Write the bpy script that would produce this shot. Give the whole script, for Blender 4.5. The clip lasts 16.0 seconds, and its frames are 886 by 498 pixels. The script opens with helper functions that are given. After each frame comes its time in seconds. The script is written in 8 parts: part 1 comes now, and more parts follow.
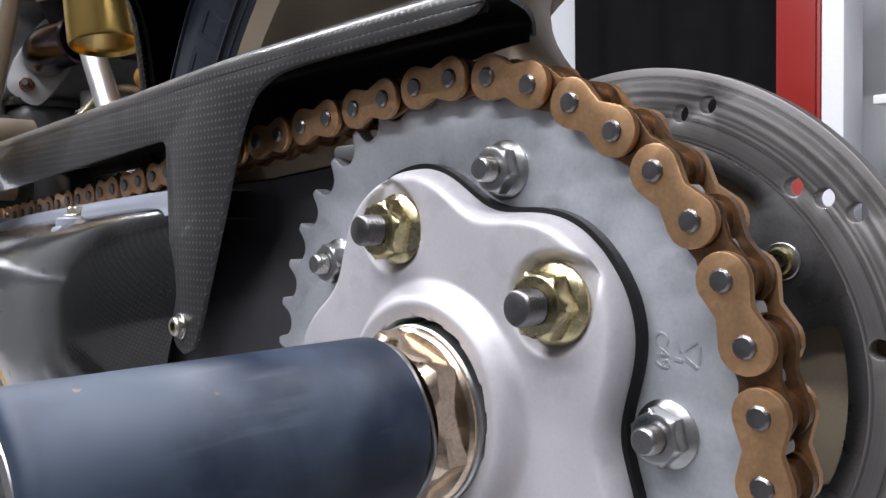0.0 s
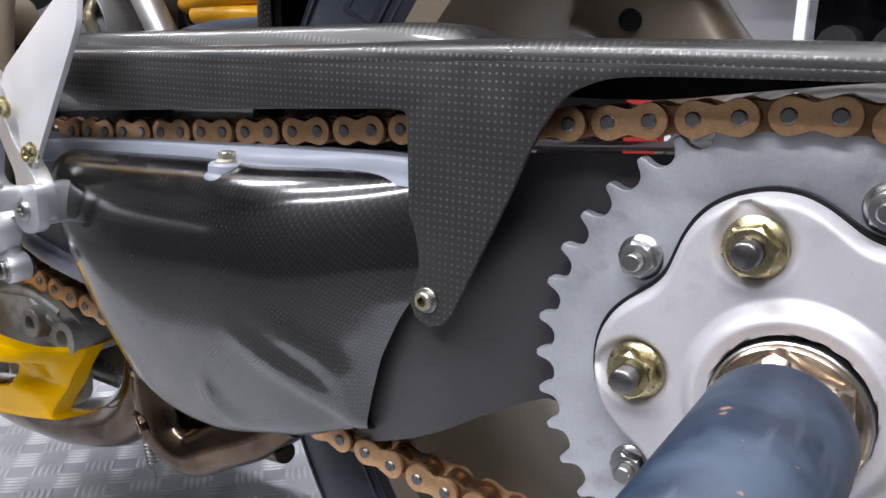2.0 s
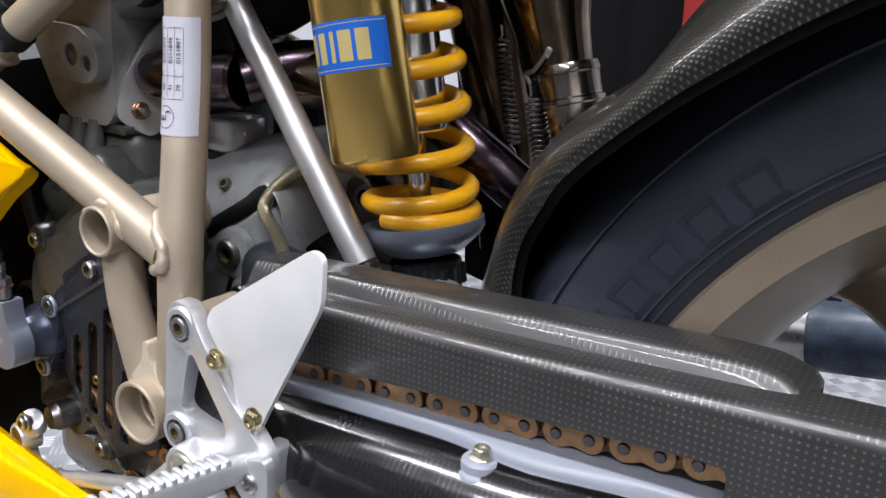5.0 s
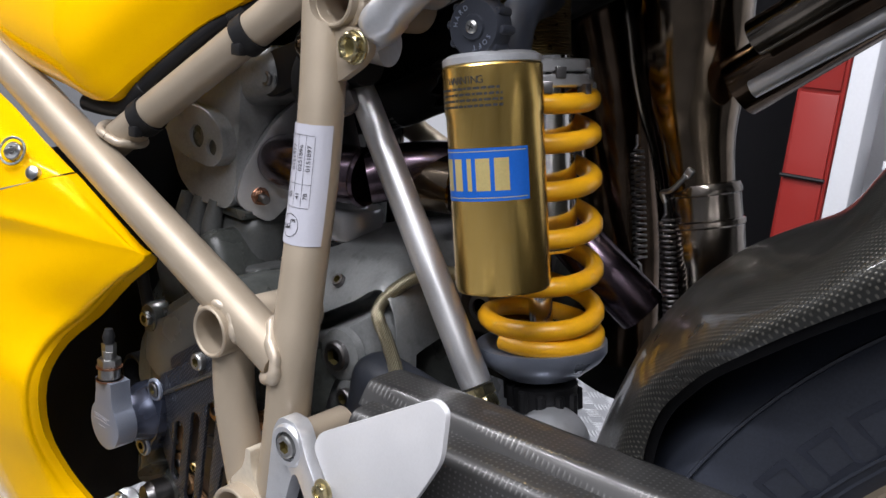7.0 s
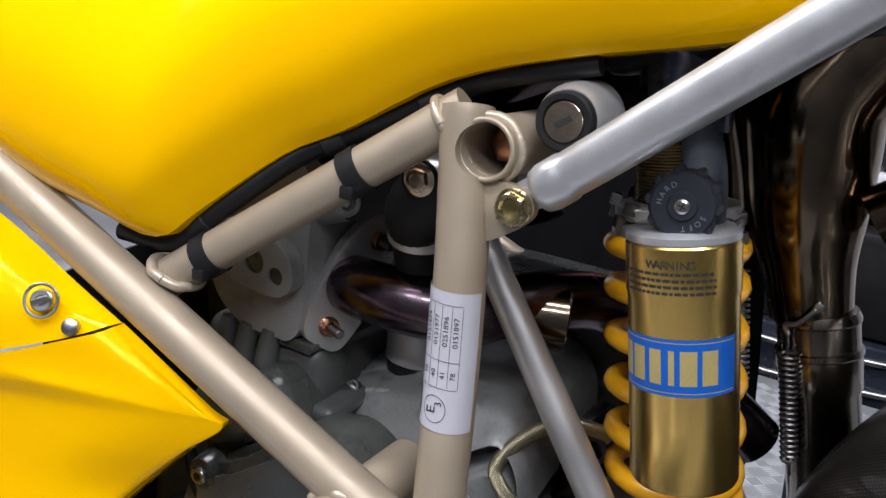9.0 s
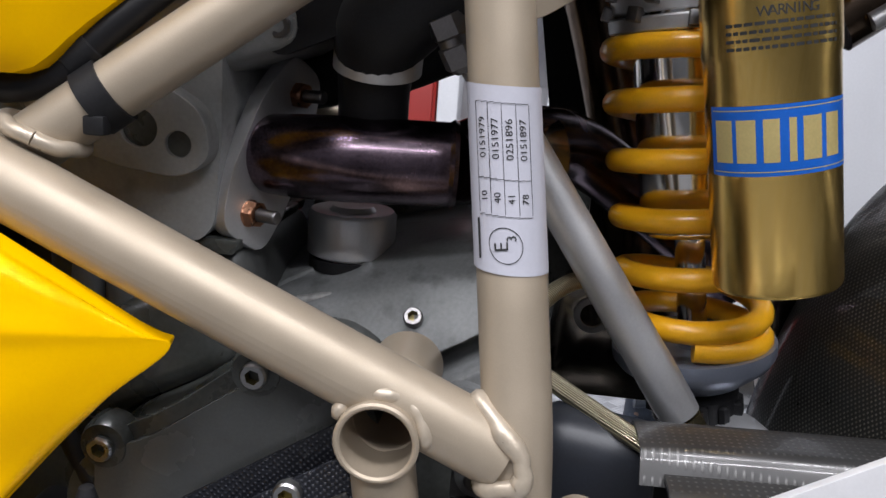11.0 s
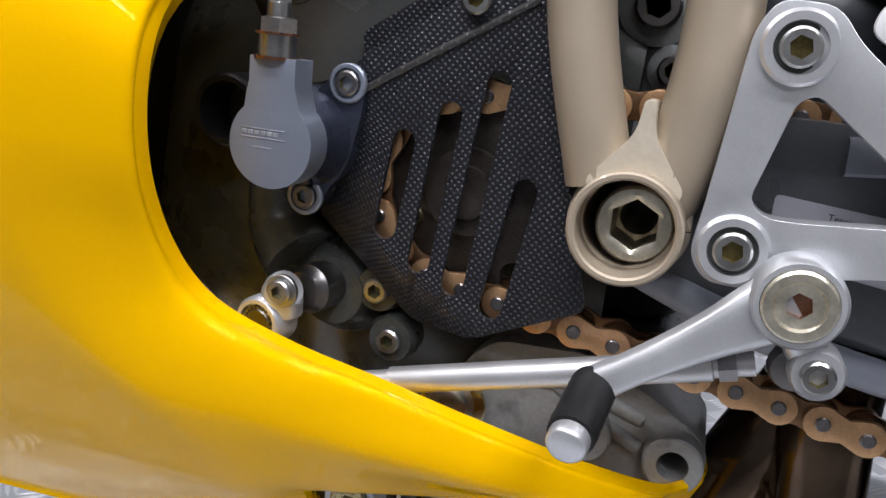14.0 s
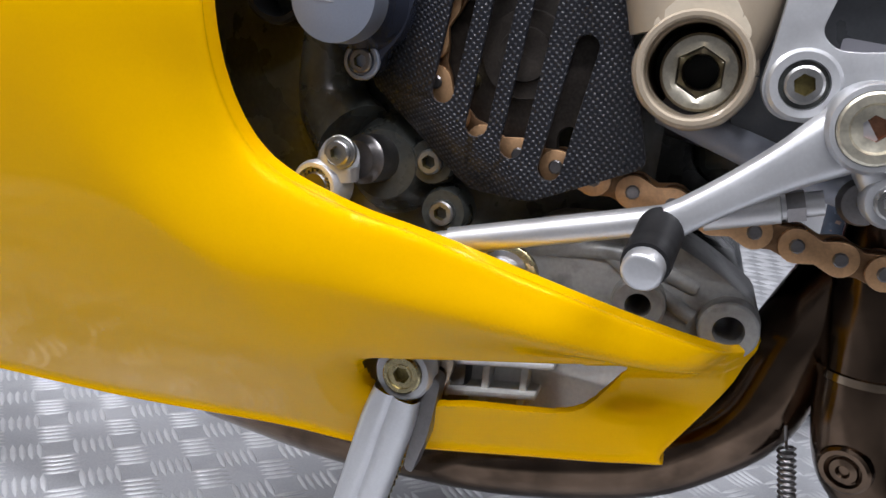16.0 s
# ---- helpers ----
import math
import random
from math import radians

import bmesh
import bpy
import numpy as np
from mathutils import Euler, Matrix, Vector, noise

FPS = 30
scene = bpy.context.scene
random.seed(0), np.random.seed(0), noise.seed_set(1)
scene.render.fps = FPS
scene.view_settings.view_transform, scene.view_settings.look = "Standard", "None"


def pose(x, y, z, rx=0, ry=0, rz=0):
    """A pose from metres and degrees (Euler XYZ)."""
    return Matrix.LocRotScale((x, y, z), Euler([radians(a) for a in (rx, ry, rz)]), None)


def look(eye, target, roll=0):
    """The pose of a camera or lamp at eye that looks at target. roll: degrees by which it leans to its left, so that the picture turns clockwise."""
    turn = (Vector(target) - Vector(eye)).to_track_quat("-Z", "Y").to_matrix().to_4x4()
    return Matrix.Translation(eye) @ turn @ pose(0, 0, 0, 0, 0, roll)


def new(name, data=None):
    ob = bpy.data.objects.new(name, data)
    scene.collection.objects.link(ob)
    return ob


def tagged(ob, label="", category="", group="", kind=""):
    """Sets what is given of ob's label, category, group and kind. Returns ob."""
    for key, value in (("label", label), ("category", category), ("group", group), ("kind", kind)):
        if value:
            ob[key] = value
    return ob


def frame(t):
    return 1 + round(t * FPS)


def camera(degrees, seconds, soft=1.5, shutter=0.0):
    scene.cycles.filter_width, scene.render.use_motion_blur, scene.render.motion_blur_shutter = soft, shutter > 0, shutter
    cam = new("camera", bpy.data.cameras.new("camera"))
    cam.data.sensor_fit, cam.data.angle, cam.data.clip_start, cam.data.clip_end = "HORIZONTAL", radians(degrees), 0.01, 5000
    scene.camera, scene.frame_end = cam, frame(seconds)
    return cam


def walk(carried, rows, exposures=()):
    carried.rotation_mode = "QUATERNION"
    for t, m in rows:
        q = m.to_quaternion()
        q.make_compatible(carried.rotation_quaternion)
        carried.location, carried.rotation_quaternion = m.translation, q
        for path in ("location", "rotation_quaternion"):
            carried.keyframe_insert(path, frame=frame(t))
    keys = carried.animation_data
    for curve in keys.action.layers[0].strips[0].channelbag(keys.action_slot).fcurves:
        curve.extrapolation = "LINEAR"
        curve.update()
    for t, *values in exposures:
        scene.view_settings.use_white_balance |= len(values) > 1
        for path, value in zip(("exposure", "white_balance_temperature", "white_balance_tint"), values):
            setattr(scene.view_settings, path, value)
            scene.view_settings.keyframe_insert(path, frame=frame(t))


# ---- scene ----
cam = camera(55.65, 16.0)
PATH = [
    (0, (0.1862, -0.1782, 0.4400), (-1.2586, 1.2026, 0.3645), -0.72),
    (0.5, (0.1568, -0.2120, 0.4670), (-1.1935, 1.2485, 0.2580), -0.24),
    (1, (0.1127, -0.2432, 0.4857), (-1.1175, 1.2851, 0.0972), 0.51),
    (1.5, (0.0805, -0.2704, 0.5045), (-1.0230, 1.3305, 0.0362), 1.30),
    (2, (0.0425, -0.2964, 0.5060), (-1.0028, 1.3331, 0.0039), 1.21),
    (2.5, (0.0099, -0.3126, 0.5142), (-1.0153, 1.3235, -0.0074), 1.38),
    (3, (-0.0179, -0.3207, 0.5345), (-1.0275, 1.3136, -0.0223), 2.08),
    (3.5, (-0.0297, -0.3324, 0.5703), (-1.0185, 1.3031, -0.0190), 2.63),
    (4, (-0.0564, -0.3508, 0.5917), (-1.0211, 1.2924, -0.0158), 2.95),
    (4.5, (-0.0837, -0.3392, 0.6167), (-1.0542, 1.2977, 0.0014), 3.08),
    (5, (-0.0980, -0.3122, 0.6405), (-1.1321, 1.3054, 0.0800), 2.06),
    (5.2, (-0.1072, -0.3076, 0.6446), (-1.1550, 1.3133, 0.1204), 2.29),
    (5.72, (-0.1222, -0.2933, 0.6608), (-1.2285, 1.3016, 0.1785), 2.40),
    (6.25, (-0.1330, -0.2930, 0.6705), (-1.2910, 1.2654, 0.1905), 3.49),
    (6.78, (-0.1398, -0.2966, 0.6809), (-1.3340, 1.2272, 0.1788), 4.69),
    (7.3, (-0.1428, -0.2941, 0.6990), (-1.3495, 1.2092, 0.1660), 5.13),
    (7.5, (-0.1434, -0.2892, 0.7122), (-1.3492, 1.2088, 0.1628), 5.01),
    (8, (-0.1925, -0.3067, 0.7328), (-1.3847, 1.1997, 0.1763), 5.30),
    (8.2, (-0.2160, -0.3098, 0.7399), (-1.3966, 1.2013, 0.1719), 5.36),
    (8.72, (-0.2820, -0.3184, 0.7555), (-1.3231, 1.2906, 0.1836), 5.93),
    (9.25, (-0.3587, -0.3150, 0.7593), (-1.0895, 1.4598, 0.1971), 6.72),
    (9.78, (-0.4264, -0.3043, 0.7496), (-0.8184, 1.5800, 0.2054), 7.18),
    (10.3, (-0.4654, -0.2907, 0.7245), (-0.6786, 1.6279, 0.2013), 6.74),
    (10.5, (-0.4752, -0.2833, 0.7064), (-0.6701, 1.6402, 0.1944), 6.16),
    (11, (-0.4786, -0.2859, 0.6432), (-0.6643, 1.6447, 0.1553), 4.26),
    (11.5, (-0.4673, -0.3063, 0.6043), (-0.8214, 1.6025, 0.1235), 3.29),
    (12, (-0.4586, -0.3210, 0.5612), (-0.9415, 1.5591, 0.0794), 3.56),
    (12.5, (-0.4685, -0.3145, 0.5235), (-0.9897, 1.5535, 0.0347), 4.74),
    (13, (-0.4758, -0.3167, 0.4959), (-1.0400, 1.5414, 0.0174), 5.62),
    (13.5, (-0.4797, -0.3138, 0.4702), (-1.0389, 1.5472, -0.0027), 6.21),
    (14, (-0.4695, -0.3131, 0.4561), (-1.0204, 1.5480, -0.0265), 6.41),
    (14.5, (-0.4677, -0.3206, 0.4307), (-1.0052, 1.5466, -0.0436), 6.45),
    (15, (-0.4626, -0.3163, 0.4098), (-0.9911, 1.5507, -0.0750), 6.45),
    (15.5, (-0.4675, -0.3160, 0.3923), (-0.9944, 1.5519, -0.0907), 6.57),
    (16, (-0.4853, -0.3319, 0.4003), (-1.0157, 1.5358, -0.0794), 6.67),
]
walk(cam, [(t, look(e, g, r)) for t, e, g, r in PATH], exposures=[(0, 0.08), (0.5, 0.06), (1.5, 0.12), (2.5, 0.30), (3.5, 0.28), (4.5, 0.24), (5, 0.20), (6.2, 0.08), (7.5, -0.04), (8, -0.12), (10.5, -0.20), (11, -0.10), (12, -0.46), (12.5, -0.38), (13.5, -0.08), (14.5, 0.06), (16, 0.05)])

# ---- world and lamps ----
world = bpy.data.worlds.new("workshop_air")
world.use_nodes = True
scene.world = world
world.node_tree.nodes["Background"].inputs[0].default_value = (0.9, 0.95, 1.0, 1)
world.node_tree.nodes["Background"].inputs[1].default_value = 0.012


def strip_lamp(x, y, z, sx, sy, watts, colour=(0.955, 0.955, 1.02)):
    la = bpy.data.lights.new("tube_light", "AREA")
    la.shape, la.size, la.size_y, la.energy, la.color = "RECTANGLE", sx, sy, watts, colour
    ob = new("tube_light", la)
    ob.location = (x, y, z)
    return ob


# The pair at y -2.1 is an unseen row added for frontal light.
TUBES = ((-1.15, -0.95), (0.55, -0.95), (-1.15, 0.55), (0.55, 0.55), (-2.7, -0.2), (-1.15, -2.1), (0.55, -2.1))
for tx, ty in TUBES:
    strip_lamp(tx, ty, 2.63, 1.45, 0.10, 43)
scene.view_settings.exposure = 0.0

# ---- materials ----
class Mat:
    """A node material with a principled shader and short calls for its links."""

    def __init__(self, name, colour, rough, metal=0.0, coat=0.0):
        self.m = bpy.data.materials.new(name)
        self.m.use_nodes = True
        self.t = self.m.node_tree
        self.b = self.t.nodes["Principled BSDF"]
        self.b.inputs["Base Color"].default_value = (*colour, 1)
        self.b.inputs["Roughness"].default_value = rough
        self.b.inputs["Metallic"].default_value = metal
        self.b.inputs["Coat Weight"].default_value = coat
        self.b.inputs["Coat Roughness"].default_value = 0.04
        self.b.inputs["Coat IOR"].default_value = 1.4
        self.colour, self.rough = colour, rough
        self.co = self.node("ShaderNodeTexCoord").outputs["Object"]

    def node(self, kind, **values):
        n = self.t.nodes.new(kind)
        for k, v in values.items():
            if k in n.inputs:
                n.inputs[k].default_value = v
        return n

    def link(self, a, b):
        self.t.links.new(a, b)

    def noise(self, scale, detail=4.0, stretch=None):
        n = self.node("ShaderNodeTexNoise", Scale=scale, Detail=detail)
        co = self.co
        if stretch:
            mp = self.node("ShaderNodeMapping", Scale=stretch)
            self.link(co, mp.inputs["Vector"])
            co = mp.outputs[0]
        self.link(co, n.inputs["Vector"])
        return n.outputs["Fac"]

    def span(self, fac, a, b, lo=0.0, hi=1.0):
        n = self.node("ShaderNodeMapRange")
        for i, v in ((1, a), (2, b), (3, lo), (4, hi)):
            n.inputs[i].default_value = v
        self.link(fac, n.inputs[0])
        return n.outputs[0]

    def math(self, op, a, b=None, v=0.0):
        n = self.node("ShaderNodeMath")
        n.operation = op
        self.link(a, n.inputs[0])
        if b is not None:
            self.link(b, n.inputs[1])
        else:
            n.inputs[1].default_value = v
        return n.outputs[0]

    def mix(self, fac, a, b):
        n = self.node("ShaderNodeMix")
        n.data_type = "RGBA"
        self.link(fac, n.inputs[0])
        for i, c in ((6, a), (7, b)):
            if isinstance(c, tuple):
                n.inputs[i].default_value = (*c, 1)
            else:
                self.link(c, n.inputs[i])
        return n.outputs[2]

    def paint(self, out):
        self.link(out, self.b.inputs["Base Color"])

    def gloss(self, out):
        self.link(out, self.b.inputs["Roughness"])

    def bump(self, height, strength, dist):
        n = self.node("ShaderNodeBump", Strength=strength, Distance=dist)
        self.link(height, n.inputs["Height"])
        self.link(n.outputs[0], self.b.inputs["Normal"])


def shade(c, k):
    return tuple(min(1.0, v * k) for v in c)


def worn(name, colour, rough, metal=0.0, coat=0.0, grain=900.0, blot=35.0, depth=0.0002, spread=0.12, dirt=0.0, scratch=0.0, spec=0.5):
    """A surface with fine grain, broad blotches, some dirt and hairline scuffs."""
    m = Mat(name, colour, rough, metal, coat)
    m.b.inputs["Specular IOR Level"].default_value = spec
    g, b = m.noise(grain, 3), m.noise(blot, 5)
    both = m.math("ADD", m.math("MULTIPLY", g, v=0.45), m.math("MULTIPLY", b, v=0.55))
    col = m.mix(m.span(both, 0.35, 0.65), shade(colour, 1 - spread), shade(colour, 1 + spread))
    if dirt:
        col = m.mix(m.span(m.noise(blot * 2.3, 8), 0.56, 0.72, 0, dirt), col, shade(colour, 0.25))
    if scratch:
        s = m.span(m.noise(160, 2, (1, 1, 14)), 0.70, 0.74, 0, scratch)
        col = m.mix(s, col, shade(colour, 1.6))
    m.paint(col)
    m.gloss(m.span(b, 0.3, 0.7, max(0.02, rough * 0.8), min(1, rough * 1.25)))
    if depth:
        m.bump(both, 0.35, depth)
    return m.m


def carbon(name, cell, dark, light, rough, coat, relief=0.00025, axis=0, checks=False, spec=0.3, fill=(0.30, 0.75), metal=0.0, hoop=0.0):
    """Plain-weave carbon cloth: square tows that catch the light by turns, under lacquer. axis 1 runs the cloth along y; hoop lays it round the rear axle at that radius."""
    m = Mat(name, dark, rough, metal, coat)
    sep = m.node("ShaderNodeSeparateXYZ")
    m.link(m.co, sep.inputs[0])
    k = math.pi / cell
    if hoop:
        h = m.math("SUBTRACT", sep.outputs[2], v=0.381)
        u = m.math("MULTIPLY", m.math("ARCTAN2", h, sep.outputs[0]), v=k * hoop)
        r = m.math("SQRT", m.math("ADD", m.math("MULTIPLY", h, h), m.math("MULTIPLY", sep.outputs[0], sep.outputs[0])))
        v = m.math("MULTIPLY", m.math("ADD", r, sep.outputs[1]), v=k)
    else:
        u = m.math("MULTIPLY", sep.outputs[axis], v=k)
        v = m.math("MULTIPLY", m.math("SUBTRACT", sep.outputs[2], sep.outputs[1 - axis]), v=k)
    su, sv = m.math("SINE", u), m.math("SINE", v)
    if checks:
        w = m.math("MAXIMUM", m.math("MULTIPLY", su, sv), v=0.0)
    else:
        w = m.math("MULTIPLY", m.math("MAXIMUM", su, v=0.0), m.math("MAXIMUM", sv, v=0.0))
    m.b.inputs["Specular IOR Level"].default_value = spec
    fleck = m.noise(500, 2)
    f = m.math("MULTIPLY", m.span(w, *fill), m.span(fleck, 0.3, 0.6, 0.4, 1.0))
    f = m.math("MULTIPLY", f, m.span(m.noise(22, 4), 0.35, 0.65, 0.45, 1.0))
    m.paint(m.mix(f, dark, light))
    m.gloss(m.span(m.noise(40, 5), 0.3, 0.7, rough * 0.75, rough * 1.3))
    m.bump(w, 0.5, relief)
    return m.m


CARBON = carbon("carbon_weave", 0.0015, (0.070, 0.069, 0.068), (0.175, 0.173, 0.168), 0.38, 0.35, metal=0.65, fill=(0.15, 0.75))
CARBON_GLOSS = carbon("carbon_weave_lacquered", 0.0015, (0.015, 0.015, 0.016), (0.085, 0.084, 0.082), 0.22, 1.0, 0.00005, checks=True, spec=0.5, fill=(0.1, 0.7), metal=0.85)
CARBON_MATT = carbon("carbon_weave_coarse", 0.0015, (0.012, 0.013, 0.017), (0.056, 0.059, 0.072), 0.32, 0.08, 0.0010, checks=True)
CARBON_FENDER = carbon("carbon_weave_fender", 0.0017, (0.022, 0.022, 0.020), (0.135, 0.128, 0.108), 0.36, 0.4, 0.0003, checks=True, metal=0.5, hoop=0.34)
HUB = worn("cast_hub", (0.55, 0.537, 0.56), 0.50, 0.30, dirt=0.18, depth=0.00006, spread=0.05, scratch=0.15)
ZINC = worn("zinc_plate", (0.60, 0.62, 0.66), 0.42, 0.65, dirt=0.3, depth=0.00005, spread=0.08, scratch=0.35)
STEEL = worn("bright_steel", (0.40, 0.40, 0.395), 0.32, 1.0, depth=0.00005, blot=90)
STEEL_DARK = worn("dark_steel", (0.22, 0.21, 0.21), 0.35, 1.0, depth=0.00005, blot=90)
BRASS = worn("yellow_zinc", (0.52, 0.45, 0.26), 0.26, 1.0, spread=0.25, blot=160, depth=0.00004)
PINK_ZINC = worn("iridescent_zinc", (0.62, 0.50, 0.38), 0.22, 1.0, spread=0.3, blot=120, depth=0.00004)
LINK = worn("bronze_link", (0.60, 0.36, 0.19), 0.36, 0.85, spread=0.12, dirt=0.25, blot=120, depth=0.00005)
# Link bronze darkened: shade between the outer plates is put into the colour.
LINK_IN = worn("shaded_link", (0.22, 0.125, 0.065), 0.34, 0.85, spread=0.2, dirt=0.5, blot=120, depth=0.00005)
FRAME = worn("bronze_frame_paint", (0.385, 0.32, 0.24), 0.44, 0.35, 0.12, grain=2600, spread=0.06, depth=0.00003)
WELD = worn("painted_weld", (0.47, 0.40, 0.31), 0.34, 0.35, 0.4, grain=420, blot=150, depth=0.0012, spread=0.08)
RIM = worn("bronze_rim_paint", (0.29, 0.235, 0.17), 0.40, 0.3, 0.2, spread=0.08, depth=0.00008)
YELLOW = worn("yellow_lacquer", (0.86, 0.465, 0.0002), 0.03, 0.0, 0.06, spread=0.02, depth=0.0, blot=8, spec=0.24)
SPRING = worn("yellow_spring_coat", (0.86, 0.42, 0.01), 0.34, 0.0, 0.5, spread=0.06, depth=0.00006, dirt=0.15)
COVER_GREY = worn("smooth_dark_cover", (0.080, 0.084, 0.082), 0.25, 0.1, spread=0.1, depth=0.0001, dirt=0.15, scratch=0.2, spec=0.4)
SOCKET = worn("grimy_socket", (0.20, 0.165, 0.065), 0.38, 0.8, spread=0.3, blot=300, depth=0.0)
HEAD_CAST = worn("sand_cast_head", (0.28, 0.287, 0.285), 0.48, 0.2, spread=0.10, depth=0.0003, dirt=0.35, grain=500)
DARK_ANODISED = worn("dark_anodised", (0.045, 0.052, 0.078), 0.24, 0.6, spread=0.08, depth=0.00003)
PIPE_LOW = worn("coppery_exhaust_steel", (0.125, 0.088, 0.062), 0.17, 1.0, spread=0.5, grain=50, blot=22, depth=0.0, dirt=0.5)
BARREL = worn("dull_cylinder_casting", (0.085, 0.088, 0.086), 0.45, 0.2, spread=0.15, depth=0.0003, dirt=0.5, grain=500)
# Sprocket steel kept dark: shade behind the slatted cover is painted in.
SHADED_STEEL = worn("shaded_sprocket_steel", (0.05, 0.042, 0.036), 0.4, 0.6, spread=0.4, blot=90, depth=0.0002, dirt=0.5)
RUBBER = worn("rubber", (0.014, 0.014, 0.015), 0.5, spread=0.25, depth=0.0002, spec=0.22)
TYRE = worn("tyre_rubber", (0.031, 0.036, 0.050), 0.42, spread=0.25, depth=0.0002, blot=20, spec=0.5)
BLACK = worn("black_plastic", (0.011, 0.011, 0.012), 0.4, spread=0.2, depth=0.0001, spec=0.2)
GREY_PLASTIC = worn("dark_grey_cover", (0.060, 0.057, 0.062), 0.42, spread=0.12, depth=0.0001, blot=14, spec=0.4)
SLIDER = worn("grey_slider", (0.27, 0.29, 0.34), 0.40, spread=0.06, depth=0.0001)
SHOP_FLOOR = worn("dark_concrete", (0.15, 0.15, 0.153), 0.6, spread=0.12, blot=4, depth=0.0004, grain=60)
CASE_DARK = worn("dark_crankcase", (0.054, 0.058, 0.054), 0.28, 0.0, spread=0.3, depth=0.0003, dirt=0.3, grain=400, scratch=0.25, spec=0.5)
CASE = worn("cast_engine_case", (0.225, 0.232, 0.232), 0.40, 0.3, spread=0.14, depth=0.0003, dirt=0.45, grain=500)
CASE_LIGHT = worn("raw_cast_alloy", (0.34, 0.34, 0.33), 0.45, 0.25, spread=0.16, depth=0.0003, dirt=0.6, grain=500)
ALLOY = worn("satin_alloy", (0.60, 0.61, 0.63), 0.36, 0.7, spread=0.05, depth=0.00005, dirt=0.12)
ALLOY_TUBE = worn("brushed_alloy_tube", (0.60, 0.60, 0.605), 0.40, 0.8, spread=0.06, depth=0.00004)
ANODISED = worn("grey_anodised", (0.27, 0.30, 0.37), 0.34, 0.6, spread=0.05, depth=0.00003)
PLATE_GREY = worn("grey_heel_plate", (0.55, 0.55, 0.56), 0.45, 0.25, spread=0.04, depth=0.0001)
HEADER = worn("heat_tinted_steel", (0.12, 0.09, 0.11), 0.22, 1.0, spread=0.6, blot=45, depth=0.0001, dirt=0.4)
SLIP = worn("polished_exhaust_steel", (0.24, 0.21, 0.18), 0.16, 1.0, spread=0.35, grain=40, blot=25, depth=0.0, dirt=0.3)
PIPE = worn("browned_exhaust_steel", (0.21, 0.165, 0.12), 0.13, 1.0, spread=0.5, grain=40, blot=15, depth=0.0, dirt=0.4)
COPPER = worn("copper_nut", (0.40, 0.20, 0.12), 0.3, 1.0, spread=0.2, blot=120)
KNOB = worn("blue_black_plastic", (0.022, 0.025, 0.034), 0.45, spread=0.15, depth=0.0001, spec=0.35)
THREADS = worn("oiled_gold_thread", (0.30, 0.235, 0.13), 0.32, 0.9, spread=0.2, blot=60, depth=0.0)
TREAD = worn("bright_tread_bars", (0.42, 0.43, 0.45), 0.48, 0.40, spread=0.12, blot=30, dirt=0.15, depth=0.0)
FLOOR_MAT = worn("tread_plate_alloy", (0.33, 0.34, 0.36), 0.48, 0.45, spread=0.18, blot=9, dirt=0.25, depth=0.0002)
DIM_WALL = worn("pale_wall_paint", (0.30, 0.305, 0.31), 0.7, spread=0.05, blot=3, depth=0.0003, grain=120)
DARK_WALL = worn("dark_wall_paint", (0.085, 0.087, 0.092), 0.7, spread=0.08, blot=3, depth=0.0003, grain=120)
WALL_MAT = worn("white_wall_paint", (0.74, 0.75, 0.78), 0.6, spread=0.03, blot=3, depth=0.0003, grain=120)
RED = worn("red_cabinet_paint", (0.27, 0.014, 0.010), 0.4, spread=0.05, blot=6, depth=0.0)
# Black of the curtains, and of the shade painted inside the hugger.
SHADOW_BLACK = worn("curtain_and_shade_black", (0.006, 0.006, 0.007), 0.8, spread=0.3, blot=12, spec=0.1)
CARBON_GLOSS.node_tree.nodes["Principled BSDF"].inputs["Coat IOR"].default_value = 1.75
CARBON_GLOSS.node_tree.nodes["Principled BSDF"].inputs["Coat Roughness"].default_value = 0.14
YELLOW.node_tree.nodes["Principled BSDF"].inputs["Coat Roughness"].default_value = 0.02
YELLOW.node_tree.nodes["Principled BSDF"].inputs["Coat IOR"].default_value = 1.45
YELLOW.node_tree.nodes["Principled BSDF"].inputs["Specular Tint"].default_value = (1.0, 0.64, 0.06, 1)
RAW_SUMP = worn("raw_sump_alloy", (0.66, 0.66, 0.64), 0.48, 0.15, spread=0.12, depth=0.0003, dirt=0.4, grain=500)
SHOULDER = worn("satin_blue_black", (0.020, 0.023, 0.030), 0.40, 0.0, spread=0.2, blot=18, depth=0.0002, dirt=0.2, spec=0.5)
CHROME = worn("chromed_steel", (0.74, 0.73, 0.71), 0.12, 1.0, spread=0.06, blot=60, depth=0.0)
ENGRAVED = worn("bright_engraving", (0.42, 0.44, 0.50), 0.4, 0.6, spread=0.2, blot=300, depth=0.0)
# Frame paint made paler: the light on the gusset is put into the colour.
BEAD = worn("lit_web_paint", (0.60, 0.53, 0.42), 0.34, 0.3, 0.2, grain=420, blot=90, depth=0.0006, spread=0.08)
ARM_GREY = worn("satin_grey_arm", (0.085, 0.090, 0.100), 0.30, 0.1, spread=0.12, blot=25, depth=0.0001, dirt=0.2, scratch=0.15)
PALE_ZINC = worn("pale_yellow_zinc", (0.60, 0.565, 0.46), 0.34, 0.9, spread=0.15, blot=160, depth=0.00004)
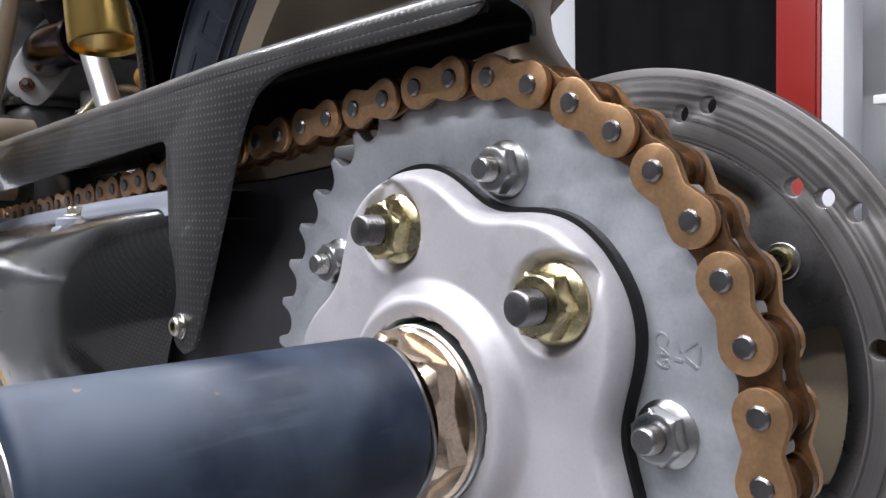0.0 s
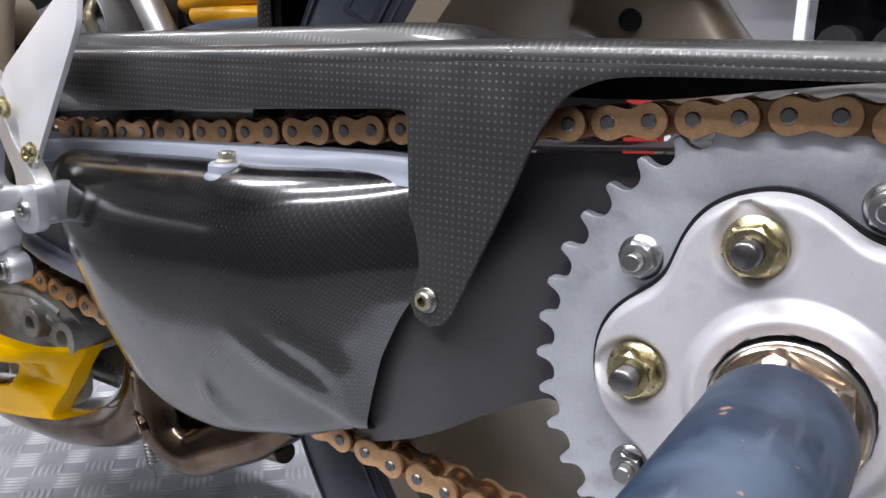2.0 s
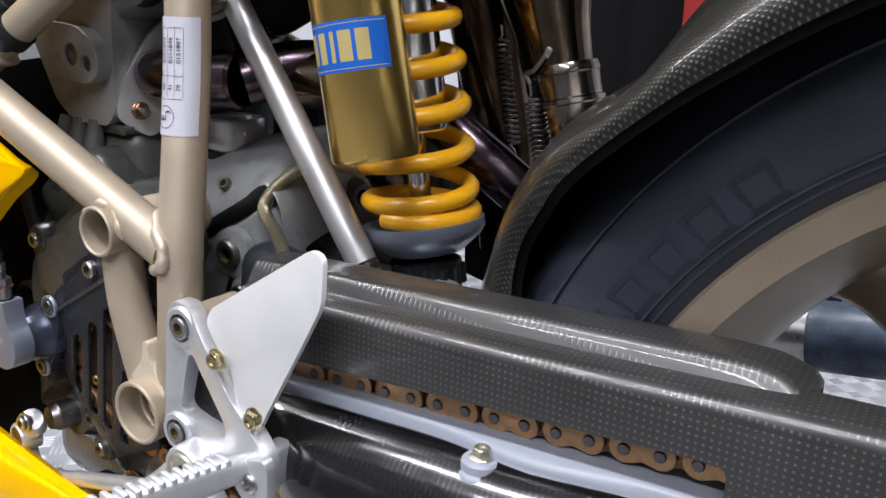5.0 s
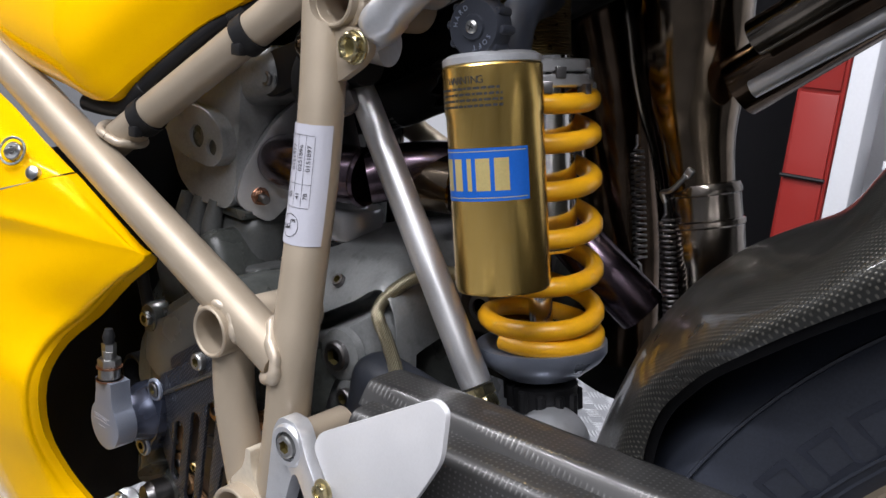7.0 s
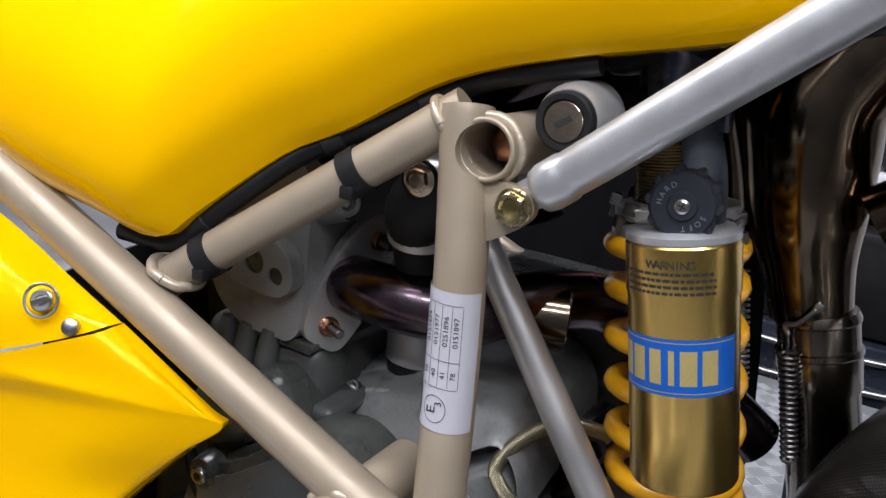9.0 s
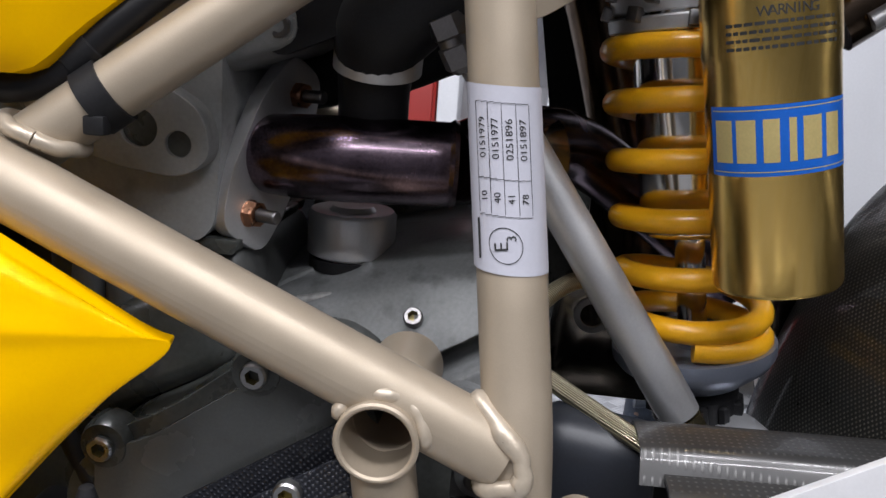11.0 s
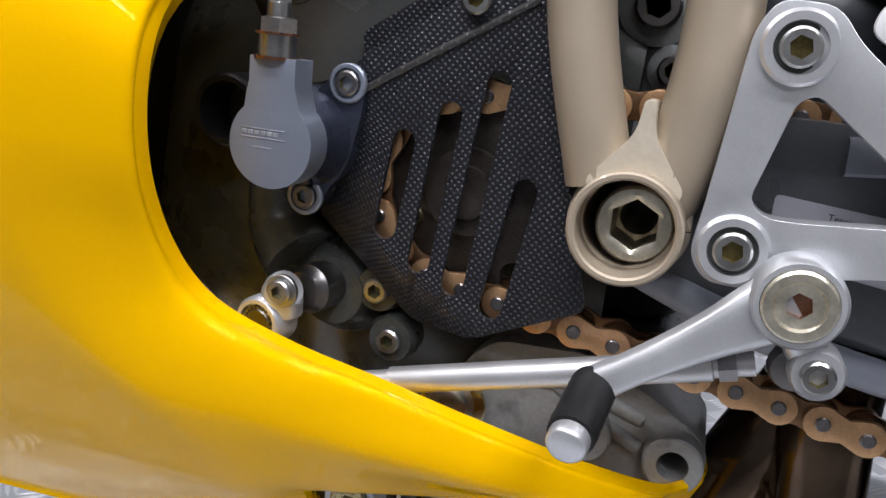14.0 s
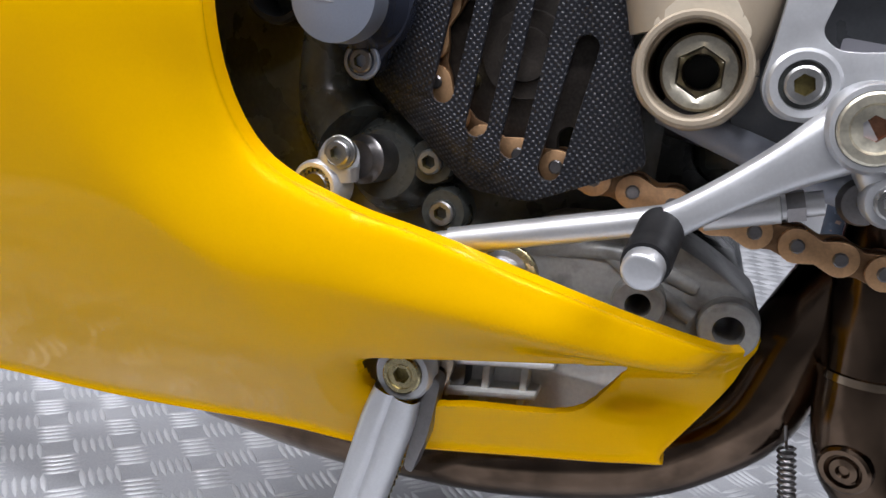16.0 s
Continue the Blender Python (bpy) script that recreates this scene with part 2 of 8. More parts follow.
DISC = worn("brake_disc_steel", (0.33, 0.33, 0.33), 0.30, 1.0, spread=0.15, blot=30, depth=0.0)
PAPER = worn("silver_label", (0.43, 0.43, 0.48), 0.4, spread=0.03, depth=0.0)
INK = worn("label_ink", (0.03, 0.03, 0.03), 0.5, spread=0.1, depth=0.0, spec=0.3)
BLUE_INK = worn("blue_decal", (0.008, 0.10, 0.45), 0.35, spread=0.08, depth=0.0)
GOLD_INK = worn("gold_decal", (0.60, 0.48, 0.20), 0.35, 0.4, spread=0.08, depth=0.0)
TYRE_MARK = worn("raised_tyre_mark", (0.028, 0.032, 0.045), 0.45, spread=0.2, depth=0.0001, spec=0.3)


def ringed(name, colour, rough, axis_y, axis_z, freq):
    """Metal turned or worn in rings round the wheel axle."""
    m = Mat(name, colour, rough, 0.8)
    sep = m.node("ShaderNodeSeparateXYZ")
    m.link(m.co, sep.inputs[0])
    z = m.math("SUBTRACT", sep.outputs[2], v=axis_z)
    r = m.math("SQRT", m.math("ADD", m.math("MULTIPLY", sep.outputs[0], sep.outputs[0]), m.math("MULTIPLY", z, z)))
    n = m.node("ShaderNodeTexNoise", Scale=1.0, Detail=3.0)
    n.noise_dimensions = "1D"
    m.link(m.math("MULTIPLY", r, v=freq), n.inputs["W"])
    m.paint(m.mix(m.span(n.outputs["Fac"], 0.35, 0.65), shade(colour, 0.82), shade(colour, 1.14)))
    m.gloss(m.span(n.outputs["Fac"], 0.3, 0.7, rough * 0.7, rough * 1.4))
    m.bump(n.outputs["Fac"], 0.2, 0.0001)
    return m.m


DISC_RINGS = ringed("worn_brake_disc", (0.36, 0.345, 0.335), 0.38, 0, 0.381, 500)


def brushed_gold():
    m = Mat("gold_anodised", (0.86, 0.58, 0.16), 0.24, 1.0)
    n = m.noise(30, 2, (30, 30, 0.06))
    m.paint(m.mix(m.span(n, 0.3, 0.7), (0.85, 0.57, 0.16), (0.92, 0.64, 0.21)))
    m.gloss(m.span(n, 0.3, 0.7, 0.235, 0.26))
    return m.m


GOLD = brushed_gold()


def chipped():
    m = Mat("chipped_stand_paint", (0.03, 0.042, 0.062), 0.5, 0.0, 0.0)
    c = m.mix(m.span(m.noise(34, 7), 0.42, 0.60), (0.009, 0.018, 0.038), (0.034, 0.052, 0.082))
    c = m.mix(m.span(m.noise(160, 3, (1, 0.12, 1)), 0.62, 0.70, 0, 0.5), c, (0.060, 0.078, 0.105))
    chip = m.span(m.noise(55, 5), 0.685, 0.70)
    m.paint(m.mix(chip, c, (0.20, 0.12, 0.08)))
    m.gloss(m.span(m.noise(25, 5), 0.35, 0.65, 0.34, 0.66))
    m.bump(chip, -0.6, 0.0006)
    return m.m


STAND_BLUE = chipped()

# ---- building tools ----
AX, AZ = 0.0, 0.381          # rear axle, x and z
HZ = AZ + 0.0015             # middle of the hub cover


def finish(bm, name, material, angle=38.0):
    me = bpy.data.meshes.new(name)
    bmesh.ops.recalc_face_normals(bm, faces=bm.faces)
    bm.to_mesh(me)
    bm.free()
    me.materials.append(material)
    me.shade_smooth()
    me.set_sharp_from_angle(angle=radians(angle))
    return me


def thing(name, base, label, category, group="", kind=""):
    ob = new(name)
    ob.empty_display_size = 0.01
    ob.location = base
    ob["base"] = tuple(base)
    return tagged(ob, label, category, group, kind)


def part(name, bm, material, parent=None, label="", angle=38.0):
    """Links a bmesh, built in world places, as one mesh object under a thing or part."""
    me = bm if isinstance(bm, bpy.types.Mesh) else finish(bm, name, material, angle)
    ob = new(name, me)
    if parent is not None:
        ob.parent = parent
        top = parent
        while top.parent is not None:
            top = top.parent
        if parent is top and top.type == "EMPTY":
            ob.matrix_parent_inverse = Matrix.Translation(-Vector(top.location))
    if label:
        ob["label"] = label
    return ob


def single(name, bm, material, label, category, kind="", angle=38.0):
    return tagged(part(name, bm, material, None, "", angle), label, category, "", kind)


def spline(pts, n=6, closed=False):
    """Catmull-Rom through the points."""
    P = [Vector(p) for p in pts]
    m, out = len(P), []
    for i in range(m if closed else m - 1):
        a, b, c, d = (P[j % m] if closed else P[min(max(j, 0), m - 1)] for j in (i - 1, i, i + 1, i + 2))
        for k in range(n):
            t = k / n
            out.append(0.5 * ((2 * b) + (c - a) * t + (2 * a - 5 * b + 4 * c - d) * t * t + (3 * b - a - 3 * c + d) * t ** 3))
    if not closed:
        out.append(P[-1].copy())
    return out


def grid_bm(rows, close_u=False, close_v=False, bm=None):
    """Quads over rows of points."""
    bm = bm or bmesh.new()
    V = [[bm.verts.new(p) for p in r] for r in rows]
    nu, nv = len(V), len(V[0])
    for i in range(nu if close_u else nu - 1):
        for j in range(nv if close_v else nv - 1):
            q = (V[i][j], V[i][(j + 1) % nv], V[(i + 1) % nu][(j + 1) % nv], V[(i + 1) % nu][j])
            bm.faces.new(q)
    return bm


def surf(ctrl, nu=5, nv=5, thick=0.0, bm=None):
    """A smooth sheet through a net of control points; thick pads it away along its normals."""
    cols = [spline(r, nv) for r in ctrl]
    rows = list(zip(*[spline(c, nu) for c in zip(*cols)]))
    bm2 = grid_bm(rows)
    if thick:
        bmesh.ops.recalc_face_normals(bm2, faces=bm2.faces)
        bmesh.ops.solidify(bm2, geom=bm2.faces[:], thickness=thick)
    if bm is None:
        return bm2
    return join(bm, bm2)


def join(a, b):
    me = bpy.data.meshes.new("join")
    b.to_mesh(me)
    b.free()
    a.from_mesh(me)
    bpy.data.meshes.remove(me)
    return a


def axes(d):
    d = Vector(d).normalized()
    side = d.cross(Vector((0, 0, 1)))
    if side.length < 0.01:
        side = Vector((1, 0, 0))
    side.normalize()
    return d, side, side.cross(d)


def lathe(base, d, prof, seg=32, bm=None, spin=0.0, cap=True):
    """Rings along d from base: (distance, radius) or (distance, radius, 'hex')."""
    bm = bm or bmesh.new()
    d, s, u = axes(d)
    base = Vector(base)
    rings = []
    for a, r, *k in prof:
        ring = []
        for i in range(seg):
            th = 2 * math.pi * i / seg + spin
            rr = r
            if k:
                q = (th - spin) % (math.pi / 3) - math.pi / 6
                rr = r * math.cos(math.pi / 6) / math.cos(q)
            ring.append(bm.verts.new(base + d * a + (s * math.cos(th) + u * math.sin(th)) * rr))
        rings.append(ring)
    for A, B in zip(rings, rings[1:]):
        for i in range(seg):
            bm.faces.new((A[i], A[(i + 1) % seg], B[(i + 1) % seg], B[i]))
    if cap:
        bm.faces.new(rings[0])
        bm.faces.new(rings[-1][::-1])
    return bm


def tube(pts, r, seg=18, n=6, bm=None, cap=True, smooth=True):
    """A round bar swept along a smooth line; r is one radius or one for each point."""
    rr = list(r) if isinstance(r, (list, tuple)) else [r] * len(pts)
    if smooth and len(pts) > 2:
        P = spline(pts, n)
        R = [v[0] for v in spline([(q, 0, 0) for q in rr], n)]
    else:
        P, R = [Vector(p) for p in pts], rr
    bm = bm or bmesh.new()
    t0 = (P[1] - P[0]).normalized()
    _, s, u = axes(t0)
    rings = []
    for i, p in enumerate(P):
        t = (P[min(i + 1, len(P) - 1)] - P[max(i - 1, 0)]).normalized()
        s = (s - t * s.dot(t)).normalized()
        u = s.cross(t)
        rings.append([bm.verts.new(p + (s * math.cos(a) + u * math.sin(a)) * R[i]) for a in (2 * math.pi * k / seg for k in range(seg))])
    for A, B in zip(rings, rings[1:]):
        for i in range(seg):
            bm.faces.new((A[i], A[(i + 1) % seg], B[(i + 1) % seg], B[i]))
    if cap:
        bm.faces.new(rings[0])
        bm.faces.new(rings[-1][::-1])
    return bm


def hollow(base, d, r, wall, length, seg=36, lip=0.0008):
    """An open pipe with a rounded rim and a bottom deep inside."""
    return lathe(base, d, [(length, r), (lip, r), (0, r - lip), (0, r - wall + lip), (lip, r - wall), (length * 0.98, r - wall)], seg)


def box(c, size, bev=0.0, rot=(0, 0, 0), bm=None, seg=2):
    b = bmesh.new()
    bmesh.ops.create_cube(b, size=1.0)
    bmesh.ops.scale(b, vec=size, verts=b.verts)
    if bev:
        bmesh.ops.bevel(b, geom=b.edges[:], offset=bev, segments=seg, profile=0.5, affect="EDGES")
    bmesh.ops.transform(b, matrix=pose(*c, *rot), verts=b.verts)
    return join(bm, b) if bm else b


def plate(outline, y0, y1, holes=(), bev=0.0, seg=2, warp=None):
    """A flat sheet in the x-z plane from y0 (near) to y1, with holes and softened near edges; warp(x, z) shifts it in y."""
    bm = bmesh.new()
    edges = []
    for loop in (outline, *holes):
        V = [bm.verts.new((p[0], y0, p[1])) for p in loop]
        edges += [bm.edges.new((V[i], V[(i + 1) % len(V)])) for i in range(len(V))]
    bmesh.ops.triangle_fill(bm, edges=edges, use_beauty=True, use_dissolve=False, normal=(0, -1, 0))
    rim = set(edges)
    out = bmesh.ops.extrude_face_region(bm, geom=bm.faces[:], use_keep_orig=True)
    bmesh.ops.translate(bm, vec=(0, y1 - y0, 0), verts=[g for g in out["geom"] if isinstance(g, bmesh.types.BMVert)])
    bmesh.ops.recalc_face_normals(bm, faces=bm.faces)
    if bev:
        bmesh.ops.bevel(bm, geom=[e for e in rim if e.is_valid], offset=bev, segments=seg, profile=0.5, affect="EDGES", clamp_overlap=True)
    if warp:
        for v in bm.verts:
            v.co.y += warp(v.co.x, v.co.z)
    return bm


def circle(cx, cz, r, n=24, a0=0.0, a1=360.0):
    return [(cx + r * math.cos(radians(a0 + (a1 - a0) * i / n)), cz + r * math.sin(radians(a0 + (a1 - a0) * i / n))) for i in range(n)]


def curve2(pts, n=5, closed=True):
    return [(p.x, p.y) for p in spline([(a, b, 0) for a, b in pts], n, closed)]


def rounded(pts, r, n=5):
    """A polygon in the plane with every corner rounded by up to r."""
    out, m = [], len(pts)
    for i in range(m):
        a, b, c = (Vector((*pts[(i + k) % m], 0)) for k in (-1, 0, 1))
        u, v = a - b, c - b
        k = min(r, u.length * 0.45, v.length * 0.45)
        p, q = b + u.normalized() * k, b + v.normalized() * k
        for j in range(n + 1):
            t = j / n
            w = p.lerp(b, t).lerp(b.lerp(q, t), t)
            out.append((w.x, w.y))
    return out


def slot(ax_, az_, bx, bz, r, n=8):
    """A long hole with round ends."""
    th = math.degrees(math.atan2(bz - az_, bx - ax_))
    return circle(bx, bz, r, n, th - 90, th + 90) + [(bx - r * math.sin(radians(th)), bz + r * math.cos(radians(th)))] + \
        circle(ax_, az_, r, n, th + 90, th + 270) + [(ax_ + r * math.sin(radians(th)), az_ - r * math.cos(radians(th)))]


def thread(a0, a1, r, pitch=0.0011):
    n = max(2, int((a1 - a0) / pitch))
    out = []
    for i in range(n):
        z = a0 + (a1 - a0) * i / n
        out += [(z, r * 0.93), (z + (a1 - a0) / n * 0.5, r)]
    return out + [(a1, r * 0.93), (a1 + 0.0004, r * 0.8)]


def socket_bolt(parent, c, r, h=0.006, d=(0, -1, 0), material=None, washer=True, name="bolt", label=""):
    """A socket-head bolt whose head stands h out of c along d."""
    mat = material or STEEL
    prof = [(-0.004, r * 0.7), (0, r * 0.7), (0, r), (h * 0.8, r), (h, r * 0.86), (h, r * 0.58, "hex"), (h * 0.1, r * 0.55, "hex")]
    bm = lathe(c, d, prof, 24, spin=0.3)
    dn = Vector(d).normalized()
    for f in bm.faces:
        q = f.calc_center_median() - Vector(c)
        a = q.dot(dn)
        f.material_index = 1 if 0 < a < h * 0.95 and (q - dn * a).length < r * 0.66 else 0
    b = part(name, bm, mat, parent, label, 30)
    b.data.materials.append(SOCKET)
    if washer:
        w = Vector(c) + Vector(d).normalized() * 0.0002
        part("washer", lathe(w, d, [(-0.001, r * 1.35), (0.0006, r * 1.35), (0.0009, r * 1.28), (0.0009, r * 0.9)], 24), STEEL, b)
    return b


def recess_bolt(parent, c, d, prof, hole_r, material, name="bolt", label="", seg=36):
    """A turned bolt whose recess, inside hole_r at the end of its profile, is grimy."""
    bm = lathe(c, d, prof, seg, spin=0.3)
    dn = Vector(d).normalized()
    low = prof[-1][0] - 0.0002
    for f in bm.faces:
        q = f.calc_center_median() - Vector(c)
        a = q.dot(dn)
        f.material_index = 1 if low < a < prof[-2][0] - 0.00002 and (q - dn * a).length < hole_r else 0
    b = part(name, bm, material, parent, label, 30)
    b.data.materials.append(SOCKET)
    return b


def hex_nut(parent, c, r, h, stud, d=(0, -1, 0), material=None, stud_material=None, flange=0.0, spin=0.2, name="nut"):
    """A nut on its stud, standing on c along d."""
    mat = material or STEEL
    prof = []
    if flange:
        prof = [(0, flange), (h * 0.12, flange), (h * 0.2, flange * 0.93), (h * 0.3, r, "hex")]
    else:
        prof = [(0, r * 0.98), (h * 0.06, r, "hex")]
    prof += [(h * 0.86, r, "hex"), (h * 0.97, r * 0.86), (h, r * 0.8), (h, r * 0.52), (h * 0.8, r * 0.5)]
    n = part(name, lathe(c, d, prof, 36, spin=spin), mat, parent, "", 25)
    if stud:
        part("stud", lathe(c, d, thread(h * 0.5, stud, r * 0.5), 20), stud_material or STEEL, n)
    return n


def word(text, size, m, material, parent, name="lettering", depth=0.0001, align="CENTER", squeeze=1.0):
    """Raised letters from the built-in font, laid by the matrix m (x along the line, y up)."""
    cu = bpy.data.curves.new(name, "FONT")
    cu.body, cu.size, cu.extrude, cu.align_x, cu.align_y, cu.resolution_u = text, size, depth, align, "CENTER", 3
    tmp = new(name, cu)
    me = bpy.data.meshes.new_from_object(tmp.evaluated_get(bpy.context.evaluated_depsgraph_get()))
    bpy.data.objects.remove(tmp)
    bpy.data.curves.remove(cu)
    me.transform(m @ Matrix.Diagonal((squeeze, 1, 1, 1)))
    me.materials.clear()
    me.materials.append(material)
    return part(name, me, material, parent)


def facing(x, y, z, tilt=0.0, lean=0.0, turn=0.0):
    """A matrix for flat things that face -y: local x to +x, local y up."""
    return Matrix.Translation((x, y, z)) @ Euler((radians(90 + lean), 0, radians(turn))).to_matrix().to_4x4() @ Matrix.Rotation(radians(tilt), 4, "Z")


def lerp_tab(tab, x):
    if x <= tab[0][0]:
        return tab[0][1]
    for (a, p), (b, q) in zip(tab, tab[1:]):
        if x <= b:
            return p + (q - p) * (x - a) / (b - a)
    return tab[-1][1]

# ---- the workshop ----
single("floor", box((-0.6, 0.03, -0.65), (7.0, 5.3, 0.1)), SHOP_FLOOR, "dark concrete workshop floor", "floor", "structure")
single("lift_platform", box((-0.6, 0.61, -0.01), (4.4, 1.78, 0.136), 0.004), FLOOR_MAT, "aluminium tread plate lift platform under the motorcycle", "platform", "structure")
single("lift_base", box((-0.6, 0.45, -0.34), (1.6, 0.9, 0.522), 0.01), BLACK, "black steel base of the lift platform", "lift base", "structure")


def tread_bars():
    """Raised lozenge bars of the tread plate, in groups of five that turn by turns."""
    verts, faces = [], []
    pitch = 0.036
    for i in range(-42, 12):
        for j in range(-7, 41):
            turn = radians(45 if (i + j) % 2 else -45)
            c, s = math.cos(turn), math.sin(turn)
            for k in range(-2, 3):
                cx, cy = i * pitch - k * 0.0062 * s, j * pitch + k * 0.0062 * c
                n = len(verts)
                for lx, ly, h in ((-0.0145, 0, 0), (-0.006, -0.0022, 0), (0.006, -0.0022, 0), (0.0145, 0, 0), (0.006, 0.0022, 0), (-0.006, 0.0022, 0), (-0.009, 0, 0.0014), (0.009, 0, 0.0014)):
                    verts.append((cx + lx * c - ly * s, cy + lx * s + ly * c, 0.058 + h))
                for f in ((0, 1, 6), (1, 2, 7, 6), (2, 3, 7), (3, 4, 7), (4, 5, 6, 7), (5, 0, 6)):
                    faces.append(tuple(n + q for q in f))
    me = bpy.data.meshes.new("tread_bars")
    me.from_pydata(verts, [], faces)
    me.materials.append(TREAD)
    me.shade_smooth()
    return tagged(new("tread_bars", me), "raised bars of the aluminium tread plate", "tread pattern", "", "stuff")


tread_bars()
single("wall_back", box((-0.6, 2.66, 1.0), (7.0, 0.12, 3.4)), WALL_MAT, "white painted workshop wall", "wall", "structure")
single("wall_front", box((-0.6, -2.6, 1.0), (7.0, 0.12, 3.4)), DARK_WALL, "dark grey painted workshop wall", "wall", "structure")
single("wall_left", box((-4.0, 0.03, 1.0), (0.12, 5.14, 3.4)), DIM_WALL, "pale grey painted workshop wall", "wall", "structure")
single("wall_right", box((2.84, 0.03, 1.0), (0.12, 5.14, 3.4)), DARK_WALL, "dark grey painted workshop wall", "wall", "structure")
single("ceiling", box((-0.6, 0.03, 2.76), (7.0, 5.3, 0.1)), DIM_WALL, "pale grey painted workshop ceiling", "ceiling", "structure")


def cabinet(x0, x1, z1, y, material, label, drawers):
    cx = (x0 + x1) / 2
    c = thing("tool_cabinet", (cx, y + 0.15, -0.6), label, "cabinet")
    part("body", box((cx, y + 0.16, z1 / 2 - 0.6), (x1 - x0, 0.3, z1), 0.006), material, c)
    h = z1 / drawers
    for i in range(drawers):
        d = part("drawer", box((cx, y + 0.007, h * (i + 0.5) - 0.6), (x1 - x0 - 0.02, 0.014, h - 0.012), 0.003), material, c)
        part("handle", tube([(cx - 0.06, y - 0.008, h * (i + 0.8) - 0.6), (cx + 0.06, y - 0.008, h * (i + 0.8) - 0.6)], 0.006, 8, smooth=False), BLACK, d, "black bar handle")
    return c


cabinet(-0.894, -0.768, 2.4, 2.16, RED, "tall narrow red steel tool cabinet", 2)
single("curtain", surf([[(-1.85 + 0.088 * i, 2.50 + 0.02 * math.sin(i * 2.1), z) for i in range(13)] for z in (-0.59, 0.5, 2.6)], 3, 3, 0.004), SHADOW_BLACK, "black hanging curtain at the back wall", "curtain")
single("curtain", surf([[(-0.44 + 0.045 * i, 2.50 + 0.02 * math.sin(i * 1.7), z) for i in range(7)] for z in (-0.59, 0.5, 1.8)], 3, 3, 0.004), SHADOW_BLACK, "black hanging curtain beside a white shelf rack", "curtain")
single("post", box((-0.7325, 2.23, 0.9), (0.062, 0.14, 3.0), 0.008), WALL_MAT, "white square steel post", "post")


def shelf():
    s = thing("shelf_rack", (-0.1, 2.4, -0.6), "white metal shelf rack with dark rolls", "shelf")
    for z in (0.42, 0.74, 1.15):
        part("shelf_board", box((-0.21, 2.40, z), (0.88, 0.36, 0.025), 0.004), WALL_MAT, s)
    for x in (-0.43, 0.22):
        part("upright", box((x, 2.23, 0.30), (0.03, 0.03, 1.8), 0.003), WALL_MAT, s)


shelf()
for x, z, r in ((-0.34, 0.49, 0.055), (-0.2, 0.49, 0.055), (-0.06, 0.49, 0.055), (-0.32, 0.8025, 0.05), (-0.15, 0.8075, 0.055), (0.02, 0.7975, 0.045)):
    single("roll", lathe((x, 2.26, z), (0, 1, 0), [(0, r * 0.35), (0, r * 0.95), (0.008, r), (0.19, r), (0.2, r * 0.95), (0.2, r * 0.35)], 24), RUBBER, "dark rubber roll lying on the white shelf", "roll")


def trolley():
    t = thing("workshop_trolley", (-0.47, 2.1, -0.6), "dark workshop trolley with chromed rails beside the white post", "trolley")
    part("base", box((-0.47, 2.115, -0.29), (0.54, 0.15, 0.60), 0.012), DARK_ANODISED, t)
    part("cabinet_back", box((-0.40, 2.125, 0.16), (0.36, 0.12, 0.28), 0.012), BLACK, t, "black upper case")
    for z, bow in ((-0.015, 0.02), (-0.10, 0.035), (-0.22, 0.02)):
        part("rail", tube([(-0.73, 2.03, z), (-0.60, 2.03 - bow, z - 0.012), (-0.45, 2.03 - bow, z - 0.016), (-0.22, 2.03, z - 0.01)], 0.009, 12), STEEL, t, "chromed rail")
    for x in (-0.62, -0.50, -0.33):
        part("rail_post", tube([(x, 2.03, -0.55), (x, 2.025, -0.2), (x, 2.03, 0.03)], 0.008, 10), STEEL, t, "chromed post")


trolley()


def tube_fitting(x, y):
    f = thing("tube_light_fitting", (x, y, 2.71), "white ceiling fitting of a tube light", "light")
    part("housing", box((x, y, 2.68), (1.56, 0.16, 0.06), 0.008), WALL_MAT, f)


# The added front pair gets fittings as well.
for x, y in TUBES:
    tube_fitting(x, y)

# ---- rear sprocket, hub and chain ----
TEETH, PITCH = 40, 0.015875
R_PIN = PITCH / (2 * math.sin(math.pi / TEETH))
PHASE = math.atan2(0.482 - AZ, 0.0025) - 2 * math.pi / TEETH * 0.0


def sprocket_outline(teeth, r_pin, phase, r_tip, cx, cz, roll_r=0.0053):
    out = []
    step = 2 * math.pi / teeth
    for i in range(teeth):
        a = phase + i * step
        for f, r in ((-0.5, r_tip), (-0.42, r_tip - 0.0002), (-0.365, r_pin + 0.0004), (-0.335, r_pin - 0.0015), (-0.25, r_pin - roll_r * 0.72), (-0.13, r_pin - roll_r * 0.95), (0, r_pin - roll_r), (0.13, r_pin - roll_r * 0.95), (0.25, r_pin - roll_r * 0.72), (0.335, r_pin - 0.0015), (0.365, r_pin + 0.0004), (0.42, r_tip - 0.0002)):
            out.append((cx + r * math.cos(a + f * step), cz + r * math.sin(a + f * step)))
    return out


def lobes(th, base, amp):
    c = math.cos(5 * (th - radians(36.8)))
    return base + amp * c - amp * 0.16 * math.cos(10 * (th - radians(36.8)))


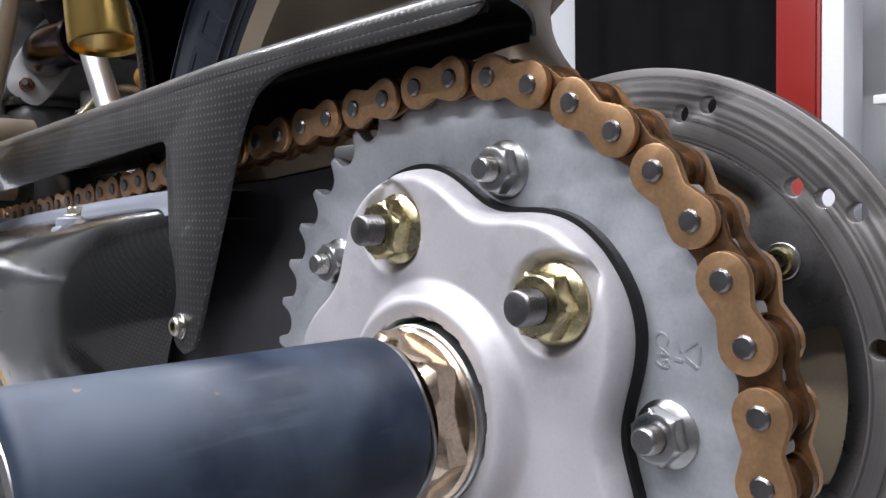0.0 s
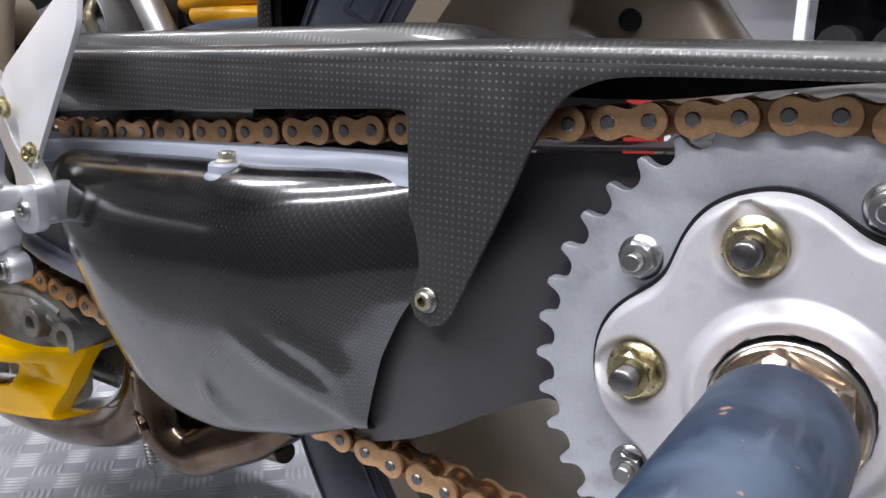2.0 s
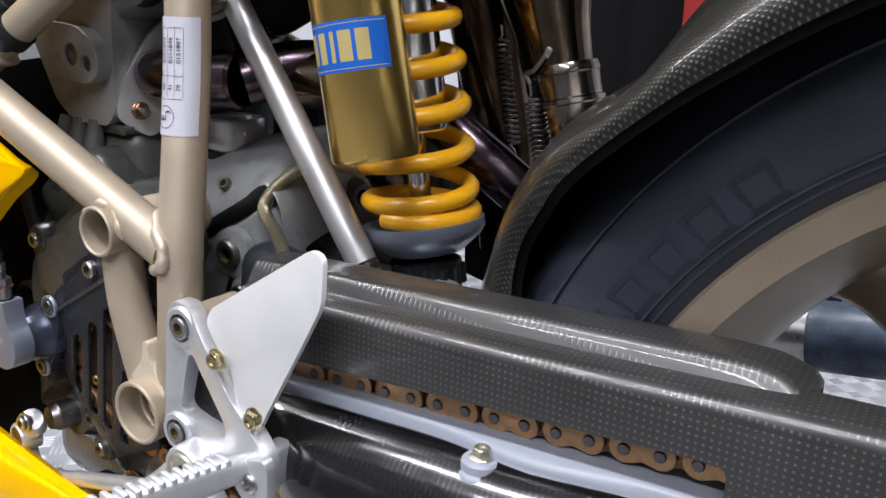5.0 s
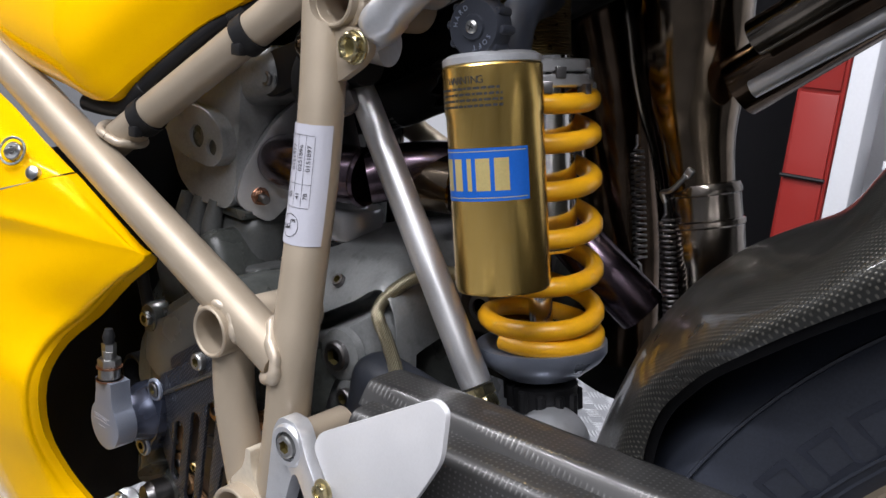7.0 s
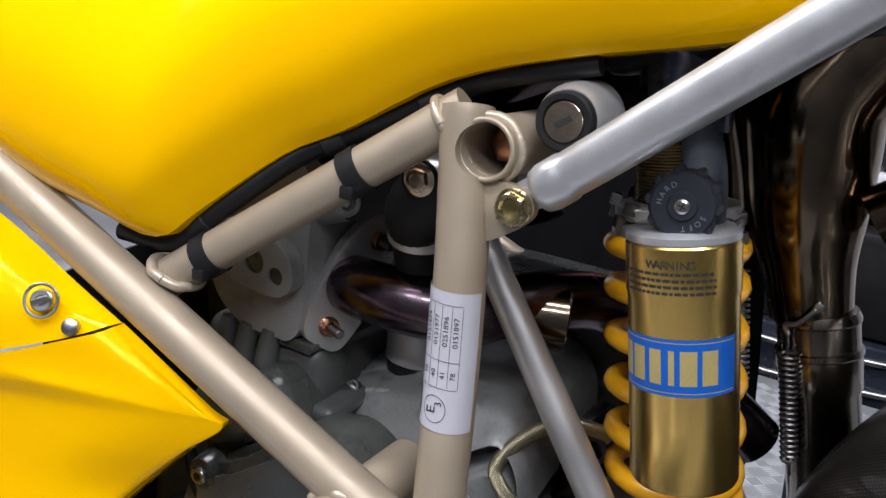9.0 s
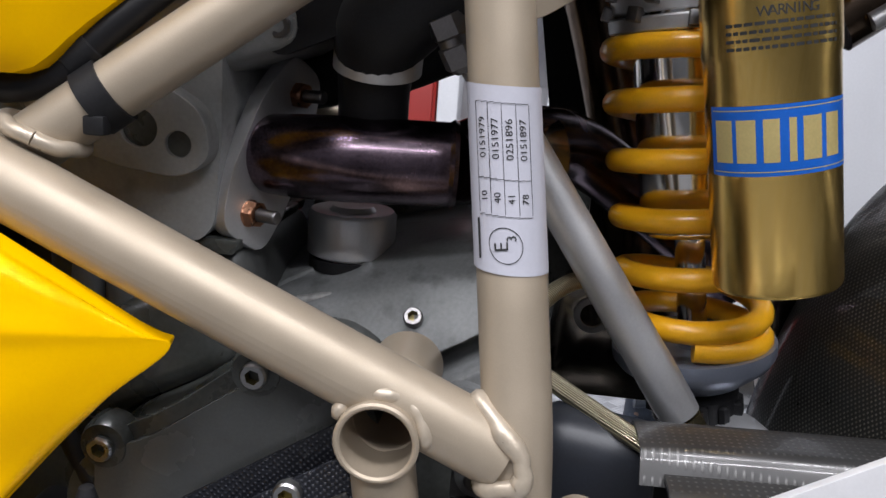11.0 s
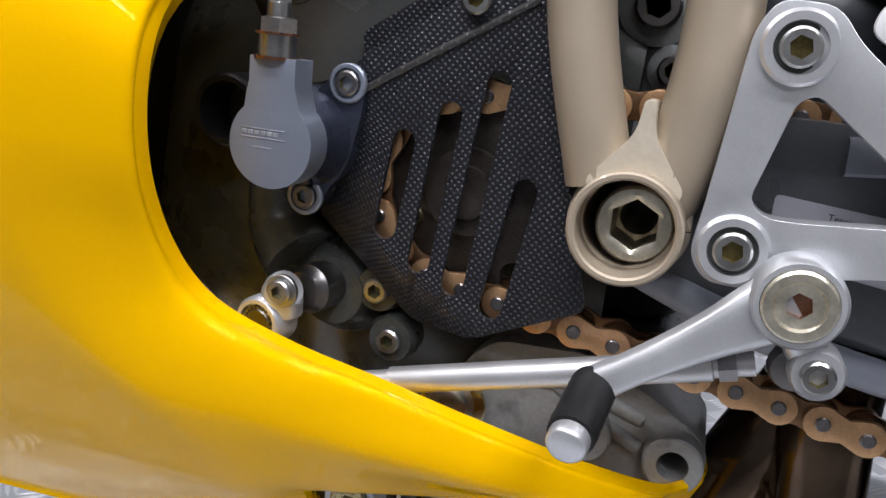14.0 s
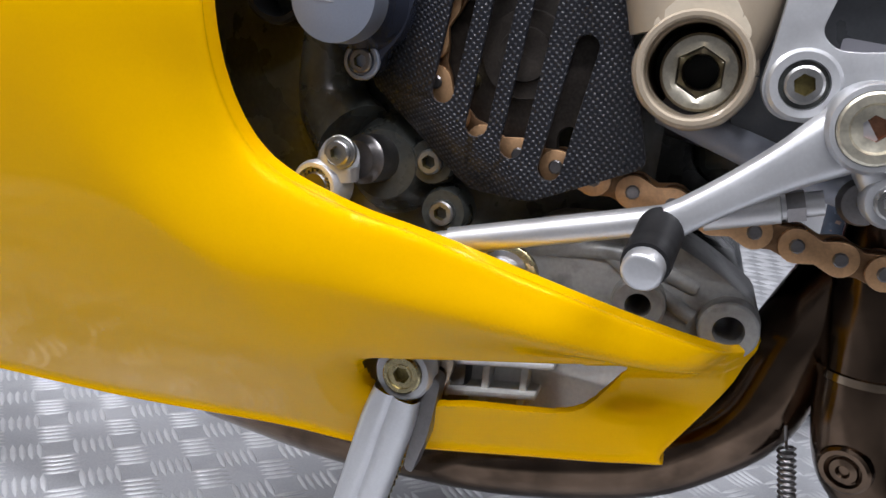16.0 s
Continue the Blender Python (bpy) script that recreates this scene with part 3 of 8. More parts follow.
def rear_sprocket():
    s = thing("rear_sprocket", (AX, 0.0, AZ), "zinc-plated rear sprocket with a cast five-lobed hub cover", "sprocket")
    part("toothed_ring", plate(sprocket_outline(TEETH, R_PIN, PHASE, R_PIN + 0.0026, AX, AZ), 0.0062, 0.0118, [circle(AX, AZ, 0.045, 48)], 0.0006), ZINC, s, "zinc-plated toothed ring", 30)
    n = 150
    part("gasket", plate([(AX + lobes(2 * math.pi * i / n, 0.0714, 0.0062) * math.cos(2 * math.pi * i / n), HZ + lobes(2 * math.pi * i / n, 0.0714, 0.0062) * math.sin(2 * math.pi * i / n)) for i in range(n)], 0.0026, 0.0061, bev=0.0008), BLACK, s, "black rubber edge")
    nuts = [(0.0568 * math.cos(radians(36.8 + 72 * k)), 0.0568 * math.sin(radians(36.8 + 72 * k))) for k in range(5)]
    rows, nt, nr = [], 300, 64
    for i in range(nt):
        th = 2 * math.pi * i / nt
        edge = lobes(th, 0.0698, 0.0062)
        row = []
        for j in range(nr + 1):
            r = 0.0235 + (edge - 0.0235) * (j / nr) ** 0.9
            x, z = r * math.cos(th), r * math.sin(th)
            y = -0.0055
            e = (edge - r) / 0.0045
            if e < 1:
                y += 0.0088 * (1 - math.sqrt(max(0.0, 1 - (1 - e) ** 2)))
            # a raised ring round the bore
            if r < 0.0395:
                q = min(1.0, (0.0395 - r) / 0.0075)
                y -= 0.0068 * q * q * (3 - 2 * q)
            if r < 0.0318:
                y += 0.0012 * min(1.0, (0.0318 - r) / 0.004)
            if r < 0.0276:
                y += 0.012 * min(1.0, (0.0276 - r) / 0.0008)
            for nx, nz in nuts:
                d = math.hypot(x - nx, z - nz)
                out = ((x - nx) * nx + (z - nz) * nz) / 0.0568
                side = (-(x - nx) * nz + (z - nz) * nx) / 0.0568
                rad = 0.0143 + 0.0035 * max(0.0, out / 0.0143) * max(0.0, 1 - abs(side) / 0.012)
                q = (rad - d) / 0.0028
                if q > 0:
                    y = max(y, -0.0055) + 0.0036 * (min(1, q) ** 2 * (3 - 2 * min(1, q))) if e > 0.4 else y + 0.0015 * min(1, q)
            row.append((AX + x, y, HZ + z))
        row.append((AX + edge * math.cos(th), 0.0058, HZ + edge * math.sin(th)))
        rows.append(row)
    part("hub_cover", grid_bm(rows, close_u=True), HUB, s, "sand-cast silver hub cover", 50)
    for k in range(5):
        a = radians(2.0 + 72 * k)
        hex_nut(s, (AX + 0.0740 * math.cos(a), 0.0062, HZ + 0.0740 * math.sin(a)), 0.0074, 0.0068, 0.0112, flange=0.0088, spin=0.3 + k, name="lock_nut")
        hex_nut(s, (AX + nuts[k][0], -0.0022, HZ + nuts[k][1]), 0.0098, 0.0092, 0.0160, material=BRASS, stud_material=STEEL_DARK, flange=0.0114, spin=0.1 + 0.7 * k, name="flange_nut")
    nut = part("axle_nut", lathe((AX, -0.004, AZ), (0, -1, 0), [(0, 0.0264), (0.0100, 0.0264), (0.0108, 0.0258), (0.0112, 0.0254), (0.0114, 0.0262, "hex"), (0.0185, 0.0262, "hex"), (0.0205, 0.0228), (0.0208, 0.0205), (0.0208, 0.0180), (0.012, 0.0175)], 48, spin=0.35), PINK_ZINC, s, "iridescent zinc axle nut", 25)
    part("washer", lathe((AX, -0.0045, AZ), (0, -1, 0), [(0, 0.0272), (0.0078, 0.0272), (0.0084, 0.0266), (0.0084, 0.0255)], 48), STEEL, nut, "thin steel washer")
    part("lock_clip", tube([(AX + 0.0225 * math.cos(radians(a)), -0.0262 - 0.0012 * math.sin(radians(3 * a)), AZ + 0.0225 * math.sin(radians(a))) for a in range(-60, 250, 15)], 0.0009, 8, 3), STEEL, nut, "bent wire clip")
    part("hub_core", lathe((AX, 0.0125, AZ), (0, 1, 0), [(0, 0.046), (0.012, 0.05), (0.04, 0.058), (0.07, 0.05)], 40), CASE_DARK, s, "dark hub carrier")
    word("C49", 0.0058, facing(0.0722, 0.0061, AZ + 0.0250, -86), ALLOY, s, "stamp", 0.00015)
    for dx, dz, ln, tilt in ((0.0, -0.0022, 0.0040, 35), (0.0, 0.0022, 0.0040, -35), (0.0022, 0.0, 0.0042, 90), (-0.0035, 0.0015, 0.0030, 70), (-0.0035, -0.0018, 0.0022, 10)):
        part("stamp_bar", box((0.0806 + dx, 0.0061, AZ + 0.0248 + dz), (ln, 0.0003, 0.0008), rot=(0, tilt, 0)), ALLOY, s)
    return s


rear_sprocket()

FX, FZ, F_TEETH = -0.556, 0.3985, 15
RF = PITCH / (2 * math.sin(math.pi / F_TEETH))


def chain_path():
    """Points at every chain pitch round both sprockets."""
    C, F = Vector((AX, AZ)), Vector((FX, FZ))
    D = F - C
    dist = D.length
    base = math.atan2(D.y, D.x)
    off = math.acos((R_PIN - RF) / dist)
    a_up, a_dn = base - off, base + off           # tangent directions, upper and lower
    up_r, up_f = C + R_PIN * Vector((math.cos(a_up), math.sin(a_up))), F + RF * Vector((math.cos(a_up), math.sin(a_up)))
    dn_r, dn_f = C + R_PIN * Vector((math.cos(a_dn), math.sin(a_dn))), F + RF * Vector((math.cos(a_dn), math.sin(a_dn)))
    pts = []
    start = math.atan2(0.482 - AZ, 0.0025)
    step = 2 * math.pi / TEETH
    # clockwise part over the rear sprocket, then the lower run, the front sprocket and the upper run
    lower_end = a_dn - 2 * math.pi if a_dn > start else a_dn
    a = start
    while a > lower_end:
        pts.append(C + R_PIN * Vector((math.cos(a), math.sin(a))))
        a -= step
    arcs = [dn_f - dn_r, None, up_r - up_f]
    first_up = start
    while first_up + step < a_up + 1e-6:
        first_up += step
        pts.insert(0, C + R_PIN * Vector((math.cos(first_up), math.sin(first_up))))
    # free length from the last pin on the lower side to the first pin on the upper side
    path = [pts[-1].copy()]
    path += [dn_r.lerp(dn_f, k / 40) - Vector((0, 0.004 * math.sin(math.pi * k / 40))) for k in range(1, 41)]
    b0, b1 = a_dn, a_up
    while b1 > b0:
        b1 -= 2 * math.pi
    sweep = b1 - b0
    path += [F + RF * Vector((math.cos(b0 + sweep * k / 30), math.sin(b0 + sweep * k / 30))) for k in range(1, 31)]
    path += [up_f.lerp(up_r, k / 40) - Vector((0, 0.005 * math.sin(math.pi * k / 40))) for k in range(1, 41)]
    path.append(pts[0].copy())
    seg = [(q - p).length for p, q in zip(path, path[1:])]
    total = sum(seg)
    n = round(total / PITCH)
    if (n + len(pts) - 1) % 2:
        n += 1
    want, i, acc = total / n, 0, 0.0
    for k in range(1, n):
        while acc + seg[i] < want * k:
            acc += seg[i]
            i += 1
        pts.append(path[i].lerp(path[i + 1], (want * k - acc) / seg[i]))
    return pts, len([0]) and pts.index(min(pts, key=lambda p: (p - Vector((0.0025, 0.482))).length))


def link_outline(w, waist):
    h = PITCH / 2
    up = [(h + w * math.cos(radians(a)), w * math.sin(radians(a))) for a in range(-100, 101, 20)]
    up.append((0, waist))
    up += [(-h + w * math.cos(radians(a)), w * math.sin(radians(a))) for a in range(80, 281, 20)]
    up.append((0, -waist))
    return up


def chain():
    c = thing("drive_chain", (-0.28, 0.0, 0.3), "bronze-coloured roller drive chain with dark steel pins", "chain")
    pts, k0 = chain_path()
    outer = plate(link_outline(0.0068, 0.0046), 0.0008, 0.0030, bev=0.0005)
    join(outer, plate(link_outline(0.0068, 0.0046), 0.0150, 0.0172))
    outer = finish(outer, "outer_link", LINK, 35)
    inner = plate(link_outline(0.0066, 0.0050), 0.0038, 0.0055, bev=0.0004)
    join(inner, plate(link_outline(0.0066, 0.0050), 0.0122, 0.0146))
    for s in (-1, 1):
        lathe((s * PITCH / 2, 0.0050, 0), (0, 1, 0), [(0, 0.0051), (0.008, 0.0051)], 14, inner)
    inner = finish(inner, "inner_link", LINK_IN, 35)
    pin = finish(lathe((0, 0.018, 0), (0, -1, 0), [(0, 0.0029), (0.0178, 0.0029), (0.0184, 0.0023)], 10), "pin", STEEL_DARK, 30)
    n = len(pts)
    base = Matrix.Translation(-Vector(c.location))
    for i in range(n):
        p, q = pts[i], pts[(i + 1) % n]
        mid, d = (p + q) / 2, q - p
        rim_link = (i - k0) % 2 == 1
        ob = new("outer_link" if rim_link else "inner_link", outer if rim_link else inner)
        ob.parent, ob.matrix_parent_inverse = c, base
        ob.matrix_basis = Matrix.Translation((mid.x, 0, mid.y)) @ Matrix.Rotation(-math.atan2(d.y, d.x), 4, "Y")
        if rim_link:
            for s in (-1, 1):
                pb = new("pin", pin)
                pb.parent = ob
                pb.matrix_basis = Matrix.Translation((s * PITCH / 2, 0, 0)) @ Matrix.Rotation(0.4 * i, 4, "Y")
    return c


chain()


def front_sprocket():
    s = thing("front_sprocket", (FX, 0.01, FZ), "small dark steel front sprocket", "sprocket")
    part("toothed_ring", plate(sprocket_outline(F_TEETH, RF, 0.3, RF + 0.004, FX, FZ), 0.0062, 0.0118, bev=0.0005), SHADED_STEEL, s)
    part("retainer", lathe((FX, 0.0062, FZ), (0, -1, 0), [(0, 0.018), (0.003, 0.0175), (0.003, 0.011), (0.005, 0.0105), (0.005, 0.004)], 24), SHADED_STEEL, s)
    for k in range(2):
        socket_bolt(s, (FX + 0.024 * math.cos(k * 3.1 + 0.6), 0.006, FZ + 0.024 * math.sin(k * 3.1 + 0.6)), 0.0035, 0.004, material=BRASS, washer=False)


front_sprocket()


def stand_spool():
    s = thing("paddock_stand_tube", (AX, -0.07, AZ), "dark blue painted steel stand tube, chipped, on the axle", "stand")
    part("tube", lathe((AX, -0.0285, AZ), (0, -1, 0), [(0.03, 0.0205), (0.002, 0.0205), (0.0, 0.0220), (0.0, 0.0240), (0.0012, 0.0252), (0.0975, 0.0252), (0.0998, 0.0242), (0.1008, 0.0225), (0.1008, 0.0195), (0.0993, 0.0185), (0.078, 0.0182)], 56), STAND_BLUE, s)
    part("inner_sleeve", lathe((AX, -0.108, AZ), (0, -1, 0), [(0, 0.0178), (0.020, 0.0178), (0.021, 0.017), (0.021, 0.013), (0.01, 0.0125)], 40), STEEL, s, "bare steel sleeve")


stand_spool()


def rear_wheel():
    w = thing("motorcycle_wheel", (0, 0.13, AZ), "bronze three-spoke rear wheel with a wide black tyre", "wheel")
    O = (0, 0.13, AZ)
    prof = [(-0.088, 0.222), (-0.090, 0.236), (-0.084, 0.238), (-0.078, 0.228), (-0.060, 0.221), (-0.03, 0.212), (0.03, 0.212), (0.060, 0.221), (0.078, 0.228), (0.084, 0.238), (0.090, 0.236), (0.088, 0.222), (0.06, 0.206), (0.03, 0.198), (-0.03, 0.198), (-0.06, 0.206), (-0.088, 0.222)]
    part("rim", lathe(O, (0, 1, 0), prof, 120, cap=False), RIM, w, "bronze painted rim", 50)
    t = [(-0.080, 0.232), (-0.088, 0.240), (-0.094, 0.252), (-0.0965, 0.268), (-0.095, 0.282), (-0.086, 0.296), (-0.070, 0.307), (-0.045, 0.3165), (0, 0.321), (0.045, 0.3165), (0.070, 0.307), (0.086, 0.296), (0.095, 0.282), (0.0965, 0.268), (0.094, 0.252), (0.088, 0.24), (0.080, 0.232)]
    tyre = part("tyre", lathe(O, (0, 1, 0), t, 144, cap=False), TYRE, w, "black road tyre", 60)
    for k, r in enumerate((0.2435, 0.2475, 0.286)):
        y = -0.0895 if k == 0 else (-0.0925 if k == 1 else -0.0945)
        part("bead_line", lathe((0, 0.13 + y, AZ), (0, -1, 0), [(-0.001, r - 0.001), (0.0006, r - 0.0006), (0.0006, r + 0.0006), (-0.001, r + 0.001)], 144, cap=False), TYRE, tyre)
    # raised marks on the sidewall: plain rounded rings
    wall = ((0.240, -0.088), (0.252, -0.094), (0.268, -0.0965), (0.282, -0.095), (0.296, -0.086))

    def on_wall(x, z):
        return lerp_tab(wall, math.hypot(x, z - AZ))

    a = 131.5
    for width in (5.2, 4.8, 4.8, 5.0, 5.0):
        def arc(r, half):
            return [(r * math.cos(radians(a - half + half * i / 6)), AZ + r * math.sin(radians(a - half + half * i / 6))) for i in range(13)]
        ring = rounded(arc(0.2665, width * 0.40) + arc(0.2480, width * 0.40)[::-1], 0.005, 3)
        hole = rounded(arc(0.2635, width * 0.28) + arc(0.2510, width * 0.28)[::-1], 0.003, 3)
        part("sidewall_mark", plate(ring, 0.13 - 0.0005, 0.13 + 0.003, [hole], warp=on_wall), TYRE_MARK, tyre)
        a += width + 0.5
    for k in range(3):
        base = radians(128 + 120 * k)
        mark = radians(131 + 120 * k)
        ctrl = []
        for r, half, d in ((0.045, 0.62, 0.030), (0.085, 0.36, 0.034), (0.13, 0.22, 0.030), (0.165, 0.175, 0.028), (0.190, 0.20, 0.034), (0.208, 0.27, 0.042)):
            ring = []
            for q in range(13):
                ph = 2 * math.pi * q / 12
                e = lambda v: math.copysign(abs(v) ** 0.7, v)
                th = base + half * e(math.cos(ph))
                ring.append((r * math.cos(th), 0.14 + d * e(math.sin(ph)) * (0.75 if math.sin(ph) < 0 else 1), AZ + r * math.sin(th)))
            ctrl.append(ring)
        sp = part("spoke", surf(ctrl, 4, 2), RIM, w, "bronze painted cast spoke", 60)
        h = Vector((0.1755 * math.cos(mark), 0.1170, AZ + 0.1755 * math.sin(mark)))
        part("balance_hole", lathe(h, (0, -1, 0), [(0, 0.002), (0, 0.0046), (0.0012, 0.0046), (0.0012, 0.0056), (-0.014, 0.0060)], 24), BLACK, sp, "dark hole in the spoke")
    part("disc_flange", lathe((0, 0.109, AZ), (0, 1, 0), [(0, 0.03), (0, 0.084), (0.003, 0.087), (0.02, 0.080), (0.03, 0.05)], 48), RIM, w, "bronze painted disc flange")
    part("hub", lathe((0, 0.09, AZ), (0, 1, 0), [(0, 0.03), (0, 0.05), (0.01, 0.056), (0.09, 0.056), (0.1, 0.05), (0.1, 0.03)], 48), RIM, w)
    return w


rear_wheel()


def brake_disc():
    d = thing("rear_brake_disc", (0, 0.08, AZ), "worn steel rear brake disc with a dark drilled carrier", "brake disc")
    drill = [circle(r * math.cos(radians(a - b)), AZ + r * math.sin(radians(a - b)), 0.0032, 14) for a in range(10, 370, 36) for r, b in ((0.0940, 0), (0.0987, 5.8), (0.1037, 11.4))]
    part("friction_ring", plate(circle(0, AZ, 0.1146, 120), 0.098, 0.104, [circle(0, AZ, 0.0892, 90)] + drill, 0.0005), DISC_RINGS, d, "ring-worn drilled steel")
    holes = []
    for k in range(5):
        c = -3 + 72 * k
        rim = [(0.083 * math.cos(radians(c + g)), AZ + 0.083 * math.sin(radians(c + g))) for g in (-20, -10, 0, 10, 20)]
        rim += [(0.061 * math.cos(radians(c + g)), AZ + 0.061 * math.sin(radians(c + g))) for g in (17, 0, -17)]
        holes.append(rounded(rim, 0.006, 3))
    part("carrier", plate(circle(0, AZ, 0.0890, 90), 0.099, 0.103, holes, 0.0005), DISC, d, "steel carrier with wide windows")
    for k in range(5):
        a = radians(35 + 72 * k)
        socket_bolt(d, (0.0745 * math.cos(a), 0.099, AZ + 0.0745 * math.sin(a)), 0.0048, 0.004, material=BRASS)


brake_disc()


def far_stand():
    s = thing("paddock_stand", (-0.2, 0.55, 0.058), "dark blue paddock stand frame on the far side of the wheel", "stand")
    part("cross_tube", tube([(-0.35, 0.56, 0.315), (-0.02, 0.56, 0.355)], 0.036, 28, smooth=False), STAND_BLUE, s)
    part("sleeve", tube([(-0.25, 0.56, 0.327), (-0.21, 0.56, 0.332)], 0.0385, 28, smooth=False), STEEL, s, "bright steel sleeve")
    for x, z in ((-0.33, 0.30), (-0.05, 0.34)):
        part("leg", tube([(x, 0.57, z), (x, 0.60, 0.062)], 0.022, 20, smooth=False), STAND_BLUE, s)


far_stand()

# ---- chain guard, swingarm and its covers ----
GUARD_TOP = ((-0.420, 0.4840), (-0.380, 0.4855), (-0.233, 0.4905), (-0.123, 0.4955), (-0.060, 0.4968), (-0.016, 0.4972), (0.032, 0.4975))


def chain_guard():
    g = thing("chain_guard", (-0.18, -0.01, 0.46), "carbon fibre chain guard with a long triangular stay", "chain guard")
    low = [(-0.418, 0.4565), (-0.380, 0.4595), (-0.30, 0.4655), (-0.168, 0.4745)] + rounded([(-0.168, 0.4745), (-0.1575, 0.4745), (-0.1570, 0.46)], 0.006, 4)[6:12]
    leg = [(-0.1562, 0.43), (-0.1555, 0.394), (-0.1525, 0.3865), (-0.1455, 0.3835), (-0.1385, 0.3855), (-0.134, 0.391), (-0.109, 0.4445)]
    sweep = curve2([(-0.109, 0.4445), (-0.0990, 0.4670), (-0.0895, 0.4820), (-0.0795, 0.4885), (-0.0660, 0.4918), (-0.040, 0.4930)], 5, False)[1:]
    rear = [(0.0, 0.4936), (0.020, 0.4940), (0.0265, 0.4950), (0.0300, 0.4972)]
    top = [(x, lerp_tab(GUARD_TOP, x)) for x in (0.02, 0.0, -0.03, -0.07, -0.12, -0.18, -0.24, -0.31, -0.380, -0.418)]
    part("side_plate", plate(low + leg + sweep + rear + top, -0.0140, -0.0118, bev=0.0004), CARBON, g, "woven carbon side with its stay")
    rows = []
    for x in (-0.4205, -0.380, -0.33, -0.28, -0.233, -0.18, -0.123, -0.07, -0.03, -0.004, 0.016, 0.0285):
        zt = lerp_tab(GUARD_TOP, x)
        k = 1.0 if x < 0.0 else (0.95 if x < 0.02 else 0.7)
        # the end is cut on a slant and tucks down
        sl = 0.0 if x < 0.0 else 0.30 * (x / 0.0285)
        row = ((-0.0140, 0.0), (-0.0136, 0.003), (-0.0115, 0.0062), (-0.0070, 0.0080), (0.002, 0.0084), (0.014, 0.0078), (0.0200, 0.0045), (0.0215, -0.002), (0.0215, -0.012))
        skirt = lerp_tab(((-0.07, 1.0), (-0.03, 0.6), (-0.008, 0.35), (0.01, 0.2)), x)
        rows.append([(x + 0.0025 * k - sl * (y + 0.014), y, zt + h * (k if h > 0 else skirt)) for y, h in row])
    shell_rows = rows
    part("top_shell", surf(rows, 3, 3, 0.0016), CARBON, g, "rolled carbon top", 60)
    rows = []
    for x, h, s in ((-0.427, 0.95, 1.0), (-0.40, 1.0, 1.0), (-0.36, 1.0, 1.0), (-0.29, 1.0, 1.0), (-0.20, 1.0, 1.0), (-0.165, 0.95, 1.0), (-0.148, 0.75, 0.95), (-0.138, 0.25, 0.8), (-0.134, -0.1, 0.6)):
        zt = lerp_tab(GUARD_TOP, x) + 0.0060
        H = 0.0105 * h
        rows.append([(x, 0.002, zt - 0.002), (x, 0.0065, zt + H * 0.55), (x, 0.0105, zt + H * 0.95), (x, 0.018, zt + H), (x, 0.012 + 0.022 * s, zt + H * 0.9), (x, 0.014 + 0.026 * s, zt + H * 0.3), (x, 0.015 + 0.027 * s, zt - 0.022)])
    part("inner_ridge", surf(rows, 4, 3, 0.0016), CARBON, g, "raised inner carbon ridge", 60)
    lining = [[(x, max(-0.0112, min(0.0185, y)), z - 0.0024) for x, y, z in row] for row in shell_rows]
    part("lining", surf(lining, 3, 3), BLACK, g, "black underside", 60)
    socket_bolt(g, (-0.1462, -0.0142, 0.3955), 0.0041, 0.0040, material=PALE_ZINC, name="stay_bolt")


chain_guard()


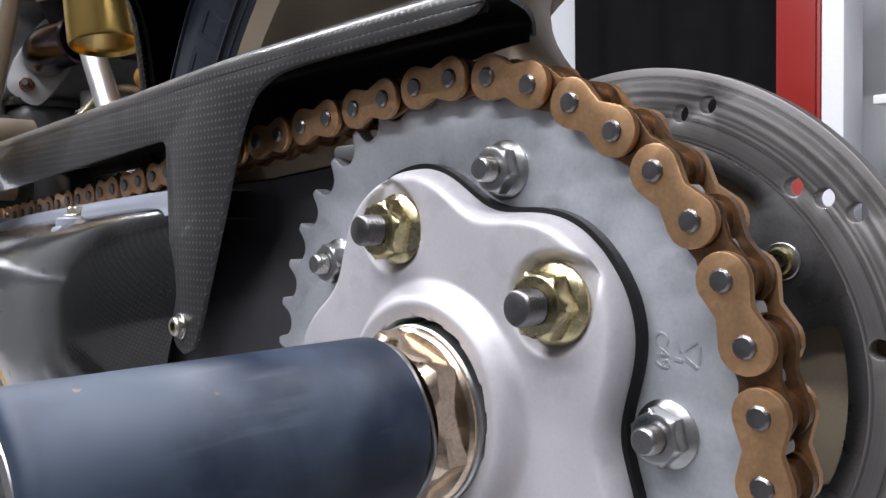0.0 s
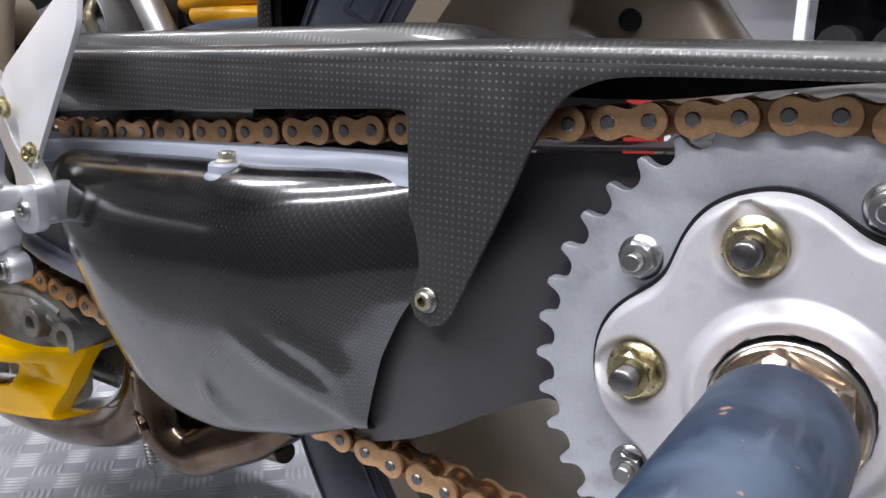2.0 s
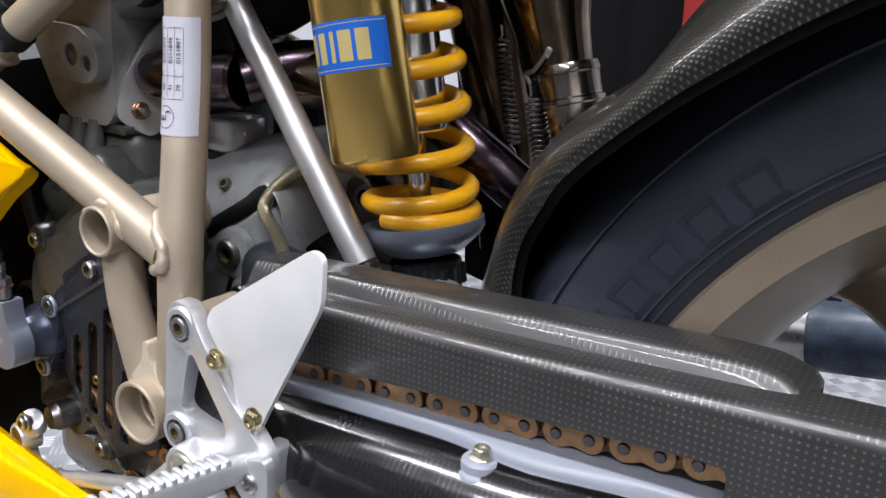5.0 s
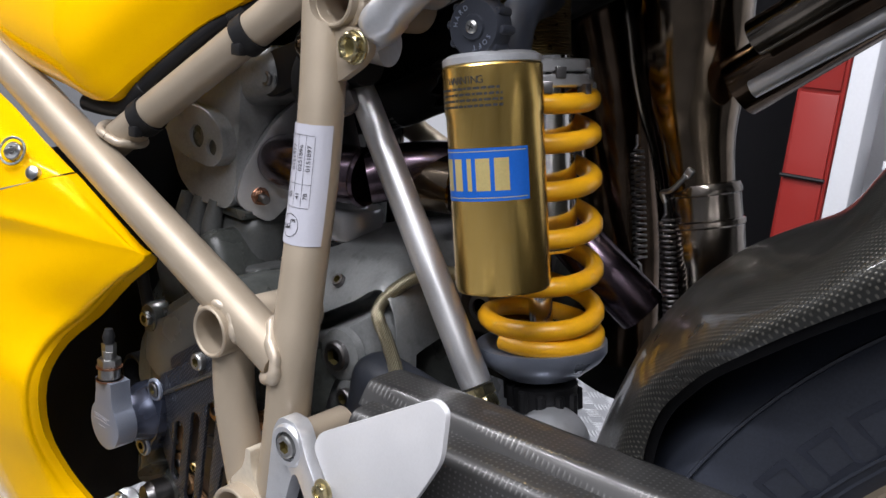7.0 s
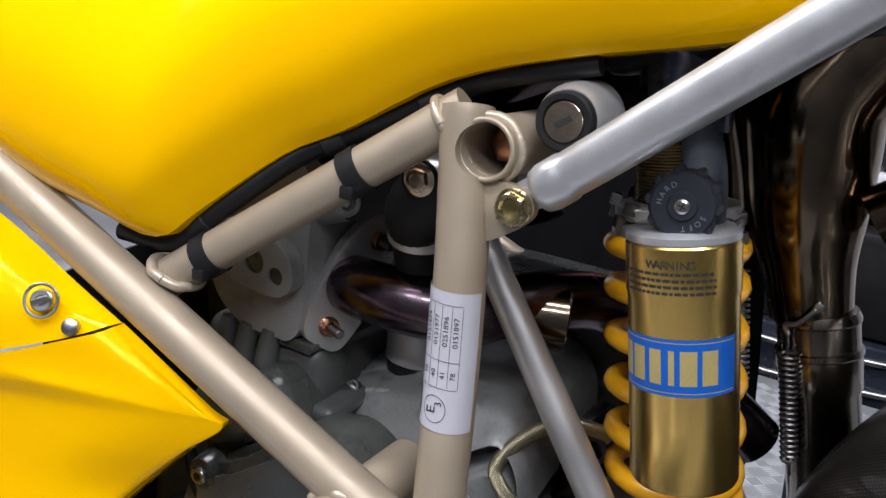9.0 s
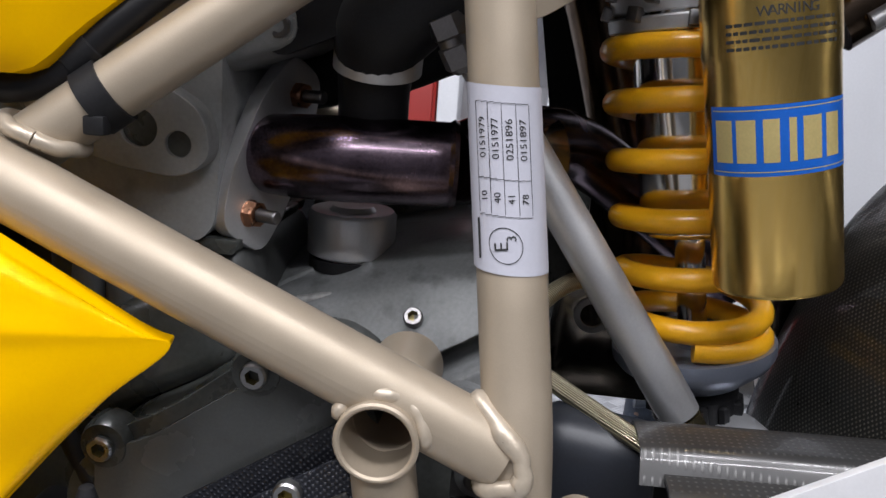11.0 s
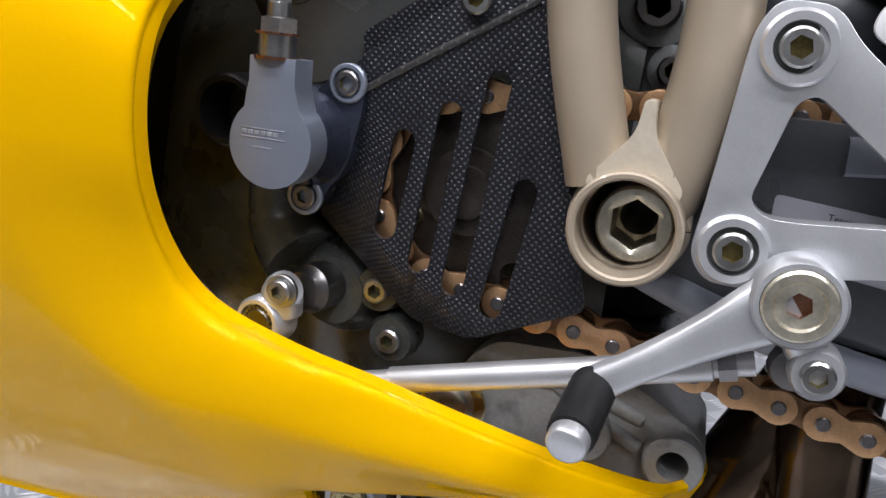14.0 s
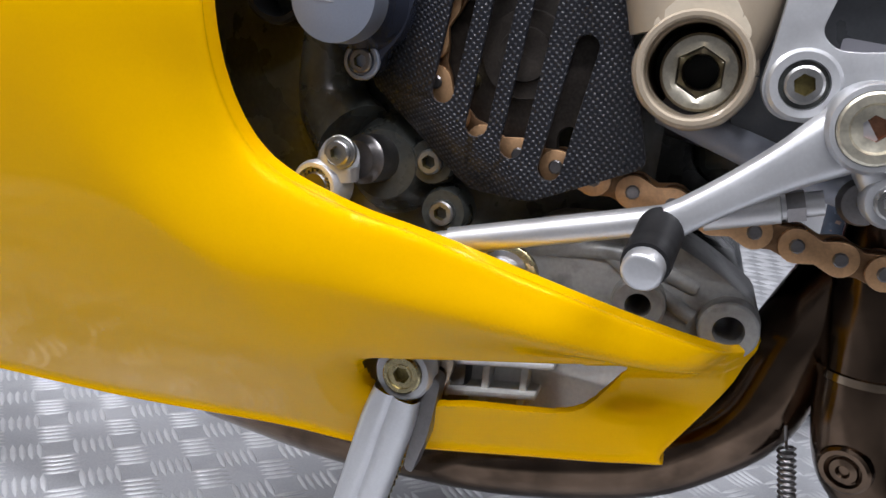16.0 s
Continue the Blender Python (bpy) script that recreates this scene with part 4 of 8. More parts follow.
def swingarm_cover():
    c = thing("swingarm_cover", (-0.27, -0.02, 0.32), "glossy lacquered carbon swingarm cover, smooth and bulging", "cover")
    # x, top, bottom, outward bulge
    stations = ((-0.406, 0.4330, 0.408, 0.25), (-0.395, 0.4360, 0.383, 0.6), (-0.375, 0.4370, 0.345, 0.86), (-0.352, 0.4385, 0.312, 0.97), (-0.322, 0.4400, 0.295, 1.0), (-0.285, 0.4420, 0.2915, 1.0), (-0.245, 0.4440, 0.300, 1.0), (-0.215, 0.4455, 0.307, 0.92), (-0.185, 0.4465, 0.314, 0.70), (-0.150, 0.4475, 0.319, 0.32))
    section = ((0.030, -0.03), (-0.002, 0.0), (-0.0125, 0.018), (-0.0225, 0.055), (-0.0302, 0.115), (-0.0352, 0.205), (-0.0370, 0.32), (-0.0350, 0.47), (-0.0285, 0.66), (-0.0190, 0.85), (-0.009, 0.97), (0.016, 1.0), (0.045, 0.985))
    trim = ((0.0, 0.0), (0.30, 0.0), (0.40, -0.004), (0.486, -0.012), (0.65, -0.0235), (0.837, -0.032), (1.0, -0.037))
    sx = spline([(x, t, b) for x, t, b, k in stations], 14)
    sk = [v[0] for v in spline([(k, 0, 0) for x, t, b, k in stations], 14)]
    # two soft ridges fanning out from the lower rear corner, and a short crease: x, z, width, height
    ridges = [(curve2(pts, 8, False), w, h) for pts, w, h in (
        (((-0.1850, 0.3200), (-0.1888, 0.3320), (-0.1950, 0.3550), (-0.2080, 0.3670), (-0.2251, 0.3750)), 0.0060, 0.0030),
        (((-0.1880, 0.3200), (-0.1950, 0.3320), (-0.2110, 0.3460), (-0.2280, 0.3560), (-0.2439, 0.3640)), 0.0062, 0.0030),
        (((-0.2740, 0.3320), (-0.2725, 0.3220), (-0.2690, 0.3135), (-0.2560, 0.3085)), 0.0050, 0.0028))]
    prof = spline([(y, f, 0) for y, f in section], 5)
    rows = []
    for st, k in zip(sx, sk):
        x, t, b = st
        tail = max(0.0, (x + 0.23) / 0.081) ** 1.3
        row = []
        for y, f, _ in prof:
            px = x + lerp_tab(trim, f) * tail
            z = t - f * (t - b)
            yy = y * k if y < 0 else y
            if 0.04 < f < 0.99 and y < 0.01:
                for line, w, h in ridges:
                    gap, at = min((math.hypot(px - a, z - b), n) for n, (a, b) in enumerate(line))
                    if gap < 3 * w:
                        yy -= h * math.sin(math.pi * min(0.97, max(0.03, at / (len(line) - 1)))) ** 0.7 * math.exp(-(gap / w) ** 2)
            row.append((px, yy, z))
        rows.append(row)
    flange = grid_bm([row[:6] for row in rows])
    bmesh.ops.solidify(flange, geom=flange.faces[:], thickness=0.0016)
    part("top_flange", flange, CARBON_GLOSS, c, "folded carbon top edge", 70)
    rows = [row[5:] for row in rows]
    shell = grid_bm(rows)
    bmesh.ops.recalc_face_normals(shell, faces=shell.faces)
    bmesh.ops.solidify(shell, geom=shell.faces[:], thickness=-0.0018)
    part("shell", shell, CARBON_GLOSS, c, "lacquered woven carbon shell", 70)
    return c


swingarm_cover()


def chain_slider():
    s = thing("chain_slider", (-0.28, -0.005, 0.44), "pale grey plastic chain slider along the swingarm", "chain slider")
    rows = []
    for x, z in ((-0.425, 0.4345), (-0.39, 0.4380), (-0.34, 0.4415), (-0.29, 0.4440), (-0.24, 0.4465), (-0.19, 0.4485), (-0.16, 0.4490), (-0.14, 0.4485)):
        w = 0.004 if -0.27 < x < -0.2 else 0.0
        rows.append([(x, 0.018, z + 0.0045), (x, 0.000, z + 0.0048), (x, -0.0065, z + 0.0042), (x, -0.0085 - w, z + 0.0015), (x, -0.0095 - w, z - 0.003), (x, -0.0095 - w, z - 0.008), (x, 0.018, z - 0.008)])
    part("strip", surf(rows, 4, 3), SLIDER, s, "", 50)
    boss = part("boss", lathe((-0.264, -0.0135, 0.4335), (0, 0, 1), [(0.0005, 0.0118), (0.0025, 0.0118), (0.0038, 0.0108), (0.0044, 0.0096), (0.0080, 0.0092), (0.0092, 0.0080), (0.0092, 0.004)], 32), SLIDER, s, "wide moulded bolt boss")
    hex_nut(boss, (-0.264, -0.0135, 0.4427), 0.0044, 0.0052, 0.0, (0, 0, 1), PALE_ZINC, flange=0.0058, name="boss_bolt")


chain_slider()


def fold(x, z):
    return -0.006 * math.exp(-((z - 0.415) / 0.05) ** 2) + 0.010 * max(0, (0.36 - z) / 0.06) ** 2 - 0.0012 * math.exp(-((z - 0.398 - 0.05 * (x + 0.12)) / 0.004) ** 2)


def rows_between(lo, hi, n):
    return [[(a[0] + (b[0] - a[0]) * k / n, a[1] + (b[1] - a[1]) * k / n) for k in range(n + 1)] for a, b in zip(lo, hi)]


lo = curve2([(-0.235, 0.300), (-0.205, 0.304), (-0.175, 0.315), (-0.150, 0.327), (-0.125, 0.340), (-0.098, 0.350), (-0.06, 0.357), (0.0, 0.36)], 4, False)
hi = curve2([(-0.235, 0.455), (-0.205, 0.455), (-0.175, 0.456), (-0.150, 0.4565), (-0.125, 0.457), (-0.098, 0.459), (-0.06, 0.462), (0.0, 0.465)], 4, False)
def rear_y(x, z):
    near = lerp_tab(((-0.235, 0.004), (-0.19, 0.000), (-0.165, -0.003), (-0.146, -0.003), (-0.125, 0.010), (-0.108, 0.022), (0.0, 0.024)), x)
    back = min(1.0, max(0.0, (z - 0.405) / 0.03))
    near += (max(near, 0.022) - near) * back
    return near + fold(x, z) * (0.5 if x < -0.12 else 1.0)


sheet = grid_bm([[(x, rear_y(x, z), z) for x, z in r] for r in rows_between(lo, hi, 40)])
top_lip = grid_bm([[(x, rear_y(x, z) + y, z + 0.001 - 0.02 * y) for y in (0.0, 0.002, 0.03, 0.05)] for x, z in hi])
rear_cover = thing("swingarm_rear_cover", (-0.12, 0.02, 0.36), "matt dark grey moulded cover behind the sprocket", "cover")
part("moulded_sheet", sheet, GREY_PLASTIC, rear_cover, "", 60)
part("top_lip", top_lip, GREY_PLASTIC, rear_cover, "folded top edge", 60)


def swingarm():
    s = thing("swingarm", (-0.25, 0.05, 0.38), "dark grey cast swingarm between engine and rear hub", "swingarm")
    part("arm", surf([[(x, 0.064 + 0.024 * math.cos(a), z + h * math.sin(a)) for a in (0.3 + math.pi * 2 * k / 12 for k in range(13))] for x, z, h in ((-0.50, 0.405, 0.035), (-0.44, 0.405, 0.045), (-0.3, 0.40, 0.06), (-0.15, 0.39, 0.06), (-0.02, AZ, 0.058))], 4, 3), GREY_PLASTIC, s)
    part("adjuster_eye", lathe((AX, 0.03, AZ), (0, 1, 0), [(0, 0.06), (0, 0.078), (0.004, 0.08), (0.035, 0.08), (0.035, 0.06)], 48), GREY_PLASTIC, s)
    part("bracket_lug", box((-0.1, 0.055, 0.468), (0.035, 0.02, 0.008), 0.002), ALLOY, s, "small alloy lug")
    part("front_arm", surf([[(x, -0.002 + dy, z + dz) for dy, dz in ((0.03, h), (0.004, h), (-0.001, h - 0.004), (-0.002, 0.0), (0.0, -h + 0.006), (0.006, -h), (0.03, -h))] for x, z, h in ((-0.475, 0.408, 0.032), (-0.45, 0.407, 0.036), (-0.42, 0.405, 0.038), (-0.39, 0.402, 0.038), (-0.36, 0.398, 0.036))], 4, 3), ARM_GREY, s, "satin grey front of the arm", 50)
    part("shoulder", box((-0.428, 0.046, 0.456), (0.088, 0.034, 0.074), 0.015, (0, 8, 0), seg=5), SHOULDER, s, "smooth dark blue-grey shoulder", 60)
    block = part("linkage_block", plate(rounded([(-0.462, 0.470), (-0.456, 0.524), (-0.442, 0.530), (-0.430, 0.516), (-0.412, 0.508), (-0.404, 0.470)], 0.006, 4), 0.124, 0.16, [circle(-0.4400, 0.5130, 0.0060, 20)], 0.0025, 3), SLIP, s, "polished dark linkage block", 50)
    part("block_bush", lathe((-0.4400, 0.1225, 0.5130), (0, 1, 0), [(0, 0.0062), (0, 0.0092), (0.003, 0.0096), (0.02, 0.0062)], 26, cap=False), STEEL_DARK, block)
    part("lower_flange", tube([(-0.50, 0.006, 0.385), (-0.47, 0.0, 0.375), (-0.44, -0.002, 0.366), (-0.40, 0.0, 0.358), (-0.36, 0.004, 0.352)], 0.0065, 14, 5), SLIDER, s, "pale grey lower flange")
    lab = part("sticker", plate(rounded([(-0.444, 0.395), (-0.395, 0.389), (-0.395, 0.413), (-0.444, 0.417)], 0.002), -0.0042, -0.0036), PAPER, s, "worn silver sticker with printed lines")
    word("Tensione catena", 0.0034, facing(-0.4150, -0.0045, 0.4105, -6), INK, lab, "lettering", 0.00005)
    word("Chain tension adjus", 0.0032, facing(-0.4140, -0.0045, 0.4065, -6), INK, lab, "lettering", 0.00005)
    for k in range(4):
        part("print_bar", box((-0.4225, -0.0045, 0.4035 - 0.0026 * k), (0.032 - 0.004 * k, 0.0002, 0.0007), rot=(0, 6, 0)), INK, lab)


swingarm()

# ---- frame ----
UP = [(-0.5025, 0.0345, 0.7115), (-0.5007, 0.0324, 0.700), (-0.4938, 0.0270, 0.650), (-0.4867, 0.0184, 0.600), (-0.4796, 0.0065, 0.550), (-0.4731, -0.0050, 0.500), (-0.4718, -0.0085, 0.462), (-0.4760, -0.0085, 0.430), (-0.4820, -0.0080, 0.408)]
UPS = spline(UP, 6)


def up_axis(z):
    for p, q in zip(UPS, UPS[1:]):
        if q[2] <= z <= p[2]:
            return q.lerp(p, (z - q[2]) / (p[2] - q[2]))
    return UPS[0]


def weld(parent, c, d, r, w=0.0042, wob=0.0012, seed=1):
    """A lumpy bead round a joint."""
    rnd = random.Random(seed)
    d, s, u = axes(d)
    pts = []
    for k in range(20):
        a = 2 * math.pi * k / 20
        pts.append(Vector(c) + (s * math.cos(a) + u * math.sin(a)) * (r + rnd.uniform(-0.3, 0.3) * wob) + d * rnd.uniform(-0.4, 0.4) * wob)
    pts.append(pts[0])
    return part("weld", tube(pts, w, 10, 4), WELD, parent, "lumpy painted weld")


def bore(ob, base, d, r, length):
    """Drills a round hole into a part."""
    cutter = new("bore_tool", finish(lathe(base, d, [(0, r), (length, r)], 36), "bore_tool", FRAME))
    mod = ob.modifiers.new("bore", "BOOLEAN")
    mod.operation, mod.object, mod.solver = "DIFFERENCE", cutter, "EXACT"
    bpy.context.view_layer.update()
    me = bpy.data.meshes.new_from_object(ob.evaluated_get(bpy.context.evaluated_depsgraph_get()))
    ob.modifiers.clear()
    ob.data = me
    me.shade_smooth()
    me.set_sharp_from_angle(angle=radians(38))
    bpy.data.objects.remove(cutter)


def frame_tubes():
    f = thing("trellis_frame", (-0.48, 0.0, 0.4), "bronze-painted welded steel tube frame", "frame")
    upright = part("rear_upright", tube(UP, 0.0129, 32, 6), FRAME, f)
    bore(upright, (-0.4860, -0.03, 0.6950), (0, 1, 0), 0.0128, 0.12)
    bore(upright, (-0.4910, -0.06, 0.4005), (0, 1, 0), 0.0172, 0.12)
    dg0, dg1 = Vector((-0.4785, -0.0070, 0.4987)), Vector((-0.96, -0.0353, 0.7285))
    diagonal = part("long_diagonal", tube([dg0, dg1], 0.0134, 32, smooth=False), FRAME, f)
    bore(diagonal, (-0.5220, -0.06, 0.506), (0, 1, 0), 0.0130, 0.12)
    up0, up1 = Vector((-0.668, -0.006, 0.587)), Vector((-0.5030, 0.0365, 0.7105))
    part("upper_brace", tube([up0, up1], 0.0112, 28, smooth=False), FRAME, f)
    brace = part("lower_brace", tube([(-0.5225, -0.008, 0.495), (-0.5165, -0.010, 0.46), (-0.504, -0.009, 0.413)], 0.0122, 28), FRAME, f)
    bore(brace, (-0.5220, -0.06, 0.506), (0, 1, 0), 0.0130, 0.12)
    bore(brace, (-0.4910, -0.06, 0.4005), (0, 1, 0), 0.0172, 0.12)
    part("pivot_boss_upper", hollow((-0.5220, -0.026, 0.506), (0.0, 1, 0), 0.0152, 0.0024, 0.075), FRAME, f, "open cross tube end")
    part("pivot_boss_lower", hollow((-0.4910, -0.030, 0.4005), (0.0, 1, 0), 0.0198, 0.0030, 0.09), FRAME, f, "wide open cross tube end")
    part("top_boss", hollow((-0.4860, 0.023, 0.6950), (0.0, 1, 0), 0.0150, 0.0024, 0.07), FRAME, f, "open cross tube end")
    part("far_brace", tube([(-0.72, 0.275, 0.627), (-0.50, 0.275, 0.537)], 0.0112, 24, smooth=False), FRAME, f, "diagonal tube on the far side")
    dd = (dg1 - dg0).normalized()
    # saddle weld where the diagonal meets the upright
    ua, ud = up_axis(0.502), (up_axis(0.53) - up_axis(0.475)).normalized()
    _, s1, s2 = axes(dd)
    loop = []
    for k in range(37):
        g = 2 * math.pi * k / 36
        o = dg1 + (s1 * math.cos(g) + s2 * math.sin(g)) * 0.0136 - ua
        v = -dd
        op, vp = o - ud * o.dot(ud), v - ud * v.dot(ud)
        qa, qb, qc = vp.dot(vp), 2 * op.dot(vp), op.dot(op) - 0.0131 ** 2
        disc = max(0.0, qb * qb - 4 * qa * qc)
        wob = 0.0006 * math.sin(7 * g) + 0.0004 * math.sin(13 * g)
        loop.append(dg1 + (s1 * math.cos(g) + s2 * math.sin(g)) * 0.0136 + v * ((-qb - math.sqrt(disc)) / (2 * qa) - 0.0004 + wob))
    part("weld", tube(loop, [0.0036 + 0.0005 * math.sin(5 * k) for k in range(37)], 10, 2), WELD, f, "broad painted weld")
    weld(f, up0 + Vector((0.016, 0.004, 0.0125)), (0.35, 0.1, 0.9), 0.0140, 0.0030, 0.001, 3)
    weld(f, (-0.5222, -0.004, 0.506), (0, 1, 0), 0.0150, 0.0028, 0.001, 4)
    part("weld_collar", tube([(-0.5220 + 0.0166 * math.cos(radians(a)), -0.0195 - 0.0010 * math.sin(radians(5 * a)), 0.506 + 0.0166 * math.sin(radians(a))) for a in range(-10, 170, 10)], [0.0014] + [0.0029 + 0.0004 * math.sin(k * 1.7) for k in range(16)] + [0.0014], 12, 2), WELD, f, "thick painted weld over the cross tube", 60)
    weld(f, (-0.4910, -0.012, 0.4005), (0, 1, 0), 0.0190, 0.0030, 0.001, 5)
    weld(f, (-0.4862, 0.031, 0.6950), (0, 1, 0), 0.0150, 0.0026, 0.001, 6)
    weld(f, up1 - (up1 - up0).normalized() * 0.012, up1 - up0, 0.0115, 0.0026, 0.001, 7)
    gusset = part("gusset", plate(rounded([(-0.509, 0.4135), (-0.4930, 0.432), (-0.4915, 0.444), (-0.4875, 0.444), (-0.4865, 0.432), (-0.4730, 0.4135), (-0.480, 0.407), (-0.50, 0.407)], 0.005, 4), -0.0212, -0.004, bev=0.0040, seg=4), BEAD, f, "weld web between two tubes, its light painted paler")
    bore(gusset, (-0.4910, -0.06, 0.4005), (0, 1, 0), 0.0180, 0.12)
    lug = part("seat_lug", plate(rounded([(-0.494, 0.680), (-0.476, 0.6820), (-0.4615, 0.6790), (-0.4580, 0.6700), (-0.4640, 0.6625), (-0.480, 0.652), (-0.492, 0.650)], 0.005, 4), 0.0262, 0.0315, bev=0.0008), FRAME, f, "welded lug plate")
    recess_bolt(lug, (-0.4690, 0.0262, 0.6712), (0, -1, 0), [(0, 0.0092), (0.0012, 0.0092), (0.0018, 0.0086), (0.0020, 0.0080, "hex"), (0.0058, 0.0080, "hex"), (0.0064, 0.0068), (0.0062, 0.0052), (0.0040, 0.0040), (0.0030, 0.0015)], 0.0054, BRASS, "lug_bolt", "plated flange bolt with a dished head")
    # inside the open tubes
    socket_bolt(f, (-0.5165, 0.030, 0.5085), 0.0065, 0.005, material=STEEL, name="inner_bolt")
    part("pivot_bolt", lathe((-0.489, 0.0000, 0.3995), (0, -1, 0), [(-0.055, 0.0140), (0.0112, 0.0140), (0.0126, 0.0130), (0.0126, 0.0108), (0.0116, 0.0094, "hex"), (-0.006, 0.0092, "hex"), (-0.007, 0.0070), (-0.050, 0.0068)], 36, spin=0.5), PALE_ZINC, f, "hollow hexagon pivot bolt", 25)
    part("top_bolt", lathe((-0.4857, 0.056, 0.6950), (0, -1, 0), [(0, 0.0095, "hex"), (0.008, 0.0095, "hex"), (0.009, 0.0075), (0.0105, 0.005)], 36), COPPER, f, "rusty bolt head inside the tube")
    # approval label wrapped on the upright
    rows = []
    for i in range(9):
        z = 0.5645 + (0.6285 - 0.5645) * i / 8
        c = up_axis(z)
        rows.append([(c.x + 0.0137 * math.sin(a), c.y - 0.0137 * math.cos(a), z) for a in (radians(-85 + 165 * k / 20) for k in range(21))])
    lab = part("approval_label", grid_bm(rows), PAPER, f, "silver-white printed approval label", 60)

    def on_label(u, z, tilt, lift=0.0003):
        c, t = up_axis(z), (up_axis(z + 0.008) - up_axis(z - 0.008)).normalized()
        a = u / 0.0137
        out = Vector((math.sin(a), -math.cos(a), 0))
        p = c + out * (0.0137 + lift)
        n = (out - t * out.dot(t)).normalized()
        r = t.cross(n)
        return Matrix(((r.x, t.x, n.x, p.x), (r.y, t.y, n.y, p.y), (r.z, t.z, n.z, p.z), (0, 0, 0, 1))) @ Matrix.Rotation(radians(tilt), 4, "Z")

    for k, (num, small) in enumerate((("0151979", "10"), ("0151977", "40"), ("0251896", "41"), ("0151897", "78"))):
        u = -0.0082 + 0.0050 * k
        word(num, 0.0036, on_label(u, 0.6105, 90), INK, lab, depth=0.00002, squeeze=1.15)
        word(small, 0.0034, on_label(u, 0.5905, 90), INK, lab, depth=0.00002, squeeze=1.15)
    for u in (-0.0108, -0.0057, -0.0007, 0.0043, 0.0093):
        part("rule", box((0, 0, 0), (0.0002, 0.0385, 0.00006)), INK, lab).data.transform(on_label(u, 0.6035, 0))
    for z in (0.6227, 0.5968, 0.5843):
        for k in range(8):
            part("rule", box((0, 0, 0), (0.0026, 0.0002, 0.00006)), INK, lab).data.transform(on_label(-0.0095 + 0.0025 * k, z, 0))
    ring = bmesh.new()
    for k in range(32):
        a, b = 2 * math.pi * k / 32, 2 * math.pi * (k + 1) / 32
        V = [ring.verts.new(on_label(-0.0012 + r * math.cos(t), 0.5745 + r * math.sin(t), 0).translation) for t, r in ((a, 0.0062), (b, 0.0062), (b, 0.0059), (a, 0.0059))]
        ring.faces.new(V)
    part("approval_ring", ring, INK, lab)
    word("E", 0.0072, on_label(-0.0024, 0.5740, 90), INK, lab, depth=0.00002)
    word("3", 0.0050, on_label(0.0012, 0.5772, 90), INK, lab, depth=0.00002)
    part("print_bar", box((0, 0, 0), (0.0011, 0.0145, 0.00006)), INK, lab).data.transform(on_label(-0.0118, 0.5755, 0))
    # cable ties on the upper brace
    for t in (0.217, 0.687):
        p = up0.lerp(up1, t)
        d = (up1 - up0).normalized()
        tie = part("cable_tie", lathe(p - d * 0.005, d, [(0, 0.0114), (0, 0.0126), (0.01, 0.0126), (0.01, 0.0114)], 28, cap=False), RUBBER, f, "black rubber tie")
        part("tie_lock", box(p + Vector((0.002, -0.009, -0.009)), (0.008, 0.006, 0.007), 0.001), RUBBER, tie)
    return f


frame_tubes()


def bent(x, z):
    return -0.30 * max(0.0, x + 0.445)


